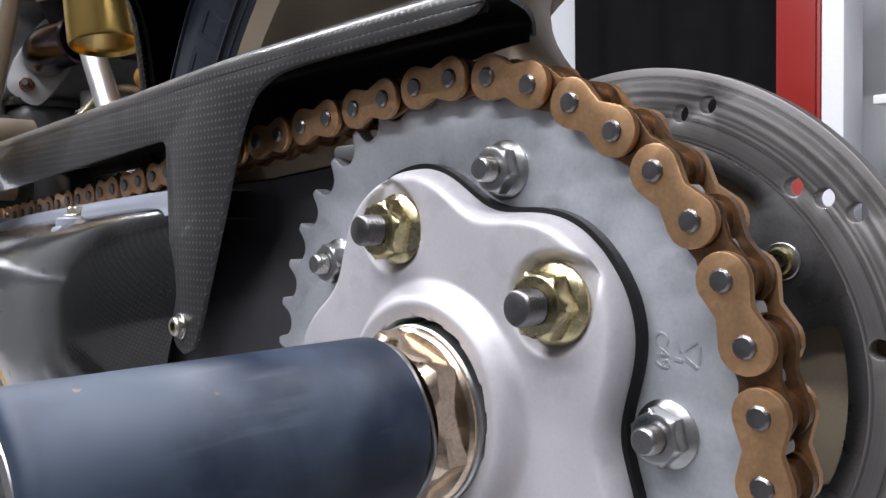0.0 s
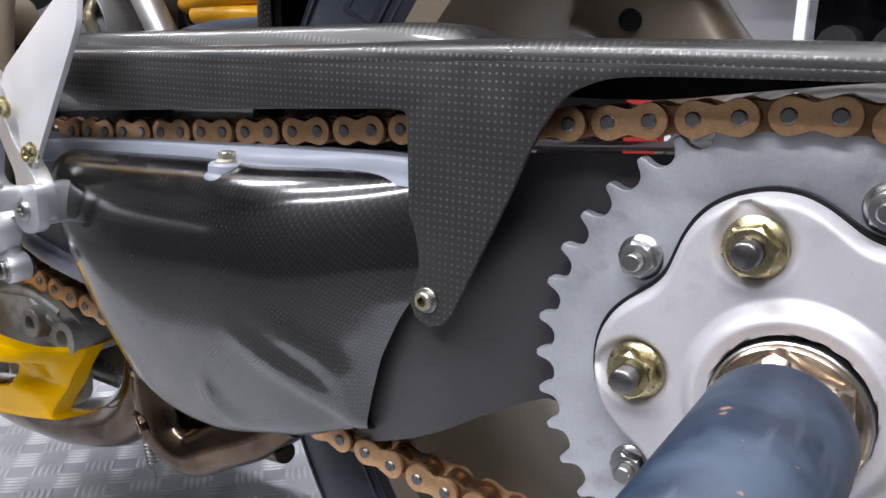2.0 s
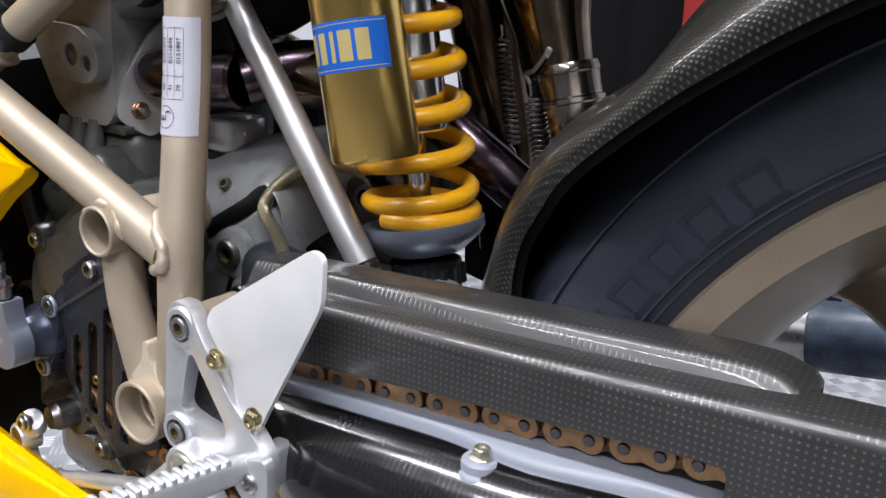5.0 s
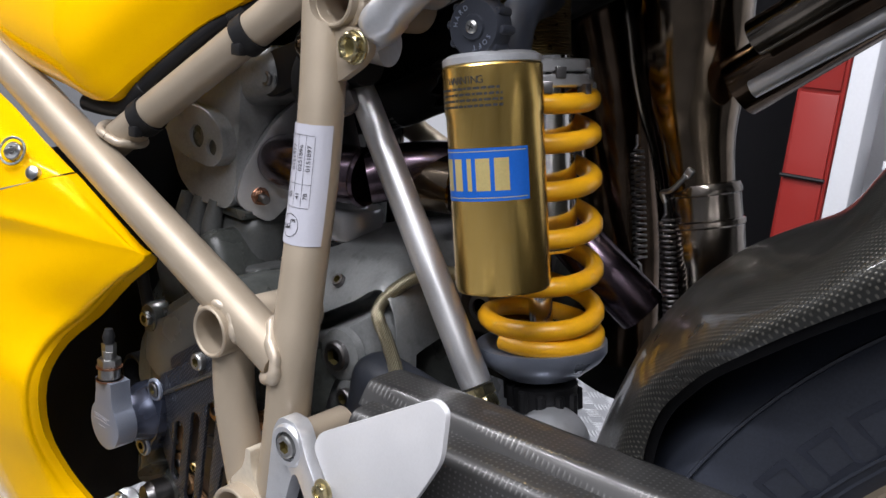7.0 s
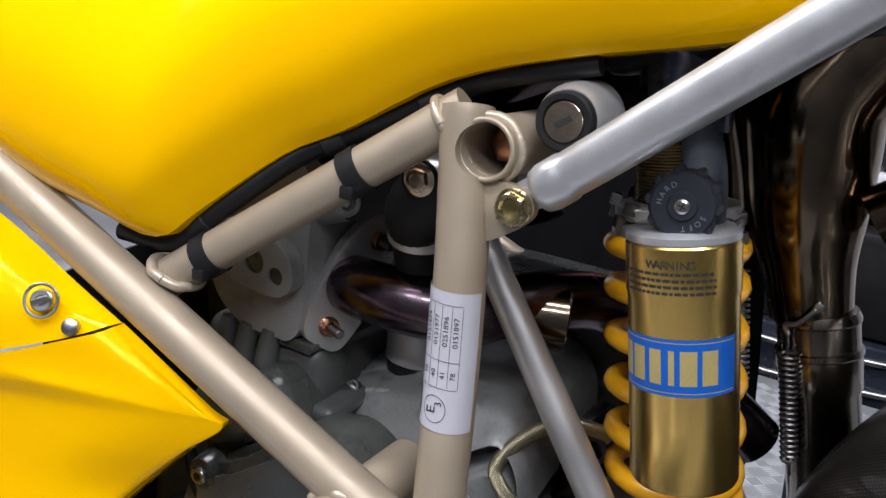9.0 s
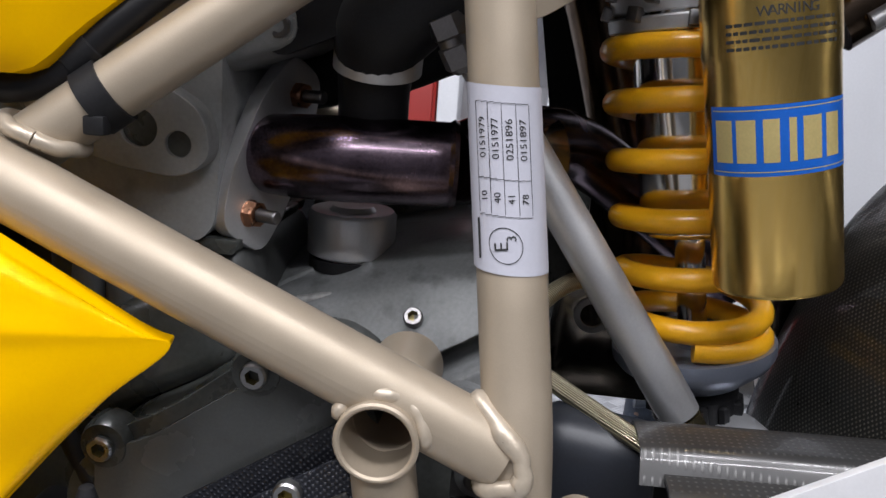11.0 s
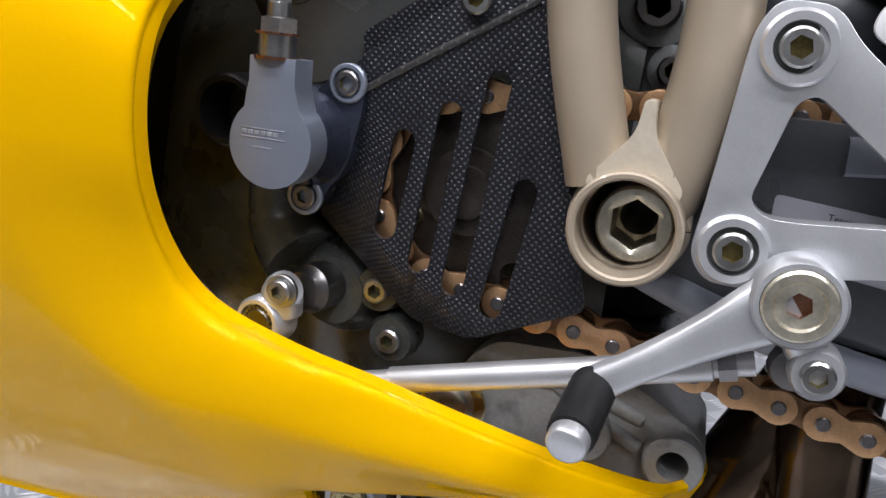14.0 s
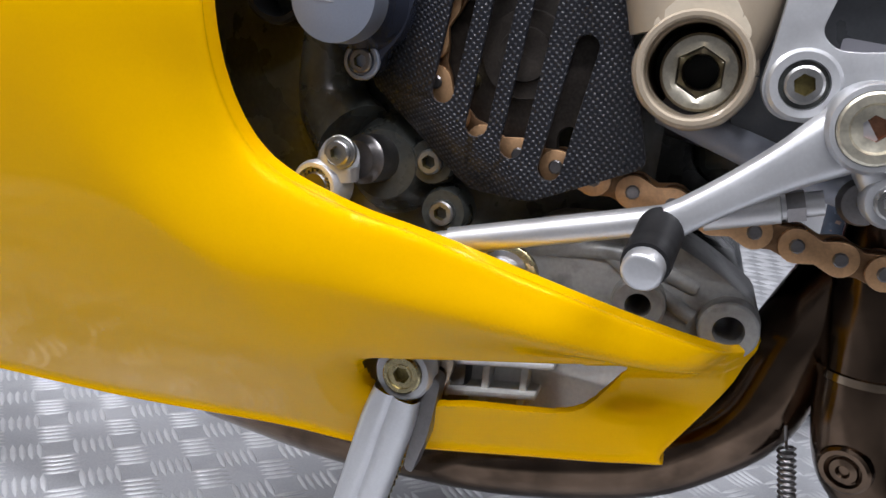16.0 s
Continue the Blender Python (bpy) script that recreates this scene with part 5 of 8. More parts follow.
def footrest():
    b = thing("footrest_bracket", (-0.42, -0.03, 0.39), "satin alloy triangular footrest bracket", "bracket")
    outer = rounded([(-0.4615, 0.470), (-0.4560, 0.4795), (-0.4390, 0.4790), (-0.4310, 0.468), (-0.398, 0.442), (-0.374, 0.432), (-0.362, 0.424), (-0.362, 0.404), (-0.380, 0.4015), (-0.41, 0.4005), (-0.437, 0.3930), (-0.447, 0.3870), (-0.463, 0.3875), (-0.4690, 0.396), (-0.4670, 0.410)], 0.007, 4)
    window = rounded([(-0.4535, 0.4165), (-0.4450, 0.4490), (-0.4395, 0.4520), (-0.4040, 0.4245), (-0.4040, 0.4165), (-0.440, 0.4115), (-0.4480, 0.4115)], 0.004, 4)
    part("bracket_body", plate(outer, -0.0270, -0.0175, [window], 0.0016, 3, bent), ALLOY, b, "satin cast alloy", 50)
    for x, z in ((-0.4475, 0.4655), (-0.4555, 0.3995)):
        boss = part("bolt_boss", lathe((x, -0.0255, z), (0, -1, 0), [(0, 0.0120), (0.0030, 0.0120), (0.0042, 0.0108), (0.0042, 0.0082), (-0.0015, 0.0080)], 32), ALLOY, b)
        # A dark disc in the recess paints the shade round the bolt head.
        part("gap", lathe((x, -0.0272, z), (0, -1, 0), [(0, 0.0079), (0.0004, 0.0079)], 28), CASE_DARK, boss, "dark disc painting the shade round the bolt")
        socket_bolt(boss, (x, -0.0276, z), 0.0064, 0.0034, material=STEEL, washer=False)
    part("spacer_tube", lathe((-0.4475, -0.018, 0.4655), (0, 1, 0), [(0, 0.010), (0.03, 0.010)], 24), FRAME, b)
    heel = part("heel_plate", plate(rounded([(-0.4290, 0.4720), (-0.4265, 0.4805), (-0.3500, 0.5290), (-0.3405, 0.5275), (-0.3375, 0.5060), (-0.3440, 0.4920), (-0.3770, 0.4260), (-0.3860, 0.4255), (-0.4000, 0.4540), (-0.4170, 0.4640)], 0.005, 4), -0.0345, -0.0312, bev=0.0007, warp=lambda x, z: -0.20 * (x + 0.39) + 0.20 * (z - 0.475)), PLATE_GREY, b, "flat light grey heel guard")
    for x, y, z in ((-0.4080, -0.0388, 0.4610), (-0.3765, -0.0445, 0.4395)):
        hex_nut(heel, (x, y, z), 0.0049, 0.0042, 0.0, material=BRASS, flange=0.0062, name="heel_bolt")
    ear = rounded([(-0.3785, 0.4030), (-0.3805, 0.4110), (-0.3785, 0.4195), (-0.3700, 0.4245), (-0.3600, 0.4265), (-0.3575, 0.4220), (-0.3580, 0.4035), (-0.3640, 0.4000), (-0.3720, 0.3995)], 0.005, 4)
    cl = part("clevis", plate(ear, -0.0560, -0.0500, bev=0.0016, seg=3), ALLOY, b, "rounded clevis ear", 50)
    part("clevis_block", box((-0.3700, -0.041, 0.4135), (0.011, 0.026, 0.022), 0.003, (0, -4, 4), seg=3), ALLOY, cl)
    part("clevis_pin", lathe((-0.3695, -0.0555, 0.4115), (0, -1, 0), [(0, 0.0052), (0.0016, 0.0052), (0.0026, 0.0044), (0.0030, 0.003), (0.0012, 0.0025)], 20), STEEL, cl)
    # foot peg: a tapered bar with a toothed crest and a ball end
    p0, p1 = Vector((-0.3755, -0.047, 0.4165)), Vector((-0.3875, -0.140, 0.4265))
    d, sd, up = axes(p1 - p0)
    rows = []
    for t, w, h in ((-0.02, 0.0035, 0.0040), (0.06, 0.0052, 0.0060), (0.16, 0.0060, 0.0066), (0.28, 0.0062, 0.0076), (0.6, 0.0060, 0.0074), (0.90, 0.0054, 0.0066), (1.0, 0.0048, 0.0060)):
        c = p0.lerp(p1, t)
        rows.append([c + sd * (w * math.copysign(abs(math.cos(a)) ** 0.6, math.cos(a))) + up * (h * math.copysign(abs(math.sin(a)) ** 0.6, math.sin(a))) for a in (2 * math.pi * k / 20 for k in range(20))])
    bar = grid_bm(rows, close_v=True)
    peg = part("foot_peg", bar, ALLOY, b, "satin alloy foot peg bar", 50)
    for k in range(12):
        c = p0.lerp(p1, 0.20 + 0.062 * k) + up * 0.0072
        tooth = box((0, 0, 0), (0.0108, 0.0034, 0.0036), 0.0011)
        bmesh.ops.transform(tooth, matrix=Matrix(((sd.x, d.x, up.x, c.x), (sd.y, d.y, up.y, c.y), (sd.z, d.z, up.z, c.z), (0, 0, 0, 1))), verts=tooth.verts)
        part("grip_tooth", tooth, ALLOY, peg)
    part("peg_ball", lathe(p1 - d * 0.004, d, [(0, 0.0045), (0.001, 0.0062), (0.004, 0.0080), (0.0075, 0.0085), (0.011, 0.0078), (0.014, 0.0058), (0.0158, 0.003), (0.0162, 0.001)], 28), ALLOY, peg, "polished ball end", 60)
    part("peg_fork", tube([(-0.3690, -0.0465, 0.4120), (-0.3745, -0.0490, 0.4160), (-0.3775, -0.058, 0.4180)], [0.0062, 0.0068, 0.0062], 16), ALLOY, peg, "", 60)
    return b


footrest()


def gear_lever():
    g = thing("gear_lever", (-0.45, -0.04, 0.37), "satin alloy gear lever with a black rubber toe piece", "gear lever")
    hub = (-0.434, -0.030, 0.389)
    part("hub", lathe(hub, (0, -1, 0), [(0, 0.0146), (0.0125, 0.0146), (0.0145, 0.0134), (0.0145, 0.0117), (0.006, 0.0115)], 36), ALLOY, g)
    recess_bolt(g, (-0.434, -0.0440, 0.389), (0, -1, 0), [(-0.0025, 0.0115), (0.0010, 0.0115), (0.0018, 0.0106), (0.0018, 0.0080), (0.0006, 0.0072), (0.0002, 0.0056), (0.0000, 0.0042, "hex"), (-0.0085, 0.0036, "hex")], 0.0046, PALE_ZINC, "pivot_bolt", "broad pale plated pivot bolt").data.materials[1] = COPPER
    a, e = Vector((-0.440, -0.036, 0.385)), Vector((-0.4925, -0.037, 0.3465))
    part("arm", surf([[(p.x + s * 0.0 + n * 0.59 * w, p.y + y, p.z - n * 0.8 * w) for n, y in ((-1, 0.0), (-0.75, -0.0048), (0.0, -0.0058), (0.75, -0.0048), (1, 0.0), (0.75, 0.0045), (0, 0.005), (-0.75, 0.0045), (-1, 0.0))] for s, (p, w) in enumerate((a.lerp(e, t), w) for t, w in ((-0.1, 0.0125), (0.1, 0.0108), (0.3, 0.0084), (0.55, 0.0068), (0.8, 0.0062), (1.0, 0.0066), (1.08, 0.004)))], 4, 3), ALLOY, g, "", 60)
    part("tail_arm", tube([(-0.433, -0.033, 0.384), (-0.4285, -0.033, 0.374), (-0.4245, -0.033, 0.3675)], [0.0085, 0.0070, 0.0060], 18), ALLOY, g)
    part("tail_eye", lathe((-0.4240, -0.028, 0.3668), (0, -1, 0), [(0, 0.0088), (0.0105, 0.0088), (0.0120, 0.0078), (0.0120, 0.0060)], 28), ALLOY, g)
    socket_bolt(g, (-0.4240, -0.0395, 0.3668), 0.0054, 0.0036, washer=False)
    t0, t1 = Vector((-0.4915, -0.034, 0.3470)), Vector((-0.4950, -0.0690, 0.3365))
    rub = [(0, 0.0055), (0.002, 0.0078)]
    for k in range(6):
        rub += [(0.004 + 0.0032 * k, 0.0083), (0.0052 + 0.0032 * k, 0.0080)]
    rub += [(0.026, 0.0084), (0.0305, 0.0080), (0.031, 0.0068)]
    part("toe_rubber", lathe(t0, t1 - t0, rub, 22), RUBBER, g, "ribbed black rubber")
    part("toe_cap", lathe(t0 + (t1 - t0).normalized() * 0.027, t1 - t0, [(0, 0.0066), (0.005, 0.0070), (0.0085, 0.0068), (0.0094, 0.0062), (0.0098, 0.0050), (0.0099, 0.001)], 22), ALLOY, g, "polished end cap")
    l0, l1 = Vector((-0.590, -0.0225, 0.3190)), Vector((-0.441, -0.0235, 0.3615))
    rod = part("link_rod", tube([l0, l1], 0.0044, 16, smooth=False), ALLOY_TUBE, g, "brushed alloy link rod")
    dd = (l1 - l0).normalized()
    part("rod_neck", lathe(l0 + dd * 0.020, dd, [(0, 0.0045), (0.0004, 0.0054), (0.090, 0.0054), (0.0908, 0.0045)], 18), ALLOY_TUBE, rod)
    part("rod_nut", lathe(l1 - dd * 0.012, dd, [(0, 0.0058, "hex"), (0.006, 0.0058, "hex")], 24), STEEL_DARK, rod)
    part("rod_sleeve", lathe(l1 - dd * 0.04, dd, [(0, 0.0044), (0.0005, 0.0056), (0.026, 0.0056), (0.0265, 0.0044)], 18), ALLOY_TUBE, rod)
    part("ball_joint", lathe((-0.430, -0.026, 0.3640), (0, -1, 0), [(-0.006, 0.003), (-0.005, 0.007), (0.0, 0.0082), (0.005, 0.007), (0.006, 0.003)], 20), STEEL_DARK, rod)
    return g


gear_lever()

# ---- shock absorber ----
SB, ST = Vector((-0.3890, 0.12, 0.500)), Vector((-0.4175, 0.12, 0.668))
SD = (ST - SB).normalized()


def shock():
    s = thing("shock_absorber", SB, "shock absorber with a yellow coil spring and gold reservoir", "shock absorber")
    _, sx, sy = axes(SD)
    # closed coils at the bottom, then even turns
    heights = [(0.0, 0.013), (0.6, 0.0165), (1.0, 0.021), (1.6, 0.036), (2.0, 0.046), (3.0, 0.073), (4.0, 0.100), (5.0, 0.127), (6.0, 0.150), (6.5, 0.157)]
    pts = []
    for k in range(0, 157):
        turn = k / 24
        a = 2 * math.pi * turn - math.pi * 0.55
        pts.append(SB + SD * lerp_tab(heights, turn) + (Vector((1, 0, 0)) * math.cos(a) + Vector((0, 1, 0)) * math.sin(a)) * 0.0330)
    part("spring", tube(pts, 0.0057, 14, 1), SPRING, s, "yellow coated coil spring", 60)
    part("spring_cup", lathe(SB, SD, [(-0.014, 0.012), (-0.013, 0.024), (-0.004, 0.036), (0.001, 0.0395), (0.007, 0.0395), (0.007, 0.034), (0.004, 0.03)], 44), ANODISED, s, "grey anodised spring cup")
    knob = [(-0.034, 0.016), (-0.033, 0.021), (-0.019, 0.0215), (-0.017, 0.018), (-0.015, 0.012)]
    kb = part("lower_knob", lathe(SB, SD, knob, 30), BLACK, s, "black ribbed adjuster")
    for k in range(12):
        a = 2 * math.pi * k / 12
        p = SB - SD * 0.026 + (Vector((math.cos(a), math.sin(a), 0))) * 0.0212
        part("knob_rib", lathe(p - SD * 0.007, SD, [(0, 0.002), (0.001, 0.0032), (0.013, 0.0032), (0.014, 0.002)], 8), BLACK, kb)
    eye = SB - SD * 0.048 + Vector((0.012, -0.022, 0.0))
    part("lower_eye", lathe(eye + Vector((0, 0.016, 0)), (0.3, -1, 0), [(0, 0.012), (0, 0.021), (0.003, 0.0225), (0.026, 0.0225), (0.03, 0.020), (0.03, 0.013), (0.034, 0.012), (0.034, 0.004)], 32), ALLOY, s, "machined alloy eye")
    part("shaft", lathe(SB, SD, [(0, 0.0072), (0.07, 0.0072)], 24), CHROME, s, "chromed shaft")
    part("damper_body", lathe(SB, SD, [(0.062, 0.012), (0.063, 0.0215), (0.066, 0.023), (0.175, 0.023)], 36), CHROME, s, "bright steel damper tube")
    part("threaded_body", lathe(SB, SD, thread(0.125, 0.212, 0.0222, 0.0016), 36), THREADS, s, "threaded dull gold body")
    for a0, r in ((0.1570, 0.0335), (0.1655, 0.0320)):
        ring = part("preload_ring", lathe(SB, SD, [(a0, 0.023), (a0, r - 0.0008), (a0 + 0.0008, r), (a0 + 0.0062, r), (a0 + 0.0070, r - 0.0008), (a0 + 0.0070, 0.023)], 36), ALLOY_TUBE, s, "notched alloy preload ring")
        for k in range(8):
            an = 2 * math.pi * k / 8 + a0 * 30
            part("ring_notch", box(SB + SD * (a0 + 0.0038) + Vector((math.cos(an), math.sin(an), 0)) * r, (0.006, 0.006, 0.0065), 0.0006, (0, -10, math.degrees(an))), STEEL_DARK, ring)
    part("top_mount", lathe(SB, SD, [(0.208, 0.020), (0.209, 0.0265), (0.222, 0.0270), (0.2225, 0.020), (0.26, 0.020)], 32), DARK_ANODISED, s, "dark anodised top collar")
    # reservoir
    R0, R1 = Vector((-0.3757, 0.0515, 0.5570)), Vector((-0.3970, 0.0515, 0.6690))
    rd = (R1 - R0).normalized()
    L = (R1 - R0).length
    res = part("reservoir", lathe(R0, rd, [(0.003, 0.020), (0.0, 0.0215), (0.0006, 0.0236), (0.0025, 0.0246), (L * 0.785, 0.0246), (L * 0.80, 0.0252), (L - 0.001, 0.0252), (L, 0.0246)], 64), GOLD, s, "gold anodised reservoir cylinder", 30)
    part("reservoir_cap", lathe(R0, rd, [(L, 0.0242), (L + 0.0005, 0.0250), (L + 0.0035, 0.0250), (L + 0.0055, 0.022), (L + 0.006, 0.008)], 48), ALLOY, res, "silver cap")

    def wrap(a, h, r=0.02475):
        side = Vector((1, 0, 0)) - rd * rd.x
        side.normalize()
        front = side.cross(rd)
        if front.y > 0:
            front = -front
        out = side * math.sin(a) + front * math.cos(a)
        return R0 + rd * h + out * r, out

    def on_res(a, h, r=0.0249):
        p, out = wrap(a, h, r)
        u = rd.cross(out).normalized()
        return Matrix(((u.x, rd.x, out.x, p.x), (u.y, rd.y, out.y, p.y), (u.z, rd.z, out.z, p.z), (0, 0, 0, 1)))

    def band(a0, a1, h0, h1, r, material, name, parent, label=""):
        return part(name, grid_bm([[wrap(radians(a0 + (a1 - a0) * i / 40), h, r)[0] for i in range(41)] for h in (h0, (h0 + h1) / 2, h1)]), material, parent, label, 60)

    decal = band(-74, 74, 0.0480, 0.0738, 0.02468, BLUE_INK, "decal", res, "blue decal with gold shapes")
    for h in (0.0496, 0.0722):
        band(-71, 71, h - 0.0002, h + 0.0002, 0.02473, GOLD_INK, "decal_rule", decal)
    # plain gold blocks of the decal
    for a, w in ((-58, 9.5), (-36, 8.5), (-15, 6.5), (2, 3.0), (19, 8.5), (41, 8.5)):
        band(a - w, a + w, 0.0530, 0.0688, 0.02474, GOLD_INK, "decal_block", decal)
    for k, ch in enumerate("WARNING"):
        word(ch, 0.0052, on_res(radians(-18 + 6.6 * k), 0.1062, 0.0254), INK, res, "lettering", 0.00003)
    rnd = random.Random(5)
    for row in range(4):
        a = -50.0
        while a < 44:
            w = rnd.uniform(3, 8)
            band(a, min(a + w, 46), 0.1018 - 0.0028 * row, 0.1030 - 0.0028 * row, 0.02532, INK, "print_bar", res)
            a += w + 1.6
    part("reservoir_arm", tube([R1 + Vector((0.003, 0.006, -0.002)), R1 + Vector((0.003, 0.010, 0.014)), R1 + Vector((0.000, 0.020, 0.026)), R1 + Vector((-0.008, 0.044, 0.034)), R1 + Vector((-0.016, 0.070, 0.036))], [0.0125, 0.0110, 0.0100, 0.0100, 0.0105], 24), KNOB, s, "dark cast reservoir arm", 60)
    kc, kd = Vector((-0.3970, 0.0440, 0.6868)), Vector((0.12, -1, 0.0))
    wheel = part("adjuster_knob", lathe(kc, kd, [(-0.004, 0.0085), (0, 0.0134), (0.001, 0.0145), (0.011, 0.0145), (0.013, 0.0130), (0.0132, 0.0064), (0.0144, 0.0058), (0.0144, 0.0034)], 40), KNOB, s, "black fluted adjuster knob")
    _, ks, ku = axes(kd)
    for k in range(10):
        a = 2 * math.pi * k / 10
        part("flute", lathe(kc + (ks * math.cos(a) + ku * math.sin(a)) * 0.0141, kd, [(0.0005, 0.0015), (0.001, 0.0024), (0.0105, 0.0024), (0.0118, 0.0015)], 10), KNOB, wheel)
    screw = part("knob_screw", lathe(kc + kd.normalized() * 0.0144, kd, [(-0.001, 0.0032), (0.0006, 0.0032), (0.0014, 0.0022), (0.0014, 0.001)], 20), STEEL, wheel, "small cross-head screw")
    for turn in (20, 110):
        part("screw_slot", box(kc + kd.normalized() * 0.0158, (0.0032, 0.0004, 0.0007), rot=(0, turn, 7)), INK, screw)
    for text, start in (("HARD", 178), ("SOFT", 338)):
        for k, ch in enumerate(text):
            a = radians(start - 19 * k)
            u = Matrix.Translation(kc + kd.normalized() * 0.0134 + (ks * -math.cos(a) + ku * math.sin(a)) * 0.0096) @ Euler((radians(90), 0, radians(7))).to_matrix().to_4x4() @ Matrix.Rotation(a - math.pi / 2, 4, "Z")
            word(ch, 0.0034, u, ANODISED, wheel, "lettering", 0.0001)


shock()


def push_rod():
    r = thing("suspension_rod", (-0.401, 0.07, 0.48), "brushed alloy suspension rod with locknuts", "rod")
    a, b = Vector((-0.5195, 0.0750, 0.656)), Vector((-0.4005, 0.0720, 0.4865))
    d = (b - a)
    L = d.length
    part("rod_tube", lathe(a, d, [(-0.003, 0.0045), (-0.002, 0.0062), (0.004, 0.0074), (0.02, 0.0086), (L * 0.5, 0.0092), (L - 0.02, 0.0096), (L - 0.008, 0.0096), (L - 0.001, 0.0092), (L, 0.006)], 30), ALLOY_TUBE, r)
    part("locknut", lathe(b, d, [(0.0005, 0.0098, "hex"), (0.006, 0.0098, "hex"), (0.0065, 0.0080), (0.0080, 0.0090, "hex"), (0.014, 0.0090, "hex"), (0.0145, 0.007)], 24), BRASS, r)
    part("rod_end", tube([b + d.normalized() * 0.008, b + d.normalized() * 0.024, b + d.normalized() * 0.036], [0.005, 0.006, 0.010], 16), STEEL_DARK, r)


push_rod()


def fender():
    f = thing("rear_hugger", (-0.28, 0.1, 0.5), "matt carbon fibre hugger over the rear tyre", "fender")
    # angle round the axle, near edge y and radius, crown radius
    bands = ((95, -0.006, 0.300, 0.368), (105, -0.006, 0.300, 0.366), (115, -0.006, 0.300, 0.362), (122, -0.006, 0.3005, 0.357), (127, -0.006, 0.301, 0.351), (130, -0.006, 0.302, 0.346), (133, -0.0055, 0.303, 0.339), (136, -0.0045, 0.3045, 0.3375), (140, -0.002, 0.307, 0.344), (143.5, 0.008, 0.3095, 0.3505), (147, 0.020, 0.311, 0.3545), (150.5, 0.028, 0.312, 0.3565), (154, 0.033, 0.309, 0.357), (158, 0.036, 0.302, 0.356), (164, 0.038, 0.296, 0.3545), (172, 0.039, 0.292, 0.353), (181, 0.040, 0.289, 0.352))
    across = ((0.0, 0.0), (-0.010, 0.14), (0.03, 0.28), (0.15, 0.44), (0.32, 0.60), (0.60, 0.82), (1.0, 1.0), (1.45, 0.95), (1.72, 0.70), (1.78, 0.25))

    def band_row(a, ye, re, top, sink=0.0):
        c, n = math.cos(radians(a)), math.sin(radians(a))
        return [((re + (top - re) * g - sink) * c, ye + (0.13 - ye) * f + (sink if f < 0.1 else 0.0), AZ + (re + (top - re) * g - sink) * n) for f, g in across]

    part("shell", surf([band_row(*b) for b in bands], 3, 4, 0.0018), CARBON_FENDER, f, "woven carbon shell", 60)
    # A black sheet under the shell puts the inner shade into its colour.
    part("lining", surf([band_row(*b, 0.004) for b in bands], 3, 3), SHADOW_BLACK, f, "black sheet painting the shade inside", 60)


fender()


def coil(a, b, r, w, turns):
    a, b = Vector(a), Vector(b)
    d, s, u = axes(b - a)
    L = (b - a).length
    pts = [a - d * 0.010, a - d * 0.003]
    n = turns * 8
    pts += [a + d * (L * k / n) + (s * math.cos(2 * math.pi * k / 8) + u * math.sin(2 * math.pi * k / 8)) * r for k in range(n + 1)]
    pts += [b + d * 0.003, b + d * 0.010]
    return tube(pts, w, 6, 1)


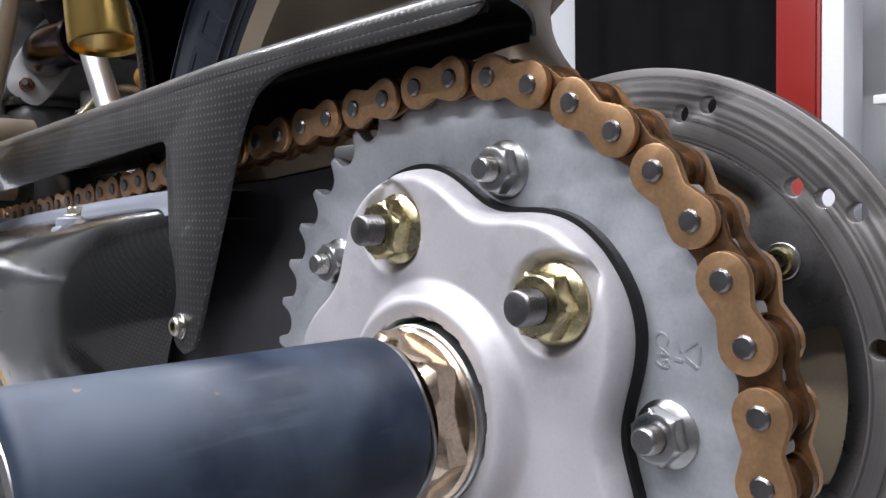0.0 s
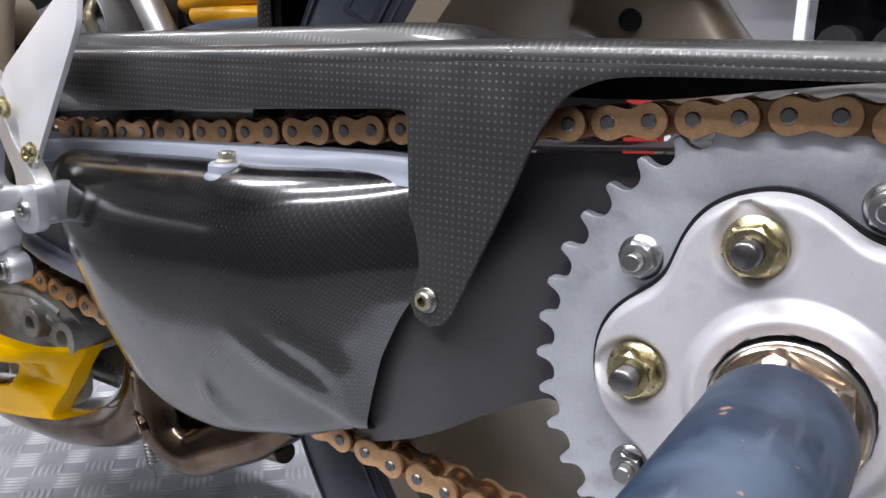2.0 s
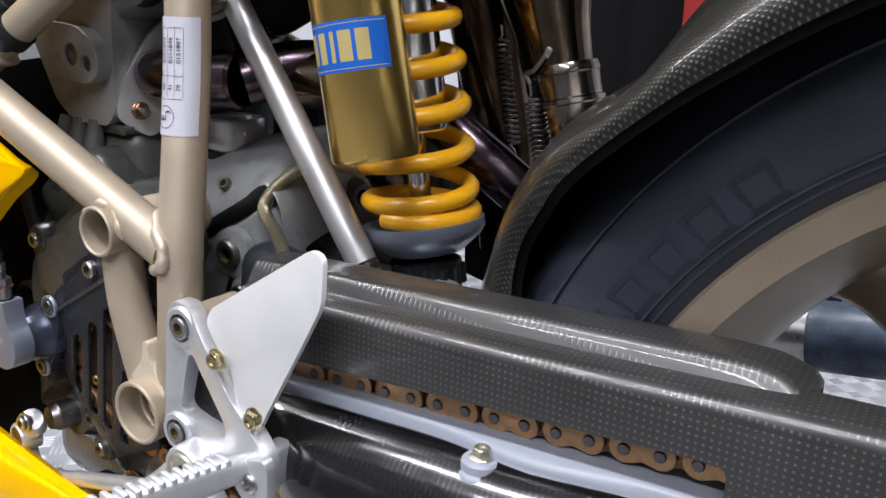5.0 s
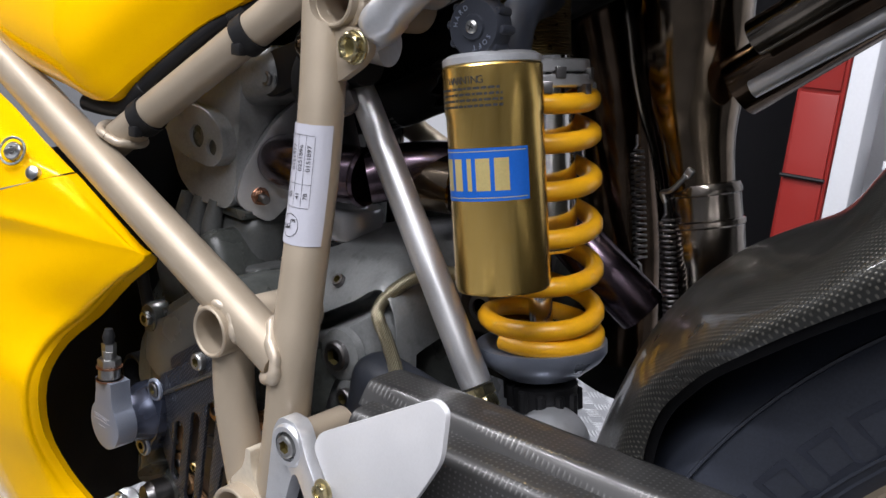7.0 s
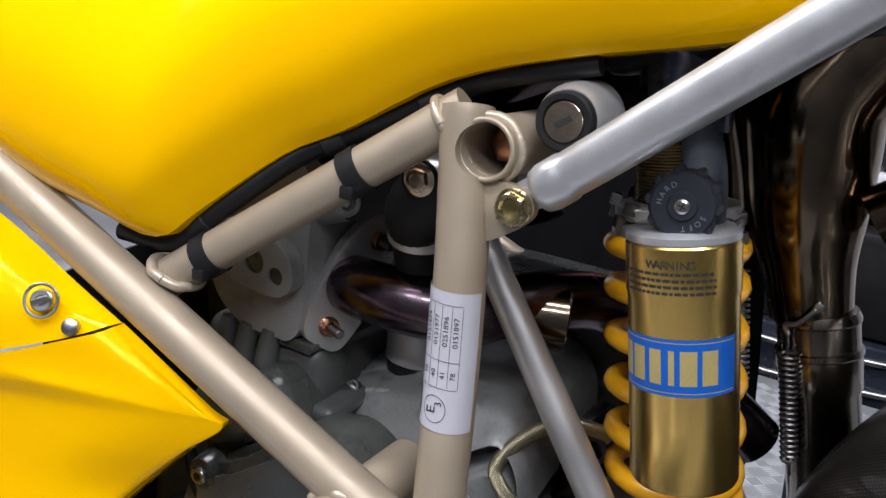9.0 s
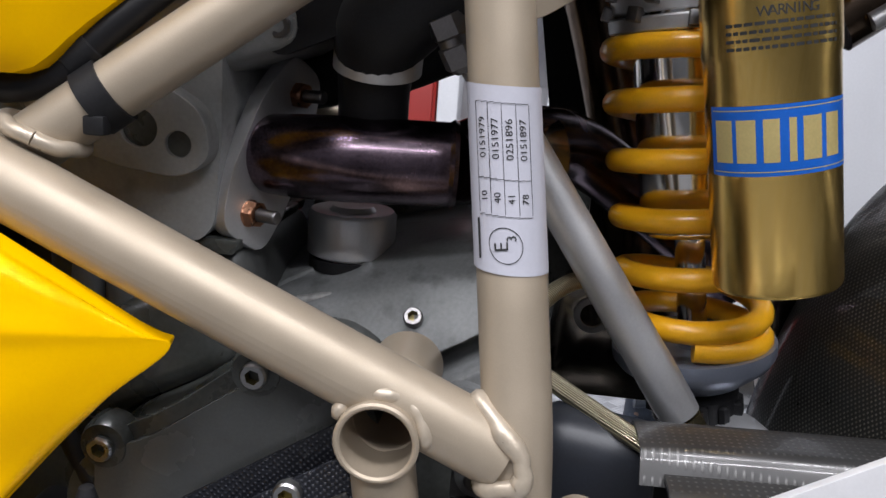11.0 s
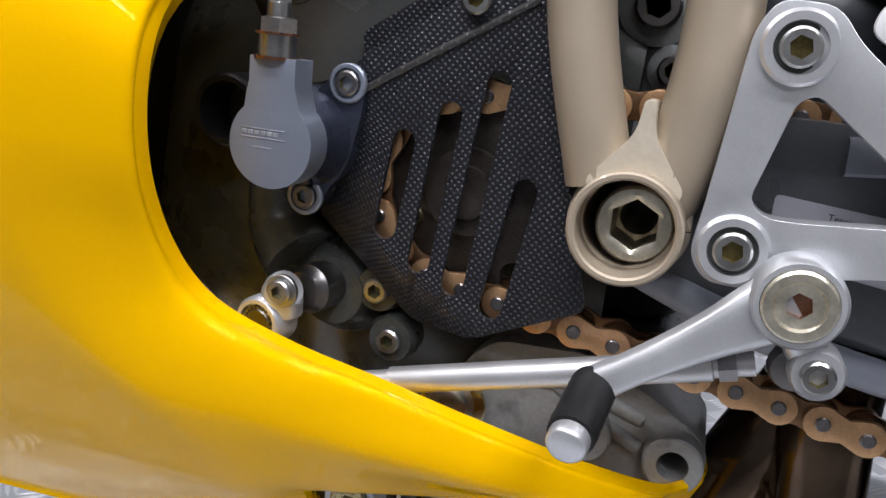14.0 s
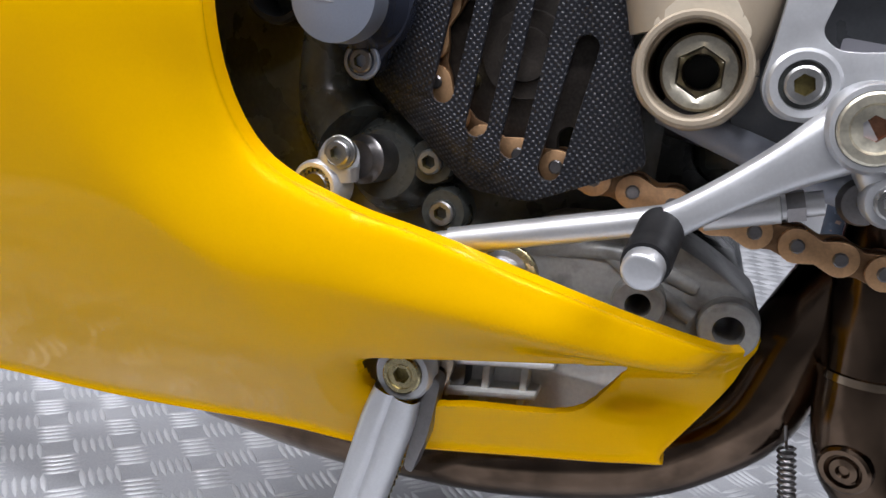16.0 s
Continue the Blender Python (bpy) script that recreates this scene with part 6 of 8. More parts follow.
def exhaust():
    e = thing("exhaust_riser", (-0.33, 0.19, 0.5), "browned steel exhaust riser with hooked springs", "exhaust")
    up = [(-0.275, 0.225, 0.835), (-0.335, 0.220, 0.790), (-0.370, 0.215, 0.735), (-0.368, 0.215, 0.690), (-0.362, 0.215, 0.655), (-0.3555, 0.215, 0.628), (-0.348, 0.215, 0.600)]
    part("upper_pipe", tube(up, [0.043, 0.043, 0.041, 0.0375, 0.0325, 0.0265, 0.0237], 36, 6), PIPE, e, "wide browned pipe", 60)
    d = Vector((0.0125, 0.0, -0.049))
    base = Vector((-0.344, 0.215, 0.600))
    part("slip_joint", lathe(base, d, [(-0.004, 0.0232), (0.0, 0.0246), (0.002, 0.0246), (0.003, 0.0236), (0.018, 0.0236), (0.019, 0.0252), (0.022, 0.0252), (0.023, 0.0243), (0.044, 0.0238), (0.046, 0.0226), (0.2, 0.022)], 36), SLIP, e, "polished slip joint")
    part("spring", coil((-0.3540, 0.1905, 0.582), (-0.3390, 0.1905, 0.515), 0.0046, 0.0011, 20), STEEL_DARK, e)
    part("hook", tube([(-0.3560, 0.1905, 0.592), (-0.3585, 0.189, 0.598), (-0.352, 0.1870, 0.601), (-0.3445, 0.188, 0.611)], 0.0016, 8), STEEL, e, "bent wire hook")
    part("hook_lug", box((-0.3435, 0.1895, 0.6125), (0.005, 0.004, 0.007), 0.001, (0, 25, 0)), STEEL, e)
    part("rear_pipe", tube([(-0.455, 0.245, 0.72), (-0.435, 0.25, 0.66), (-0.420, 0.25, 0.60), (-0.405, 0.25, 0.54), (-0.395, 0.25, 0.46)], [0.03, 0.029, 0.026, 0.024, 0.024], 28), PIPE_LOW, e, "second browned pipe behind")
    part("spring", coil((-0.392, 0.215, 0.618), (-0.378, 0.215, 0.545), 0.0042, 0.0009, 20), STEEL_DARK, e)
    m = thing("silencer", (-0.2, 0.3, 0.75), "dark polished silencer tube running under the seat", "exhaust")
    part("silencer_tube", tube([(-0.312, 0.1745, 0.6940), (-0.10, 0.150, 0.841)], 0.0105, 24, smooth=False), SLIP, m)
    part("lower_tube", tube([(-0.326, 0.200, 0.6665), (-0.285, 0.200, 0.6985), (-0.10, 0.200, 0.842)], 0.0185, 30, smooth=False), PIPE_LOW, m, "dark glossy tube below")
    part("lower_rail", tube([(-0.312, 0.1830, 0.6665), (-0.10, 0.1800, 0.815)], 0.0052, 18, smooth=False), ALLOY_TUBE, m, "bright edge tube")


exhaust()
single("seat_underside", box((-0.268, 0.235, 0.866), (0.46, 0.27, 0.15), 0.012, (0, -17, 0), seg=3), BLACK, "black plastic seat underside above the shock", "seat base")



def liner():
    l = thing("undertray", (-0.42, 0.28, 0.6), "black plastic undertray behind the shock absorber", "undertray")
    part("tray_wall", surf([[(-0.515, 0.28, 0.86), (-0.470, 0.265, 0.87), (-0.415, 0.27, 0.88)], [(-0.478, 0.28, 0.66), (-0.437, 0.265, 0.66), (-0.392, 0.27, 0.665)], [(-0.455, 0.28, 0.52), (-0.415, 0.265, 0.515), (-0.372, 0.27, 0.51)], [(-0.45, 0.28, 0.42), (-0.41, 0.265, 0.42), (-0.37, 0.27, 0.42)]], 4, 4, 0.004), BLACK, l, "", 60)


liner()
single("airbox", box((-0.590, 0.175, 0.712), (0.27, 0.21, 0.06), 0.012, (0, -36, 0), seg=3), BLACK, "black plastic airbox under the tank", "airbox")


def air_duct():
    d = thing("air_duct", (-0.53, 0.2, 0.67), "black rubber air duct with a torn connecting hose", "duct")
    part("duct", tube([(-0.66, 0.215, 0.640), (-0.60, 0.205, 0.655), (-0.545, 0.200, 0.676), (-0.49, 0.200, 0.703), (-0.43, 0.205, 0.735)], [0.024, 0.026, 0.024, 0.024, 0.026], 24), BLACK, d, "", 60)
    # the hose ends in a ragged tear
    axis = spline([(-0.66, 0.165, 0.600), (-0.600, 0.162, 0.617), (-0.557, 0.160, 0.628), (-0.525, 0.160, 0.642), (-0.505, 0.160, 0.650)], 6)
    rnd = random.Random(11)
    tear = [rnd.uniform(-0.016, 0.004) for _ in range(25)]
    rows = []
    for n, c in enumerate(axis):
        way = (axis[min(n + 1, len(axis) - 1)] - axis[max(n - 1, 0)]).normalized()
        _, u, v = axes(way)
        late = max(0.0, (n - len(axis) * 0.62) / (len(axis) * 0.38))
        rows.append([c + (u * math.cos(g) + v * math.sin(g)) * (0.0150 + 0.0018 * math.sin(3 * g + n * 0.7) * late) + way * (tear[k % 24] * late) for k, g in enumerate(2 * math.pi * q / 24 for q in range(25))])
    hose = grid_bm(rows)
    bmesh.ops.remove_doubles(hose, verts=hose.verts, dist=0.00002)
    bmesh.ops.solidify(hose, geom=hose.faces[:], thickness=0.0018)
    part("torn_hose", hose, RUBBER, d, "black hose with a ragged torn end", 60)
    part("band_clamp", lathe((-0.560, 0.160, 0.627), (0.9, 0, 0.26), [(0, 0.0156), (0.0004, 0.0166), (0.008, 0.0166), (0.0084, 0.0156)], 28), STEEL_DARK, d, "dull band clamp")


air_duct()


def subframe():
    s = thing("seat_subframe", (-0.46, 0.03, 0.68), "silver-painted welded seat subframe tube", "subframe")
    a, b = Vector((-0.4565, 0.0285, 0.6819)), Vector((-0.345, 0.0150, 0.7725))
    d = b - a
    part("strut", lathe(a, d, [(-0.003, 0.006), (-0.001, 0.0106), (0.003, 0.0116), (0.013, 0.0114), (0.0145, 0.0106), (0.02, 0.0107), (0.16, 0.0107)], 30), ALLOY, s, "silver strut", 60)
    part("strut_fork", plate(rounded([(-0.475, 0.664), (-0.450, 0.676), (-0.448, 0.690), (-0.466, 0.686), (-0.478, 0.676)], 0.004, 3), 0.0315, 0.0365, bev=0.001), ALLOY, s)
    lock = thing("seat_lock", (-0.459, 0.045, 0.713), "key lock in a black rubber ring", "lock")
    part("lock_housing", lathe((-0.4555, 0.070, 0.7120), (0, -1, 0), [(0, 0.018), (0.02, 0.0172), (0.026, 0.0158), (0.028, 0.0145)], 32), ALLOY, lock)
    part("rubber_ring", lathe((-0.4550, 0.0415, 0.7120), (0, -1, 0), [(0, 0.0138), (0.005, 0.0138), (0.0062, 0.0128), (0.0062, 0.0102), (0.004, 0.0098)], 32), RUBBER, lock)
    core = part("lock_core", lathe((-0.4550, 0.0405, 0.7120), (0, -1, 0), [(0, 0.0098), (0.0042, 0.0098), (0.005, 0.009)], 28), PINK_ZINC, lock)
    part("keyhole", box((-0.4550, 0.0353, 0.7120), (0.009, 0.0006, 0.0026), rot=(0, -30, 0)), INK, core)


subframe()

# ---- engine ----
def lump(name, c, size, material, parent, bev=0.008, rot=(0, 0, 0), label=""):
    return part(name, box(c, size, min(bev, min(size) * 0.45), rot, seg=4), material, parent, label, 60)


def engine():
    e = thing("engine", (-0.58, 0.1, 0.3), "grey cast motorcycle engine with dark side covers", "engine")
    # upper cylinder and head
    head = part("cylinder_head", plate(rounded([(-0.675, 0.562), (-0.655, 0.5495), (-0.618, 0.5495), (-0.612, 0.557), (-0.609, 0.60), (-0.610, 0.650), (-0.63, 0.675), (-0.68, 0.665), (-0.70, 0.61)], 0.008, 4), 0.056, 0.18, bev=0.006, seg=4, warp=lambda x, z: 0.25 * max(0.0, x + 0.618) + 0.10 * max(0.0, z - 0.62)), HEAD_CAST, e, "smooth grey head casting", 60)
    part("port_block", plate(rounded([(-0.678, 0.5920), (-0.655, 0.5820), (-0.622, 0.5780), (-0.609, 0.5880), (-0.613, 0.6070), (-0.632, 0.6180), (-0.668, 0.6200)], 0.008, 4), 0.0465, 0.10, [circle(-0.6405, 0.5980, 0.0080, 20), circle(-0.6235, 0.5925, 0.0056, 16)], 0.003, 4), HEAD_CAST, head, "raised block with two open bores", 60)
    # Dark inserts put the shade of the two bores into their colour.
    for x, z, r in ((-0.6405, 0.5980, 0.0080), (-0.6235, 0.5925, 0.0056)):
        part("bore", lathe((x, 0.046, z), (0, 1, 0), [(0.003, r + 0.0006), (0.003, r), (0.020, r * 0.96)], 24), CASE_DARK, head, "dark insert painting the shade in the bore")
    part("gasket_step", plate(rounded([(-0.672, 0.5455), (-0.604, 0.5435), (-0.602, 0.5500), (-0.672, 0.5520)], 0.002, 3), 0.060, 0.17, bev=0.0008), CASE_DARK, e, "dark gasket line")
    lump("cylinder", (-0.648, 0.120, 0.518), (0.098, 0.115, 0.058), BARREL, e, 0.014)
    lump("cylinder_foot", (-0.618, 0.112, 0.5035), (0.070, 0.110, 0.012), BARREL, e, 0.005, (0, -8, 0))
    for x in (-0.668, -0.652, -0.634):
        part("water_column", tube([(x, 0.060, 0.552), (x - 0.001, 0.056, 0.53), (x, 0.058, 0.50)], [0.006, 0.0075, 0.0085], 14), BARREL, e, "", 60)
    socket_bolt(e, (-0.597, 0.094, 0.5095), 0.0048, 0.006, (0, -1, 0.2), material=STEEL)
    lump("head_neck", (-0.612, 0.105, 0.640), (0.07, 0.09, 0.035), CASE, e, 0.014, (0, -20, 0))
    # exhaust flange and header
    fl = part("exhaust_flange", plate(rounded([(-0.018, -0.044), (0.012, -0.044), (0.020, -0.020), (0.020, 0.020), (0.012, 0.046), (-0.012, 0.046), (-0.020, 0.018), (-0.022, -0.020)], 0.009, 4), -0.004, 0.004, [circle(0, 0, 0.0165, 24)], 0.0010), ALLOY_TUBE, e, "pressed steel exhaust flange")
    long_way = Vector((0.012, 0.030, 0.051)).normalized()
    out_way = (Vector((0.9, -0.40, 0.02)) - long_way * Vector((0.9, -0.40, 0.02)).dot(long_way)).normalized()
    wide = out_way.cross(long_way)
    mid = Vector((-0.5985, 0.088, 0.5865))
    fl.data.transform(Matrix(((wide.x, -out_way.x, long_way.x, mid.x), (wide.y, -out_way.y, long_way.y, mid.y), (wide.z, -out_way.z, long_way.z, mid.z), (0, 0, 0, 1))))
    for p in ((-0.6040, 0.073, 0.5605), (-0.5925, 0.103, 0.6120)):
        hex_nut(fl, Vector(p) + out_way * 0.002, 0.0062, 0.007, 0.017, out_way, COPPER, STEEL_DARK, 0.0070, name="flange_nut")
    hp = [(-0.606, 0.090, 0.5855), (-0.585, 0.083, 0.5865), (-0.560, 0.080, 0.5875), (-0.535, 0.082, 0.5880), (-0.512, 0.086, 0.5885)]
    part("header_pipe", tube(hp, [0.0175, 0.0188, 0.0192, 0.0190, 0.0188], 32, 5), HEADER, e, "blue and purple heat-tinted header pipe", 60)
    part("header_weld", lathe((-0.513, 0.0855, 0.5885), (1, 0.15, 0), [(-0.002, 0.0186), (0, 0.0200), (0.002, 0.0186)], 28, cap=False), HEADER, e)
    part("header_sleeve", tube([(-0.512, 0.086, 0.5885), (-0.485, 0.115, 0.597), (-0.456, 0.155, 0.592), (-0.4189, 0.172, 0.568), (-0.388, 0.176, 0.546), (-0.36, 0.19, 0.52)], [0.0175, 0.0178, 0.0175, 0.0170, 0.0170, 0.0170], 26), HEADER, e, "purple-tinted pipe passing behind the shock", 60)
    part("header_clamp", lathe((-0.489, 0.112, 0.590), (1, 0.45, -0.02), [(0, 0.0185), (0.001, 0.0198), (0.022, 0.0200), (0.023, 0.0188)], 28), PIPE, e, "brown clamp sleeve")
    # silver cap on the crankcase
    cap = part("breather_cap", lathe((-0.566, 0.128, 0.529), (0, 0, 1), [(0, 0.019), (0.003, 0.019), (0.004, 0.0225), (0.024, 0.0225), (0.026, 0.021), (0.0255, 0.012), (0.028, 0.010)], 40), ALLOY, e, "round silver cap")
    part("cap_seal", lathe((-0.566, 0.128, 0.525), (0, 0, 1), [(0, 0.0215), (0.006, 0.0215)], 32), RUBBER, cap)
    # upper crankcase, rounded and sloping
    ctrl = []
    for x, z0 in ((-0.640, 0.500), (-0.610, 0.516), (-0.575, 0.530), (-0.530, 0.543), (-0.500, 0.548), (-0.478, 0.543), (-0.464, 0.525), (-0.460, 0.490)):
        # a shelf edge climbs towards the rear, with a dark channel under it
        ze = min(z0 - 0.016, 0.499 + 0.58 * (x + 0.525))
        ctrl.append([(x, 0.19, z0 + 0.004), (x, 0.13, z0 + 0.002), (x, 0.095, ze + 0.75 * (z0 - ze)), (x, 0.077, ze + 0.3 * (z0 - ze)), (x, 0.069, ze), (x, 0.0705, ze - 0.0015), (x, 0.085, ze - 0.003), (x, 0.087, ze - 0.010), (x, 0.072, ze - 0.015), (x, 0.066, ze - 0.018), (x, 0.064, ze - 0.026), (x, 0.060, min(0.44, ze - 0.03)), (x, 0.055, 0.405)])
    part("upper_crankcase", surf(ctrl, 4, 4), CASE, e, "grey cast upper crankcase", 60)
    part("case_rib", tube([(-0.612, 0.108, 0.505), (-0.596, 0.112, 0.517), (-0.576, 0.116, 0.5265), (-0.552, 0.118, 0.5335), (-0.528, 0.118, 0.5385), (-0.503, 0.116, 0.540)], 0.0022, 10), CASE, e, "raised casting line")
    socket_bolt(e, (-0.5935, 0.097, 0.5115), 0.0050, 0.0055, (0, -0.8, 0.6), material=STEEL_DARK, washer=False)
    socket_bolt(e, (-0.5250, 0.080, 0.5160), 0.0046, 0.0050, (0, -0.8, 0.6), material=STEEL_DARK, washer=False)
    part("case_rib", tube([(-0.585, 0.098, 0.513), (-0.56, 0.0985, 0.519), (-0.535, 0.0985, 0.525), (-0.508, 0.098, 0.530), (-0.485, 0.095, 0.532)], 0.0026, 10), CASE_LIGHT, e)
    for x, z, r in ((-0.498, 0.479, 0.0115), (-0.488, 0.4535, 0.0075)):
        pb = part("plug_boss", lathe((x, 0.062, z), (0, -1, 0), [(0, r * 1.5), (0.006, r * 1.45), (0.007, r * 1.1)], 24), CASE, e)
        socket_bolt(pb, (x, 0.0555, z), r * 0.85, 0.005, material=STEEL_DARK, washer=False)
    for pts, r in ((((-0.600, 0.072, 0.506), (-0.578, 0.068, 0.500), (-0.548, 0.066, 0.492)), 0.0030),):
        part("case_web", tube(pts, r, 12), CASE, e, "raised casting web", 60)
    # upper left dark zone below the head
    lump("timing_case", (-0.640, 0.062, 0.500), (0.085, 0.05, 0.045), CASE_DARK, e, 0.012, (0, -28, 0))
    # side cover
    out = rounded([(-0.660, 0.452), (-0.640, 0.4760), (-0.610, 0.4930), (-0.584, 0.5130), (-0.552, 0.5230), (-0.533, 0.5110), (-0.523, 0.48), (-0.52, 0.43), (-0.54, 0.40), (-0.60, 0.40), (-0.655, 0.42)], 0.010, 4)
    cov = part("side_cover", plate(out, 0.0125, 0.06, bev=0.006, seg=4, warp=lambda x, z: 0.004 * math.sin(60 * x) * math.sin(50 * z)), CASE_DARK, e, "dark painted side cover", 60)
    part("cover_face", plate(rounded([(-0.644, 0.440), (-0.643, 0.4690), (-0.620, 0.4790), (-0.584, 0.5040), (-0.558, 0.5150), (-0.543, 0.5080), (-0.538, 0.4900), (-0.600, 0.4440), (-0.628, 0.432)], 0.004, 4), 0.0085, 0.02, bev=0.004, seg=3), COVER_GREY, e, "smooth raised face", 60)
    for x, z in ((-0.576, 0.512), (-0.639, 0.473), (-0.5915, 0.3500), (-0.5838, 0.3290)):
        bb = part("bolt_boss", lathe((x, 0.02, z), (0, -1, 0), [(0, 0.0115), (0.008, 0.0110), (0.0120, 0.0095), (0.0120, 0.005)], 24), CASE_DARK, e)
        socket_bolt(bb, (x, 0.0085, z), 0.0054, 0.0045, washer=False)
    # lower dark crankcase
    rows = []
    for z, y0 in ((0.475, 0.040), (0.45, 0.026), (0.42, 0.022), (0.39, 0.020), (0.36, 0.020), (0.33, 0.024), (0.30, 0.034), (0.27, 0.05), (0.24, 0.09)):
        rows.append([(-0.79, y0 + 0.07, z), (-0.74, y0 + 0.045, z), (-0.71, y0 + 0.028, z), (-0.68, y0 + 0.018, z), (-0.655, y0 + 0.014, z), (-0.635, y0 + 0.013, z), (-0.61, y0, z), (-0.58, y0 + 0.004, z), (-0.54, y0 + 0.016, z), (-0.50, y0 + 0.024, z)])
    part("lower_crankcase", surf(rows, 4, 3), CASE_DARK, e, "dark painted lower crankcase", 60)
    part("round_port", lathe((-0.6755, 0.024, 0.4150), (0, -1, 0), [(-0.06, 0.0175), (0, 0.0165), (0.005, 0.0165), (0.0065, 0.0152), (0.0065, 0.0130), (-0.03, 0.0125)], 32), BLACK, e, "black round port")
    part("casting_column", tube([(-0.650, 0.032, 0.46), (-0.648, 0.026, 0.41), (-0.645, 0.022, 0.37), (-0.63, 0.014, 0.355)], [0.012, 0.014, 0.016, 0.018], 18), CASE_DARK, e, "", 60)
    boss = part("shift_boss", lathe((-0.613, 0.03, 0.3455), (0.0, -1, 0), [(0, 0.026), (0.010, 0.0215), (0.020, 0.0165), (0.0225, 0.0150), (0.0225, 0.012)], 32), CASE_DARK, e, "worn dark shift shaft boss")
    part("shift_shaft", lathe((-0.6175, 0.0, 0.3480), (-0.15, -1, 0.03), [(-0.01, 0.0105), (0.004, 0.0105), (0.005, 0.0095), (0.009, 0.0080)], 28), STEEL_DARK, boss)
    # slatted carbon cover over the front sprocket
    cc = [(-0.6030, 0.4460), (-0.5385, 0.4880), (-0.5340, 0.4800), (-0.5020, 0.3620), (-0.5445, 0.3420), (-0.5720, 0.3420), (-0.6220, 0.3800), (-0.6190, 0.3880)]
    sl = [slot(-0.5860, 0.3805, -0.5812, 0.4160, 0.0046), slot(-0.5705, 0.3690, -0.5635, 0.4290, 0.0046), slot(-0.5555, 0.3625, -0.5460, 0.4425, 0.0046), slot(-0.5390, 0.3560, -0.5310, 0.4040, 0.0046)]
    cv = part("sprocket_cover", plate(rounded(cc, 0.004, 3), -0.0055, -0.0033, sl, 0.0004, warp=lambda x, z: 0.7 * max(0.0, math.hypot(x - FX, z - FZ) - 0.0480) if x < FX and z < FZ + 0.01 else 0.0), CARBON_MATT, e, "slatted matt carbon sprocket cover")
    part("cover_rim", plate(rounded([(-0.6035, 0.4425), (-0.5390, 0.4850), (-0.5360, 0.4975), (-0.5400, 0.4985), (-0.6060, 0.4555)], 0.003, 3), 0.0035, 0.0055), CARBON_MATT, cv, "stepped carbon rim")
    part("fold_ridge", tube([(-0.6105, -0.0050, 0.4270), (-0.5740, -0.0056, 0.4495), (-0.5345, -0.0056, 0.4735)], 0.0016, 10), CARBON, cv, "raised fold in the carbon")
    socket_bolt(cv, (-0.5575, -0.0056, 0.4715), 0.0056, 0.0045, washer=False)
    # clutch slave cylinder
    c0 = Vector((-0.6235, -0.0340, 0.4115))
    sc = part("clutch_cylinder", lathe(c0 + Vector((0, 0.006, 0)), (0.02, 1, 0), [(0.0, 0.0156), (0.010, 0.0162), (0.018, 0.0186), (0.0225, 0.0212), (0.034, 0.0214)], 48), DARK_ANODISED, e, "machined grey anodised clutch cylinder")
    key = [(c0.x + 0.0170 * math.cos(radians(g)), c0.z + 0.0170 * math.sin(radians(g))) for g in range(132, 409, 6)]
    key += [(c0.x + 0.0098, c0.z + 0.0185), (c0.x + 0.0088, c0.z + 0.0225), (c0.x + 0.0085, c0.z + 0.0315), (c0.x - 0.0100, c0.z + 0.0315), (c0.x - 0.0100, c0.z + 0.0225), (c0.x - 0.0108, c0.z + 0.0185)]
    part("cylinder_face", plate(key, -0.0345, -0.0205, bev=0.0022, seg=3), ANODISED, sc, "keyhole-shaped machined face", 50)
    part("cylinder_flange", plate(rounded([(-0.6180, 0.4330), (-0.6060, 0.4420), (-0.5985, 0.4390), (-0.5985, 0.4280), (-0.6010, 0.4140), (-0.6045, 0.4010), (-0.6115, 0.3920), (-0.6150, 0.3845), (-0.6205, 0.3805), (-0.6280, 0.3840), (-0.63, 0.41)], 0.005, 4), -0.0075, 0.004, bev=0.0015, seg=3), DARK_ANODISED, sc)
    for x, z in ((-0.6055, 0.4355), (-0.6205, 0.3885)):
        part("bolt_seat", lathe((x, -0.0070, z), (0, -1, 0), [(0, 0.0078), (0.0016, 0.0078), (0.0022, 0.0072), (0.0022, 0.0060), (0.0008, 0.0058)], 28), ANODISED, sc, "bright turned edge of the bolt seat")
        socket_bolt(sc, (x, -0.0072, z), 0.0050, 0.0030, material=STEEL_DARK, washer=False)
    ban = Vector((-0.6255, -0.0290, 0.4425))
    part("banjo_bolt", lathe(ban, (0, 0, 1), [(0, 0.0082), (0.0008, 0.0082), (0.0008, 0.0070), (0.0085, 0.0070), (0.0085, 0.0080), (0.0093, 0.0080), (0.0093, 0.0074, "hex"), (0.0145, 0.0074, "hex"), (0.0150, 0.0045), (0.020, 0.0045), (0.0202, 0.0046, "hex"), (0.0252, 0.0046, "hex"), (0.0254, 0.003), (0.027, 0.0035), (0.031, 0.0032), (0.0325, 0.002)], 30), STEEL, sc, "banjo bolt with bleed nipple", 25)
    part("nipple_cap", lathe(ban + Vector((0, 0, 0.0255)), (0, 0, 1), [(0, 0.0034), (0.004, 0.0042), (0.007, 0.0034), (0.0095, 0.0026), (0.0100, 0.001)], 16), RUBBER, sc, "black rubber nipple cap")
    part("copper_washer", lathe(ban, (0, 0, 1), [(-0.0004, 0.0086), (0.0008, 0.0086)], 24), COPPER, sc)
    part("copper_washer", lathe(ban + Vector((0, 0, 0.0085)), (0, 0, 1), [(0.0, 0.0083), (0.0010, 0.0083)], 24), COPPER, sc)
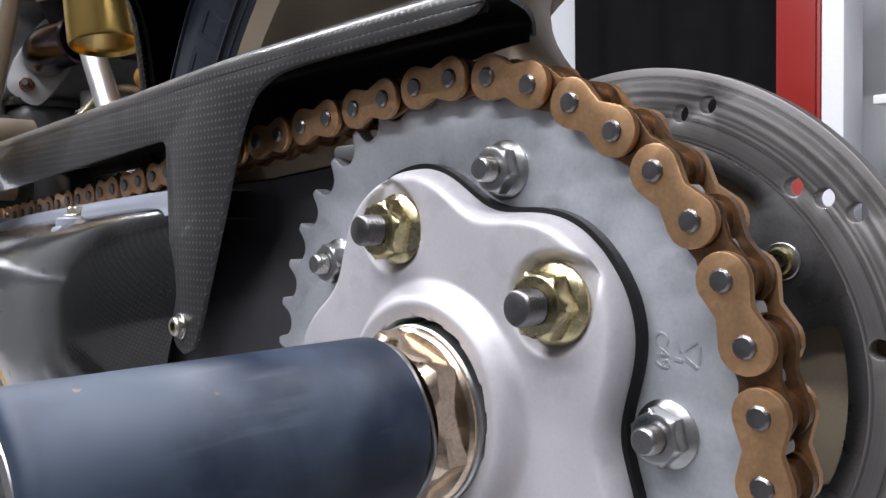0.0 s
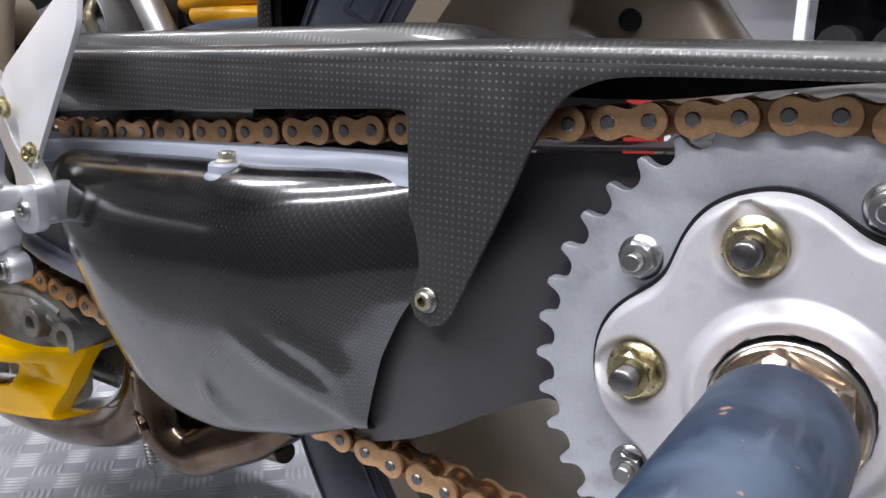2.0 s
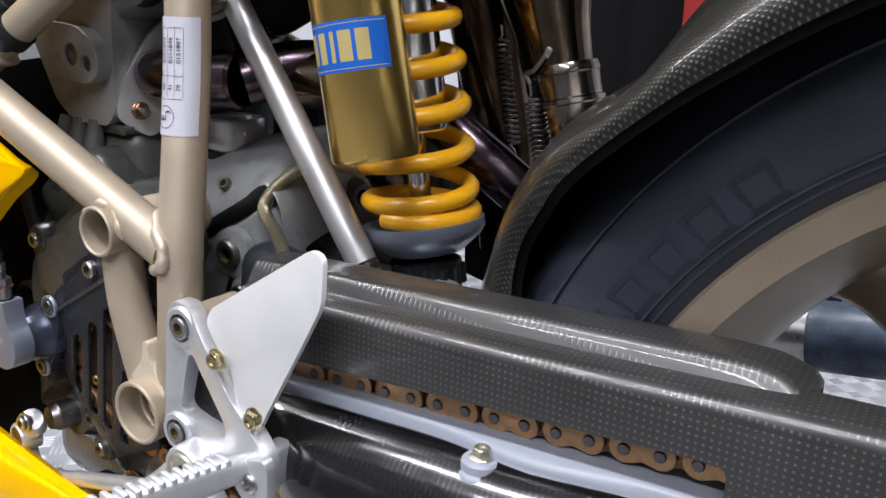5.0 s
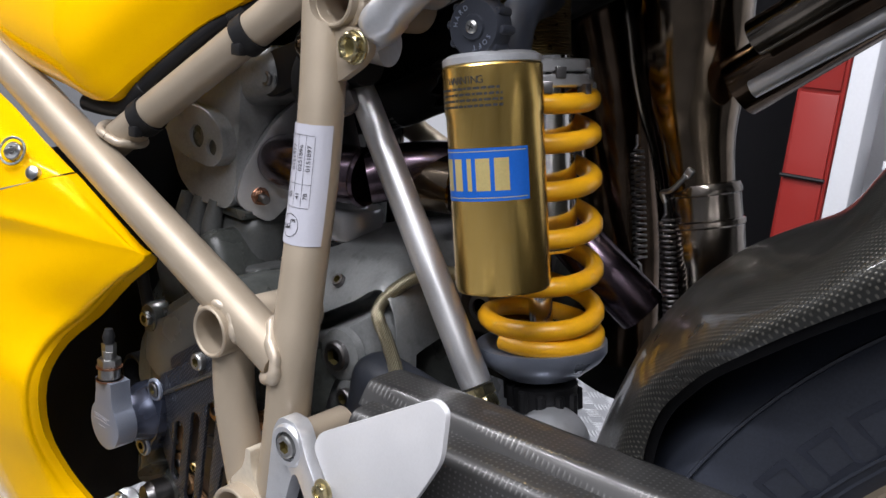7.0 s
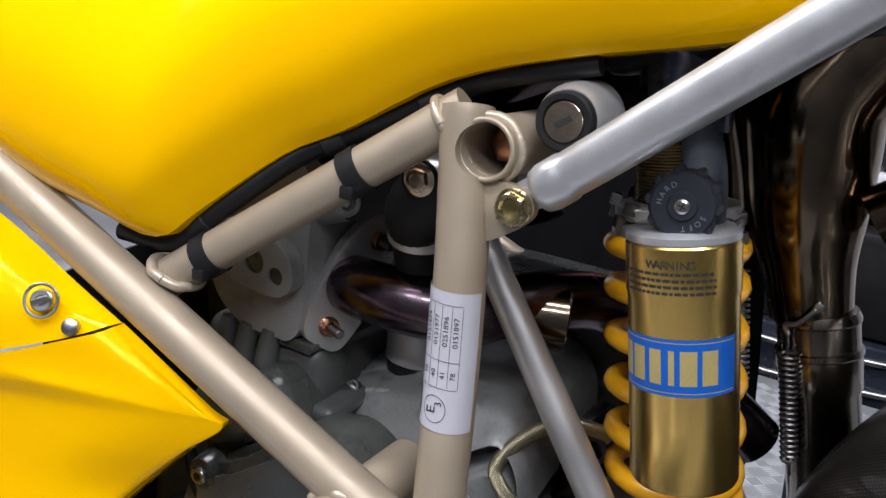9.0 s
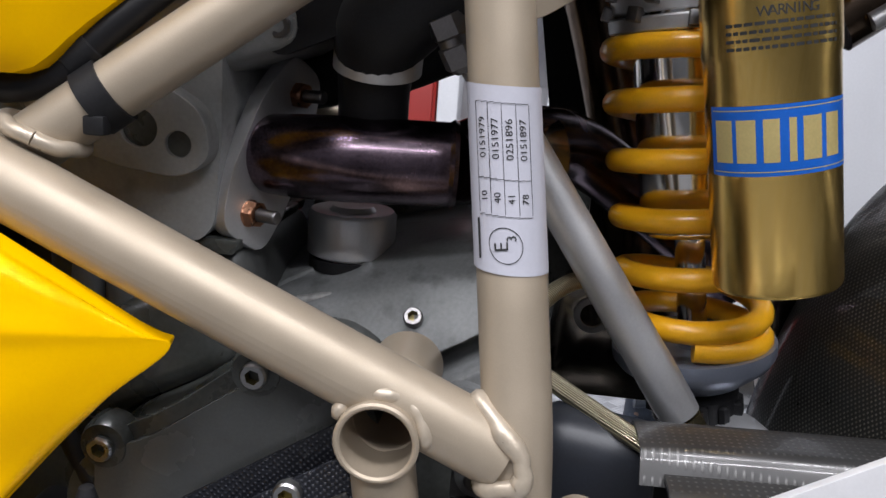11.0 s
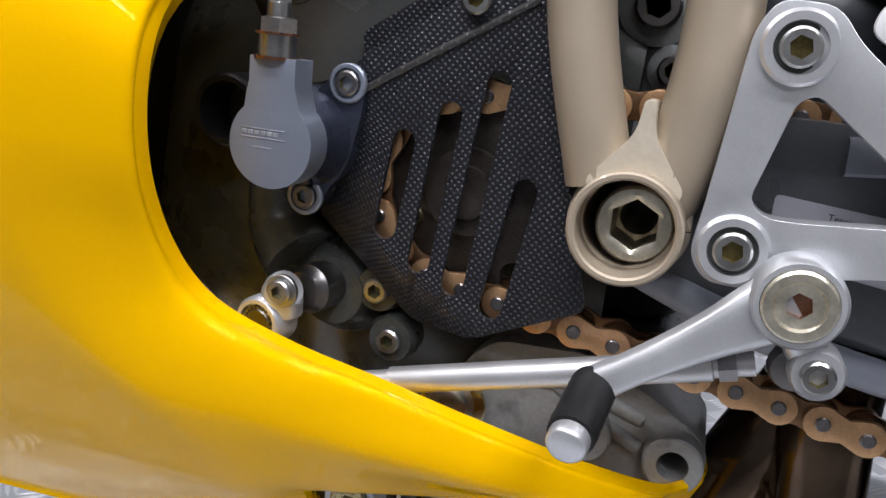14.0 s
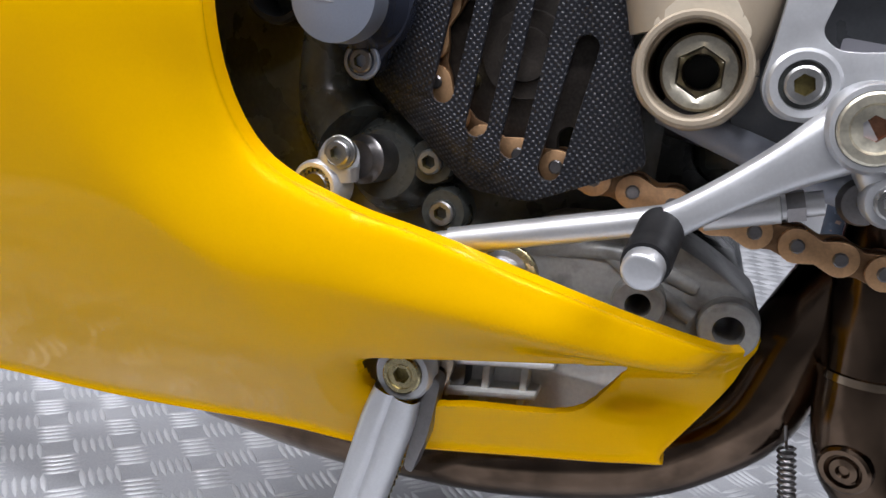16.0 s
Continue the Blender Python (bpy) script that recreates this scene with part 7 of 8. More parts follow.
    # worn engraving: a framed row of short strokes and a smaller row below
    for k in range(6):
        part("engraving", box((-0.6342 + 0.0026 * k, -0.03462, 0.4150), (0.0019, 0.0003, 0.0016), 0.0001), ENGRAVED, sc, "faint engraved stroke" if k == 0 else "")
    for x, z, w in ((-0.6265, 0.4132, 0.0180), (-0.6265, 0.4166, 0.0180), (-0.6265, 0.4096, 0.0075)):
        part("engraving", box((x, -0.03462, z), (w, 0.0003, 0.0004), 0.0001), ENGRAVED, sc)
    part("clutch_hose", tube([(-0.645, 0.02, 0.447), (-0.650, 0.018, 0.452), (-0.665, 0.024, 0.47), (-0.69, 0.03, 0.51)], 0.0045, 12), RUBBER, e, "black clutch hose")
    # lower light casting with two eyes
    low = rounded([(-0.560, 0.300), (-0.553, 0.322), (-0.540, 0.334), (-0.500, 0.336), (-0.470, 0.322), (-0.4480, 0.308), (-0.4470, 0.288), (-0.470, 0.280), (-0.485, 0.2885), (-0.505, 0.285), (-0.53, 0.275), (-0.56, 0.27)], 0.007, 4)
    lc = part("lower_casting", plate(low, 0.022, 0.07, [circle(-0.4970, 0.3030, 0.0052, 16), circle(-0.4600, 0.2995, 0.0062, 18)], 0.003, 3), CASE_LIGHT, e, "pale raw lower casting", 60)
    for x, z, r in ((-0.4970, 0.3030, 0.0052), (-0.4600, 0.2995, 0.0062)):
        part("eye_boss", lathe((x, 0.024, z), (0, -1, 0), [(0, r + 0.0068), (0.010, r + 0.0060), (0.011, r + 0.005), (0.011, r + 0.0002), (-0.01, r)], 28, cap=False), CASE_LIGHT, lc, "drilled round eye")
    part("casting_web", tube([(-0.555, 0.026, 0.314), (-0.51, 0.022, 0.322), (-0.475, 0.024, 0.312)], 0.0038, 12), CASE_LIGHT, lc)
    part("casting_web", tube([(-0.515, 0.024, 0.322), (-0.50, 0.022, 0.313), (-0.475, 0.022, 0.300)], 0.0035, 12), CASE_LIGHT, lc)
    dp = part("drain_plug", lathe((-0.5545, 0.012, 0.3060), (0, -1, 0), [(0, 0.0115), (0.002, 0.0115), (0.003, 0.0085), (0.008, 0.0085), (0.0086, 0.0075), (0.0086, 0.0048, "hex"), (0.003, 0.0046, "hex")], 28), STEEL, e, "socket drain plug")
    part("plug_washer", lathe((-0.5535, 0.012, 0.3050), (0, -1, 0), [(-0.001, 0.0145), (0.0015, 0.0145), (0.0022, 0.0135)], 28), BRASS, dp)
    lump("case_flank", (-0.70, 0.19, 0.47), (0.12, 0.18, 0.36), CASE_DARK, e, 0.03)
    # Added dark block that blacks out the background below the header.
    lump("dark_filler", (-0.525, 0.25, 0.525), (0.17, 0.10, 0.10), CASE_DARK, e, 0.02)
    lump("sump", (-0.60, 0.135, 0.275), (0.30, 0.14, 0.10), CASE_DARK, e, 0.03)
    lump("case_back", (-0.60, 0.20, 0.41), (0.28, 0.18, 0.18), CASE_DARK, e, 0.03)
    lump("rear_case", (-0.450, 0.085, 0.405), (0.075, 0.05, 0.11), CASE_DARK, e, 0.015)
    return e


engine()


def shift_clamp():
    s = thing("shift_clamp", (-0.62, -0.03, 0.345), "small alloy clamp on the splined shift shaft", "clamp")
    c = Vector((-0.6265, -0.0150, 0.3380))
    d = Vector((-0.12, -1, 0.0)).normalized()
    part("clamp_ring", lathe(c, d, [(0, 0.0108), (0.012, 0.0108), (0.0138, 0.0096), (0.0138, 0.0080), (0.010, 0.0078)], 28), ALLOY, s, "", 50)
    sp = part("spline_end", lathe(c, d, [(0.0, 0.0060), (0.0125, 0.0060), (0.0132, 0.0052), (0.0120, 0.0030)], 20), STEEL_DARK, s)
    _, u, v = axes(d)
    for k in range(20):
        g = 2 * math.pi * k / 20
        part("spline_tooth", lathe(c + (u * math.cos(g) + v * math.sin(g)) * 0.0064 + d * 0.008, d, [(0, 0.0007), (0.0052, 0.0007)], 6), STEEL_DARK, sp)
    part("clamp_lug", tube([c + Vector((0.004, -0.004, 0.004)), (-0.6215, -0.0200, 0.3500), (-0.6190, -0.0215, 0.3525)], [0.0090, 0.0085, 0.0075], 18), ALLOY, s, "", 60)
    socket_bolt(s, (-0.6185, -0.0265, 0.3530), 0.0050, 0.004)
    part("lever_tail", tube([(-0.6290, -0.0200, 0.3320), (-0.622, -0.022, 0.3220), (-0.606, -0.0225, 0.3155), (-0.592, -0.0225, 0.3180)], [0.0065, 0.005, 0.005, 0.006], 14), ALLOY, s, "", 60)


shift_clamp()


def hoses():
    h = thing("coolant_hose", (-0.54, 0.07, 0.64), "black rubber hose with a steel band clamp", "hose")
    part("hose", tube([(-0.505, 0.07, 0.665), (-0.528, 0.07, 0.660), (-0.545, 0.075, 0.645), (-0.550, 0.085, 0.625), (-0.552, 0.10, 0.59)], [0.018, 0.021, 0.021, 0.0165, 0.016], 22), RUBBER, h, "", 60)
    part("band_clamp", lathe((-0.548, 0.0815, 0.636), (-0.1, 0.3, -1), [(0, 0.0185), (0.0004, 0.0195), (0.0085, 0.0195), (0.009, 0.0185)], 28), ALLOY_TUBE, h, "steel band clamp")
    m = thing("tank_mount", (-0.535, 0.06, 0.67), "alloy engine mount with a plated bolt", "mount")
    part("arm", tube([(-0.538, 0.062, 0.669), (-0.515, 0.066, 0.672), (-0.485, 0.07, 0.672)], [0.0135, 0.0105, 0.012], 20), ALLOY, m)
    hex_nut(m, (-0.5340, 0.050, 0.6682), 0.0066, 0.005, 0.0, material=PINK_ZINC, flange=0.0092, name="mount_bolt")
    part("mount_collar", lathe((-0.5340, 0.0515, 0.6682), (0, -1, 0), [(0, 0.0108), (0.0022, 0.0108), (0.0022, 0.0094), (0.0, 0.009)], 26), BLACK, m)
    k = thing("coil_bracket", (-0.55, 0.07, 0.65), "black steel bracket with a socket bolt under the frame tube", "bracket")
    part("bracket_plate", plate(rounded([(-0.602, 0.640), (-0.588, 0.630), (-0.560, 0.642), (-0.512, 0.662), (-0.508, 0.686), (-0.555, 0.672), (-0.590, 0.660)], 0.005, 4), 0.066, 0.074, bev=0.0012), BLACK, k)
    socket_bolt(k, (-0.5870, 0.0655, 0.6430), 0.0052, 0.0045, material=STEEL_DARK)
    c = thing("wiring_loom", (-0.6, 0.0, 0.65), "black wiring sleeve along the frame tube", "cable")
    part("sleeve", tube([(-0.69, -0.006, 0.616), (-0.655, 0.000, 0.617), (-0.63, 0.008, 0.639), (-0.594, 0.026, 0.672), (-0.56, 0.040, 0.692), (-0.51, 0.054, 0.721), (-0.45, 0.06, 0.738)], 0.0058, 14), BLACK, c)
    for p, d in (((-0.641, 0.004, 0.628), (0.7, 0.2, 0.65)), ((-0.577, 0.033, 0.682), (0.85, 0.35, 0.5)), ((-0.53, 0.0485, 0.7095), (0.83, 0.23, 0.5))):
        part("tape_band", lathe(p, d, [(-0.006, 0.0058), (-0.0055, 0.0064), (0.0055, 0.0064), (0.006, 0.0058)], 18), RUBBER, c, "wrapped black tape")
    b = thing("braided_hose", (-0.45, 0.06, 0.5), "braided steel brake hose curving behind the rod", "hose")
    part("braid", tube([(-0.428, 0.108, 0.534), (-0.445, 0.094, 0.5405), (-0.461, 0.083, 0.536), (-0.473, 0.073, 0.524), (-0.4765, 0.066, 0.5135), (-0.471, 0.062, 0.5070), (-0.461, 0.057, 0.5030), (-0.444, 0.046, 0.4970), (-0.428, 0.034, 0.4925), (-0.416, 0.026, 0.4900)], 0.0042, 14), BRAID, b)
    i = thing("injector_union", (-0.515, 0.065, 0.645), "small steel hose union", "union")
    part("union_nut", lathe((-0.518, 0.058, 0.652), (0.5, 0.2, -1), [(0, 0.009, "hex"), (0.008, 0.009, "hex"), (0.009, 0.007), (0.012, 0.007), (0.0125, 0.0085, "hex"), (0.021, 0.0085, "hex"), (0.024, 0.005)], 24), STEEL_DARK, i, "", 25)


def braid_material():
    m = Mat("steel_braid", (0.42, 0.38, 0.25), 0.35, 0.9)
    w = m.node("ShaderNodeTexWave", Scale=420.0, Distortion=0.0)
    w.bands_direction = "DIAGONAL"
    m.link(m.co, w.inputs["Vector"])
    m.paint(m.mix(w.outputs["Fac"], (0.20, 0.18, 0.12), (0.62, 0.57, 0.40)))
    m.bump(w.outputs["Fac"], 0.6, 0.0005)
    return m.m


BRAID = braid_material()
hoses()


def low_exhaust():
    e = thing("lower_exhaust", (-0.5, 0.08, 0.2), "browned steel exhaust pipes under the engine", "exhaust")
    part("belly_pipe", tube([(-0.74, 0.10, 0.177), (-0.66, 0.085, 0.178), (-0.607, 0.080, 0.182), (-0.552, 0.076, 0.189), (-0.490, 0.070, 0.208), (-0.459, 0.067, 0.228), (-0.438, 0.064, 0.252), (-0.428, 0.064, 0.285), (-0.410, 0.066, 0.322)], [0.0195, 0.0195, 0.0195, 0.0195, 0.0197, 0.0200, 0.0205, 0.0205, 0.0205], 30, 6), PIPE_LOW, e, "long browned belly pipe", 60)
    part("outer_pipe", tube([(-0.402, 0.046, 0.355), (-0.4025, 0.044, 0.320), (-0.4000, 0.044, 0.287), (-0.3980, 0.044, 0.258), (-0.390, 0.045, 0.239), (-0.371, 0.048, 0.231), (-0.350, 0.052, 0.241), (-0.325, 0.058, 0.253), (-0.305, 0.066, 0.269)], 0.0190, 30, 6), PIPE_LOW, e, "browned pipe bending upwards", 60)
    part("pipe_band", lathe((-0.4000, 0.044, 0.287), (0.05, 0.0, -1), [(0, 0.0191), (0.0006, 0.0200), (0.004, 0.0200), (0.0046, 0.0191)], 30), PIPE, e)
    part("sensor_boss", lathe((-0.4020, 0.0300, 0.2465), (-0.40, -0.88, -0.2), [(0, 0.0115), (0.0035, 0.0110), (0.0045, 0.0098), (0.0045, 0.0078), (0.0025, 0.0072), (0.0030, 0.0062), (0.0042, 0.0056), (0.0048, 0.0030), (0.0030, 0.0020)], 26), PIPE_LOW, e, "browned plug boss", 30)
    part("spring", coil((-0.424, 0.045, 0.243), (-0.416, 0.045, 0.205), 0.0035, 0.0008, 14), STEEL_DARK, e)
    part("pipe_tail", tube([(-0.325, 0.068, 0.236), (-0.305, 0.062, 0.242)], 0.0075, 14, smooth=False), PIPE, e)


low_exhaust()

# ---- yellow bodywork ----
def inside(loop, x, z):
    """Whether a point lies in a closed loop of the plane."""
    odd = False
    for (a, b), (c, d) in zip(loop, loop[1:] + loop[:1]):
        if (b > z) != (d > z) and x < a + (c - a) * (z - b) / (d - b):
            odd = not odd
    return odd


def nearest_on(loop, x, z):
    best = None
    for (a, b), (c, d) in zip(loop, loop[1:] + loop[:1]):
        ux, uz = c - a, d - b
        t = max(0.0, min(1.0, ((x - a) * ux + (z - b) * uz) / max(1e-12, ux * ux + uz * uz)))
        px, pz = a + ux * t, b + uz * t
        gap = (px - x) ** 2 + (pz - z) ** 2
        if best is None or gap < best[0]:
            best = (gap, px, pz)
    return best[1], best[2]


# rounded outline of the stand cut-out, x and z
CUT_OUT = [(-0.5990, 0.2700), (-0.5777, 0.2738), (-0.5484, 0.2779), (-0.5206, 0.2819), (-0.4975, 0.2848), (-0.4950, 0.2825), (-0.4972, 0.2775), (-0.5020, 0.2690), (-0.5095, 0.2595), (-0.5178, 0.2545), (-0.5365, 0.2515), (-0.5600, 0.2487), (-0.5754, 0.2450), (-0.5921, 0.2432), (-0.6025, 0.2470), (-0.6067, 0.2521), (-0.6060, 0.2625)]


def dented(x, y, z):
    """The flank sinks in a scoop behind the cut-out and in a dish round the stand's pivot."""
    if x > -0.53 and 0.24 < z < 0.292:
        along = max(0.0, min(1.0, (x + 0.512) / 0.016)) * max(0.0, min(1.0, (-0.458 - x) / 0.030))
        up = (z - (0.2705 + 0.10 * (x + 0.49))) / 0.0120
        y += 0.0085 * along * along * (3 - 2 * along) * math.exp(-up ** 4)
    y += 0.0100 * math.exp(-((x + 0.603) / 0.011) ** 2 - ((z - 0.2560) / 0.012) ** 2)
    return y


def skin(lines, nu, nv, hole=None, lip=0.010):
    """A body panel through named lines of control points; a hole has an inward lip."""
    cols = [spline(r, nv) for r in lines]
    rows = list(zip(*[spline(c, nu) for c in zip(*cols)]))
    bm = grid_bm([[Vector((p.x, dented(*p), p.z)) for p in r] for r in rows])
    if hole:
        loop = curve2(hole, 6)
        near = [f for f in bm.faces if -0.66 < f.calc_center_median().x < -0.44 and f.calc_center_median().y < 0.03]
        gone = {f for f in near if inside(loop, f.calc_center_median().x, f.calc_center_median().z)}
        rim = [e for e in {e for f in gone for e in f.edges} if sum(f in gone for f in e.link_faces) == 1 and len(e.link_faces) == 2]
        bmesh.ops.delete(bm, geom=list(gone), context="FACES")
        rim = [e for e in rim if e.is_valid]
        for v in {v for e in rim for v in e.verts}:
            v.co.x, v.co.z = nearest_on(loop, v.co.x, v.co.z)
        out = bmesh.ops.extrude_edge_only(bm, edges=rim)
        for v in (g for g in out["geom"] if isinstance(g, bmesh.types.BMVert)):
            v.co += Vector(((-0.55 - v.co.x) * 0.02, lip, (0.264 - v.co.z) * 0.10))
        bmesh.ops.bevel(bm, geom=[e for e in rim if e.is_valid], offset=0.0012, segments=3, profile=0.5, affect="EDGES", clamp_overlap=True)
    return bm


# control lines of the lower fairing from the spike down round the engine opening to the tail: x, z, y
RIM_L = [(-0.6000, 0.530, -0.0195), (-0.6185, 0.512, -0.026), (-0.643, 0.484, -0.034), (-0.656, 0.463, -0.052), (-0.6570, 0.439, -0.066), (-0.6580, 0.404, -0.065), (-0.655, 0.372, -0.054), (-0.642, 0.348, -0.043), (-0.611, 0.3345, -0.037), (-0.5745, 0.3275, -0.036), (-0.5345, 0.317, -0.030), (-0.4965, 0.3065, -0.021), (-0.4675, 0.2985, -0.009), (-0.4575, 0.2945, 0.006), (-0.4480, 0.2930, 0.021)]
ROLL_L = [(-0.612, 0.533, -0.025), (-0.632, 0.513, -0.035), (-0.652, 0.492, -0.047), (-0.664, 0.472, -0.063), (-0.667, 0.447, -0.0745), (-0.669, 0.410, -0.0735), (-0.668, 0.376, -0.065), (-0.656, 0.351, -0.0585), (-0.630, 0.335, -0.0525), (-0.587, 0.323, -0.045), (-0.541, 0.313, -0.037), (-0.501, 0.3025, -0.027), (-0.470, 0.2945, -0.014), (-0.459, 0.290, 0.003), (-0.4492, 0.2890, 0.019)]
MID_L = [(-0.680, 0.531, -0.058), (-0.685, 0.512, -0.063), (-0.695, 0.492, -0.070), (-0.708, 0.468, -0.079), (-0.712, 0.440, -0.083), (-0.712, 0.405, -0.081), (-0.707, 0.370, -0.074), (-0.690, 0.338, -0.066), (-0.655, 0.311, -0.057), (-0.605, 0.303, -0.047), (-0.555, 0.299, -0.040), (-0.512, 0.293, -0.030), (-0.480, 0.288, -0.017), (-0.465, 0.286, -0.001), (-0.4520, 0.285, 0.018)]
CUT_TOP_L = [(-0.79, 0.520, -0.080), (-0.79, 0.495, -0.081), (-0.795, 0.465, -0.084), (-0.80, 0.432, -0.086), (-0.80, 0.395, -0.082), (-0.79, 0.355, -0.073), (-0.765, 0.317, -0.059), (-0.705, 0.287, -0.047), (-0.632, 0.272, -0.037), (-0.592, 0.2735, -0.029), (-0.56, 0.278, -0.023), (-0.525, 0.2825, -0.017), (-0.495, 0.2845, -0.010), (-0.473, 0.278, 0.002), (-0.4565, 0.276, 0.015)]
CUT_LOW_L = [(-0.98, 0.50, -0.090), (-0.98, 0.465, -0.088), (-0.98, 0.425, -0.084), (-0.97, 0.385, -0.078), (-0.95, 0.345, -0.069), (-0.91, 0.305, -0.056), (-0.85, 0.270, -0.040), (-0.740, 0.247, -0.024), (-0.640, 0.246, -0.018), (-0.600, 0.247, -0.009), (-0.570, 0.2475, -0.004), (-0.530, 0.252, -0.001), (-0.508, 0.2595, 0.002), (-0.482, 0.258, 0.008), (-0.4645, 0.262, 0.014)]
SILL_L = [(-1.15, 0.44, -0.090), (-1.15, 0.40, -0.085), (-1.15, 0.36, -0.078), (-1.13, 0.31, -0.066), (-1.08, 0.27, -0.050), (-1.0, 0.235, -0.030), (-0.90, 0.214, -0.012), (-0.755, 0.208, 0.002), (-0.652, 0.213, 0.006), (-0.610, 0.212, 0.010), (-0.575, 0.218, 0.010), (-0.535, 0.225, 0.011), (-0.505, 0.230, 0.012), (-0.486, 0.2335, 0.013), (-0.4765, 0.2350, 0.014)]


def fairing():
    f = thing("lower_fairing", (-0.66, -0.03, 0.2), "glossy yellow lower side fairing with a stand cut-out", "fairing")
    # the shoulder above the spike runs on into the flank
    shoulder = (((-0.664, 0.573, -0.0335), (-0.611, 0.5375, -0.0222)), ((-0.684, 0.564, -0.053), (-0.628, 0.543, -0.0320)), ((-0.735, 0.547, -0.075), (-0.692, 0.543, -0.064)), ((-0.80, 0.540, -0.084), (-0.79, 0.530, -0.082)), ((-0.98, 0.520, -0.092), (-0.98, 0.510, -0.091)), ((-1.15, 0.470, -0.092), (-1.15, 0.455, -0.091)))
    rim, roll, mid, top, low, sill = [list(a) + line for a, line in zip(shoulder, (RIM_L, ROLL_L, MID_L, CUT_TOP_L, CUT_LOW_L, SILL_L))]
    # the rim turns over in a tight fold
    roll = [(a[0] + 0.42 * (b[0] - a[0]), a[1] + 0.42 * (b[1] - a[1]), a[2] + 0.80 * (b[2] - a[2])) for a, b in zip(rim, roll)]
    lines = [[(x + 0.001, y + 0.005, z + 0.001) for x, z, y in rim]]
    lines += [[(x, y, z) for x, z, y in line] for line in (rim, roll, mid, top, low)]
    lines.append([(x - 0.001, y - 0.004, z + 0.007) for x, z, y in sill])
    lines.append([(x, y, z) for x, z, y in sill])
    lines.append([(x, y + 0.03, z - 0.004) for x, z, y in sill])
    for line in lines:
        x, y, z = line[-1]
        line.append((x + 0.0015, y + 0.004, z))
        line.append((x + 0.001, y + 0.016, z))
    back = [[(x - 0.003 * k, y + 0.004 * k, z - 0.003 * k) for x, y, z in lines[0]] for k in (0, 1, 2)]
    part("inner_lip", surf(back, 5, 3), YELLOW, f, "folded inner edge round the engine opening", 70)
    part("flank", skin(lines, 12, 12, CUT_OUT, 0.0035), YELLOW, f, "glossy yellow flank with the cut-out", 70)
    return f


fairing()


def upper_panel():
    u = thing("body_panel", (-0.72, -0.04, 0.6), "glossy yellow side panel with a quick-release fastener", "fairing")
    rows = [[(-0.662, -0.0300, 0.5745), (-0.6645, -0.0345, 0.5740), (-0.684, -0.053, 0.5655), (-0.735, -0.075, 0.5485), (-0.80, -0.084, 0.5315), (-0.98, -0.092, 0.4965)],
            [(-0.699, -0.032, 0.5905), (-0.702, -0.0365, 0.590), (-0.716, -0.056, 0.586), (-0.765, -0.077, 0.570), (-0.84, -0.088, 0.553), (-1.0, -0.095, 0.53)],
            [(-0.744, -0.0345, 0.6115), (-0.747, -0.039, 0.611), (-0.764, -0.058, 0.6045), (-0.81, -0.080, 0.596), (-0.88, -0.092, 0.582), (-1.02, -0.097, 0.56)],
            [(-0.834, -0.040, 0.6450), (-0.837, -0.0445, 0.6445), (-0.857, -0.064, 0.637), (-0.90, -0.085, 0.636), (-0.95, -0.095, 0.622), (-1.1, -0.10, 0.60)],
            [(-1.02, -0.046, 0.712), (-1.025, -0.052, 0.711), (-1.04, -0.07, 0.705), (-1.06, -0.09, 0.71), (-1.1, -0.10, 0.69), (-1.2, -0.10, 0.66)]]
    part("panel", surf(rows, 5, 5), YELLOW, u, "", 70)
    d = Vector((0.45, -0.80, 0.35))
    p = Vector((-0.6955, -0.0535, 0.5845))
    q = part("fastener", lathe(p, d, [(-0.004, 0.0060), (0.0012, 0.0060), (0.0020, 0.0052), (0.0020, 0.0030), (0.0012, 0.0026)], 28), STEEL, u, "quarter-turn fastener")
    dn, s1, s2 = axes(d)
    ring = [p + dn * 0.0012 + (s1 * math.cos(g) + s2 * math.sin(g)) * 0.0088 for g in (2 * math.pi * k / 24 for k in range(25))]
    part("fastener_bail", tube(ring, 0.0009, 8, 2), STEEL, q, "wire ring")
    part("fastener_bar", box(p + dn * 0.0032, (0.010, 0.0016, 0.0030), 0.0007, (0, -25, 28)), STEEL, q)
    part("rivet", lathe((-0.6790, -0.0495, 0.5730), d, [(-0.003, 0.0045), (0.0008, 0.0045), (0.0018, 0.003), (0.0021, 0.001)], 18), STEEL, u, "small dome rivet")


upper_panel()


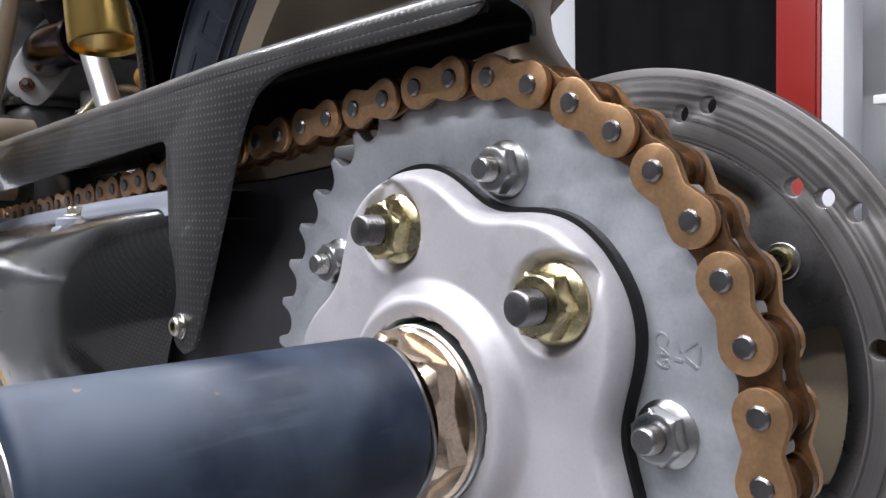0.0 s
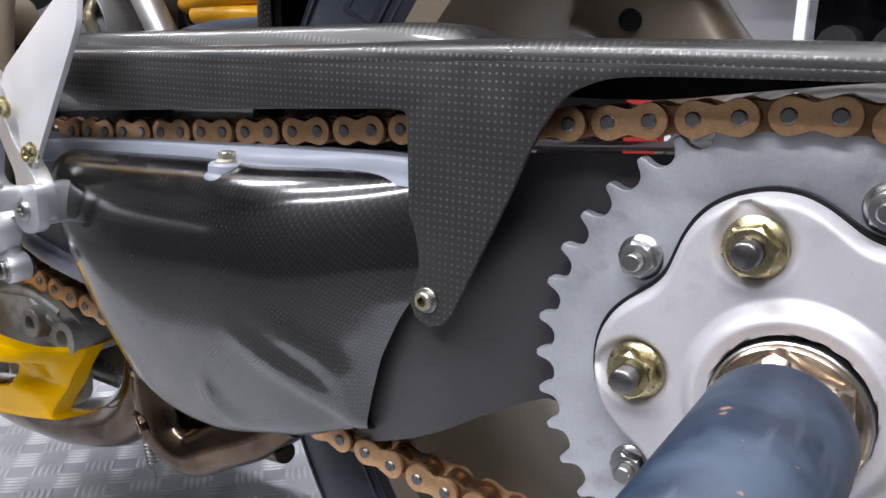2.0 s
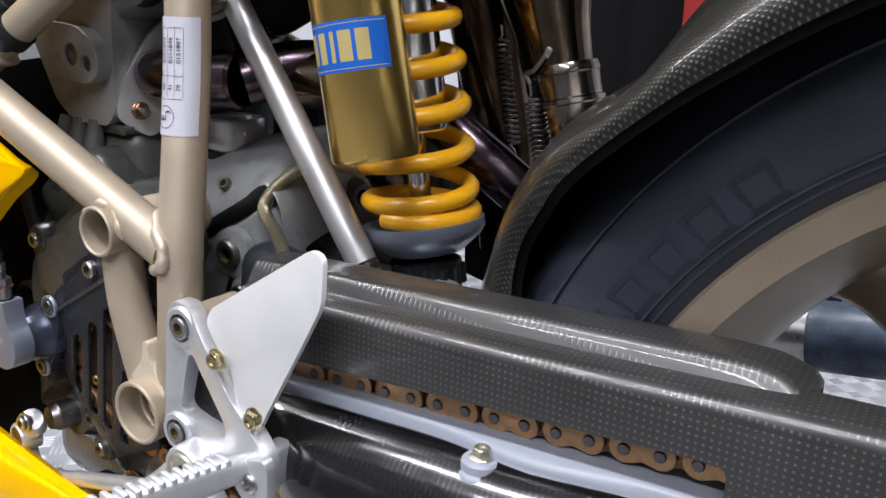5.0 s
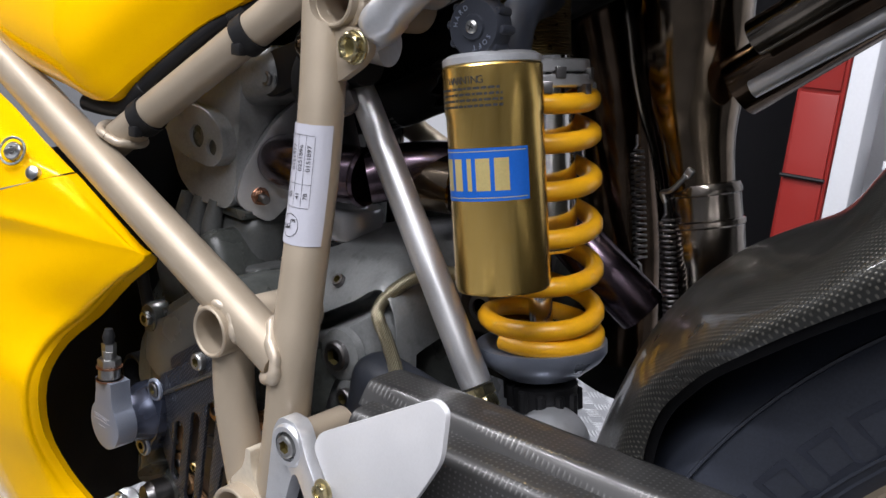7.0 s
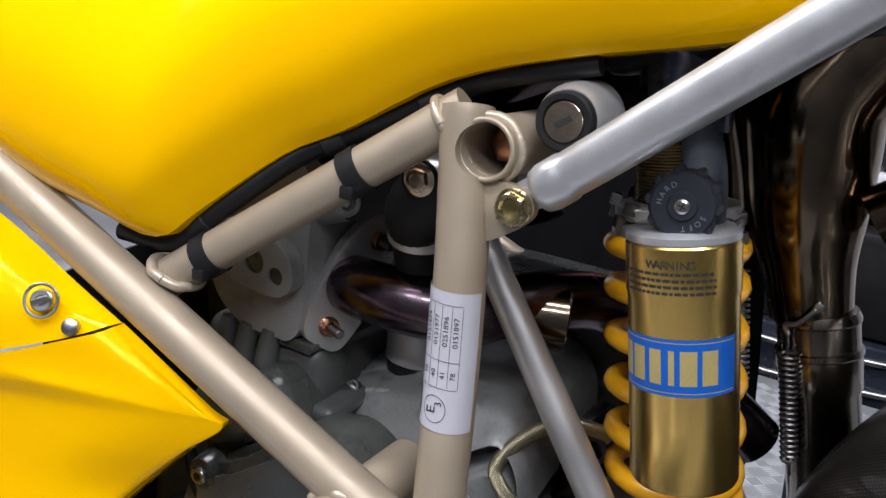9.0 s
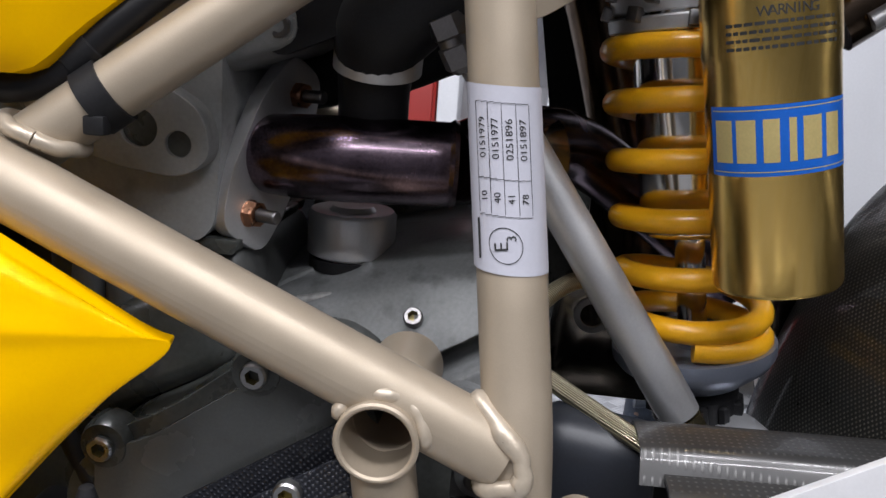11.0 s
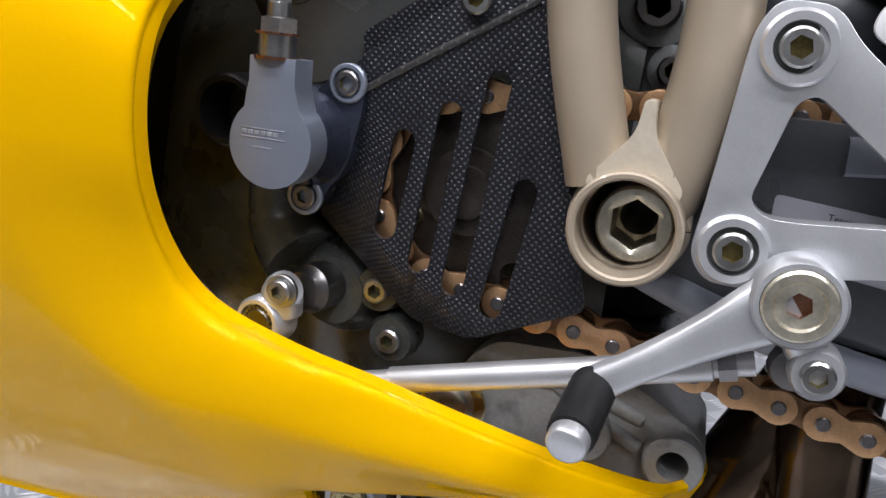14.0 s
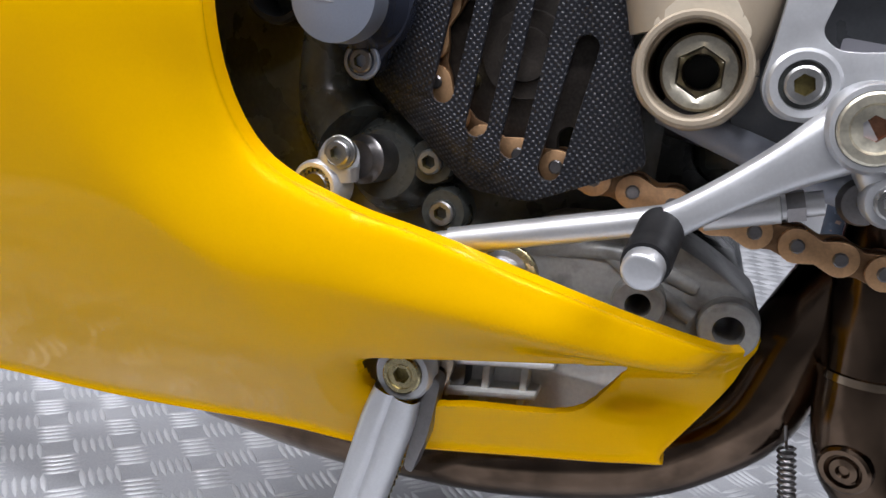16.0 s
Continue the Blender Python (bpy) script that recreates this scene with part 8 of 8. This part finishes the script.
def tank():
    t = thing("fuel_tank", (-0.7, 0.0, 0.7), "glossy yellow fuel tank skirt above the frame", "fuel tank")
    low = [(-1.00, -0.030, 0.735), (-0.888, -0.022, 0.691), (-0.80, -0.020, 0.655), (-0.75, -0.019, 0.637), (-0.70, -0.017, 0.6275), (-0.656, -0.013, 0.6210), (-0.634, -0.002, 0.640), (-0.598, 0.018, 0.673), (-0.568, 0.028, 0.690), (-0.518, 0.042, 0.722), (-0.46, 0.050, 0.740), (-0.394, 0.055, 0.754), (-0.30, 0.060, 0.78)]
    rows = [[(x + 0.002, y + 0.02, z - 0.001) for x, y, z in low], low,
            [(x - 0.006, y - 0.008, z + 0.010) for x, y, z in low],
            [(x - 0.010, y - 0.014, z + 0.038) for x, y, z in low],
            [(x - 0.016, y + 0.004, z + 0.09) for x, y, z in low],
            [(x - 0.02, y + 0.06, z + 0.16) for x, y, z in low]]
    part("skin", surf(rows[1:], 4, 4), YELLOW, t, "", 80)
    part("lower_edge", surf([[(x + 0.002, y + 0.02, z - 0.001) for x, y, z in low], [(x + 0.001, y + 0.008, z - 0.0006) for x, y, z in low], low], 4, 4), YELLOW, t, "edge folded under the skirt", 80)


tank()


def side_stand():
    s = thing("side_stand", (-0.6, 0.0, 0.2), "satin alloy side stand hanging from a plated pivot", "side stand")
    p = Vector((-0.588, -0.010, 0.260))
    e = Vector((-0.637, 0.003, 0.058))
    d = (e - p).normalized()
    side = Vector((-d.z, 0, d.x)).normalized()
    part("pivot", lathe(p + Vector((0, 0.02, 0)), (0, -1, 0), [(0, 0.0115), (0.018, 0.0115), (0.019, 0.0105)], 28), STEEL_DARK, s)
    head = part("leg_eye", lathe(p + Vector((0, 0.010, 0)), (0, -1, 0), [(0, 0.0128), (0.009, 0.0128), (0.0108, 0.0116), (0.0108, 0.0088), (0.009, 0.0086)], 36), ALLOY, s, "rounded eye of the leg")
    b = part("pivot_bolt", lathe(p, (0, -1, 0), [(-0.001, 0.0086), (0.0022, 0.0086), (0.003, 0.0078), (0.003, 0.0062), (0.0022, 0.0060), (0.0022, 0.0048), (0.0026, 0.0046), (0.0026, 0.0038, "hex"), (-0.003, 0.0037, "hex")], 36), BRASS, s, "brass-plated pivot bolt")
    part("socket_floor", lathe(p + Vector((0, 0.0010, 0)), (0, -1, 0), [(0, 0.0039, "hex"), (0.0004, 0.0039, "hex")], 24), SOCKET, b)
    part("leg", surf([[c + side * (n * w) + Vector((0, yy, 0)) for n, yy in ((-1, 0.004), (-0.85, -0.0035), (-0.35, -0.0055), (-0.12, -0.0050), (0.0, -0.0040), (0.12, -0.0050), (0.35, -0.0055), (0.85, -0.0035), (1, 0.004), (0.5, 0.010), (-0.5, 0.010), (-1, 0.004))] for c, w in ((p + d * 0.010, 0.0108), (p + d * 0.018, 0.0118), (p + d * 0.03, 0.0124), (p + d * 0.06, 0.0120), (p + d * 0.10, 0.0116), (e, 0.0112))], 4, 3), ALLOY, s, "grooved satin alloy leg", 60)
    part("stand_bracket", plate(rounded([(-0.603, 0.246), (-0.601, 0.262), (-0.590, 0.2735), (-0.572, 0.2735), (-0.570, 0.262), (-0.576, 0.240), (-0.585, 0.232)], 0.004, 3), 0.006, 0.014, bev=0.001), PINK_ZINC, s, "plated bracket")
    part("stand_mount", box((-0.598, 0.030, 0.258), (0.062, 0.02, 0.05), 0.004), STEEL_DARK, s, "dark mounting block")
    part("side_plate", plate(rounded([(-0.581, 0.262), (-0.572, 0.258), (-0.575, 0.232), (-0.5805, 0.212), (-0.5845, 0.214), (-0.582, 0.236)], 0.003, 3), -0.006, 0.004, bev=0.0008), STEEL_DARK, s, "worn steel cheek along the leg")
    part("return_spring", coil((-0.588, 0.014, 0.235), (-0.606, 0.016, 0.165), 0.0042, 0.001, 18), BRASS, s)


side_stand()


def sump_ribs():
    s = thing("sump_casting", (-0.54, 0.05, 0.24), "ribbed raw alloy sump seen through the cut-out", "sump")
    part("sump_wall", box((-0.547, 0.045, 0.258), (0.106, 0.03, 0.06), 0.010, seg=3), RAW_SUMP, s)
    for x, z, w in ((-0.5530, 0.2635, 0.052), (-0.5555, 0.2480, 0.044)):
        part("rib", box((x, 0.0235, z), (w, 0.017, 0.0030), 0.0009, (0, -9, 0)), RAW_SUMP, s)
    for x in (-0.5760, -0.5580, -0.5405):
        part("rib", box((x, 0.0255, 0.2570), (0.0034, 0.013, 0.032), 0.001), RAW_SUMP, s)


sump_ribs()


# Added sheet that stands in for the darkness inside the fairing.
def fairing_backing():
    s = thing("fairing_backing", (-0.73, 0.1, 0.25), "added black sheet that darkens the gap inside the fairing", "shield")
    part("backing_sheet", surf([[(-0.760, -0.030, 0.26), (-0.755, 0.05, 0.27), (-0.750, 0.22, 0.28)], [(-0.745, -0.030, 0.40), (-0.740, 0.05, 0.40), (-0.735, 0.22, 0.40)], [(-0.735, -0.030, 0.50), (-0.730, 0.05, 0.50), (-0.725, 0.22, 0.50)], [(-0.745, -0.015, 0.575), (-0.740, 0.05, 0.585), (-0.735, 0.22, 0.60)]], 4, 4, 0.003), BLACK, s, "", 60)


fairing_backing()
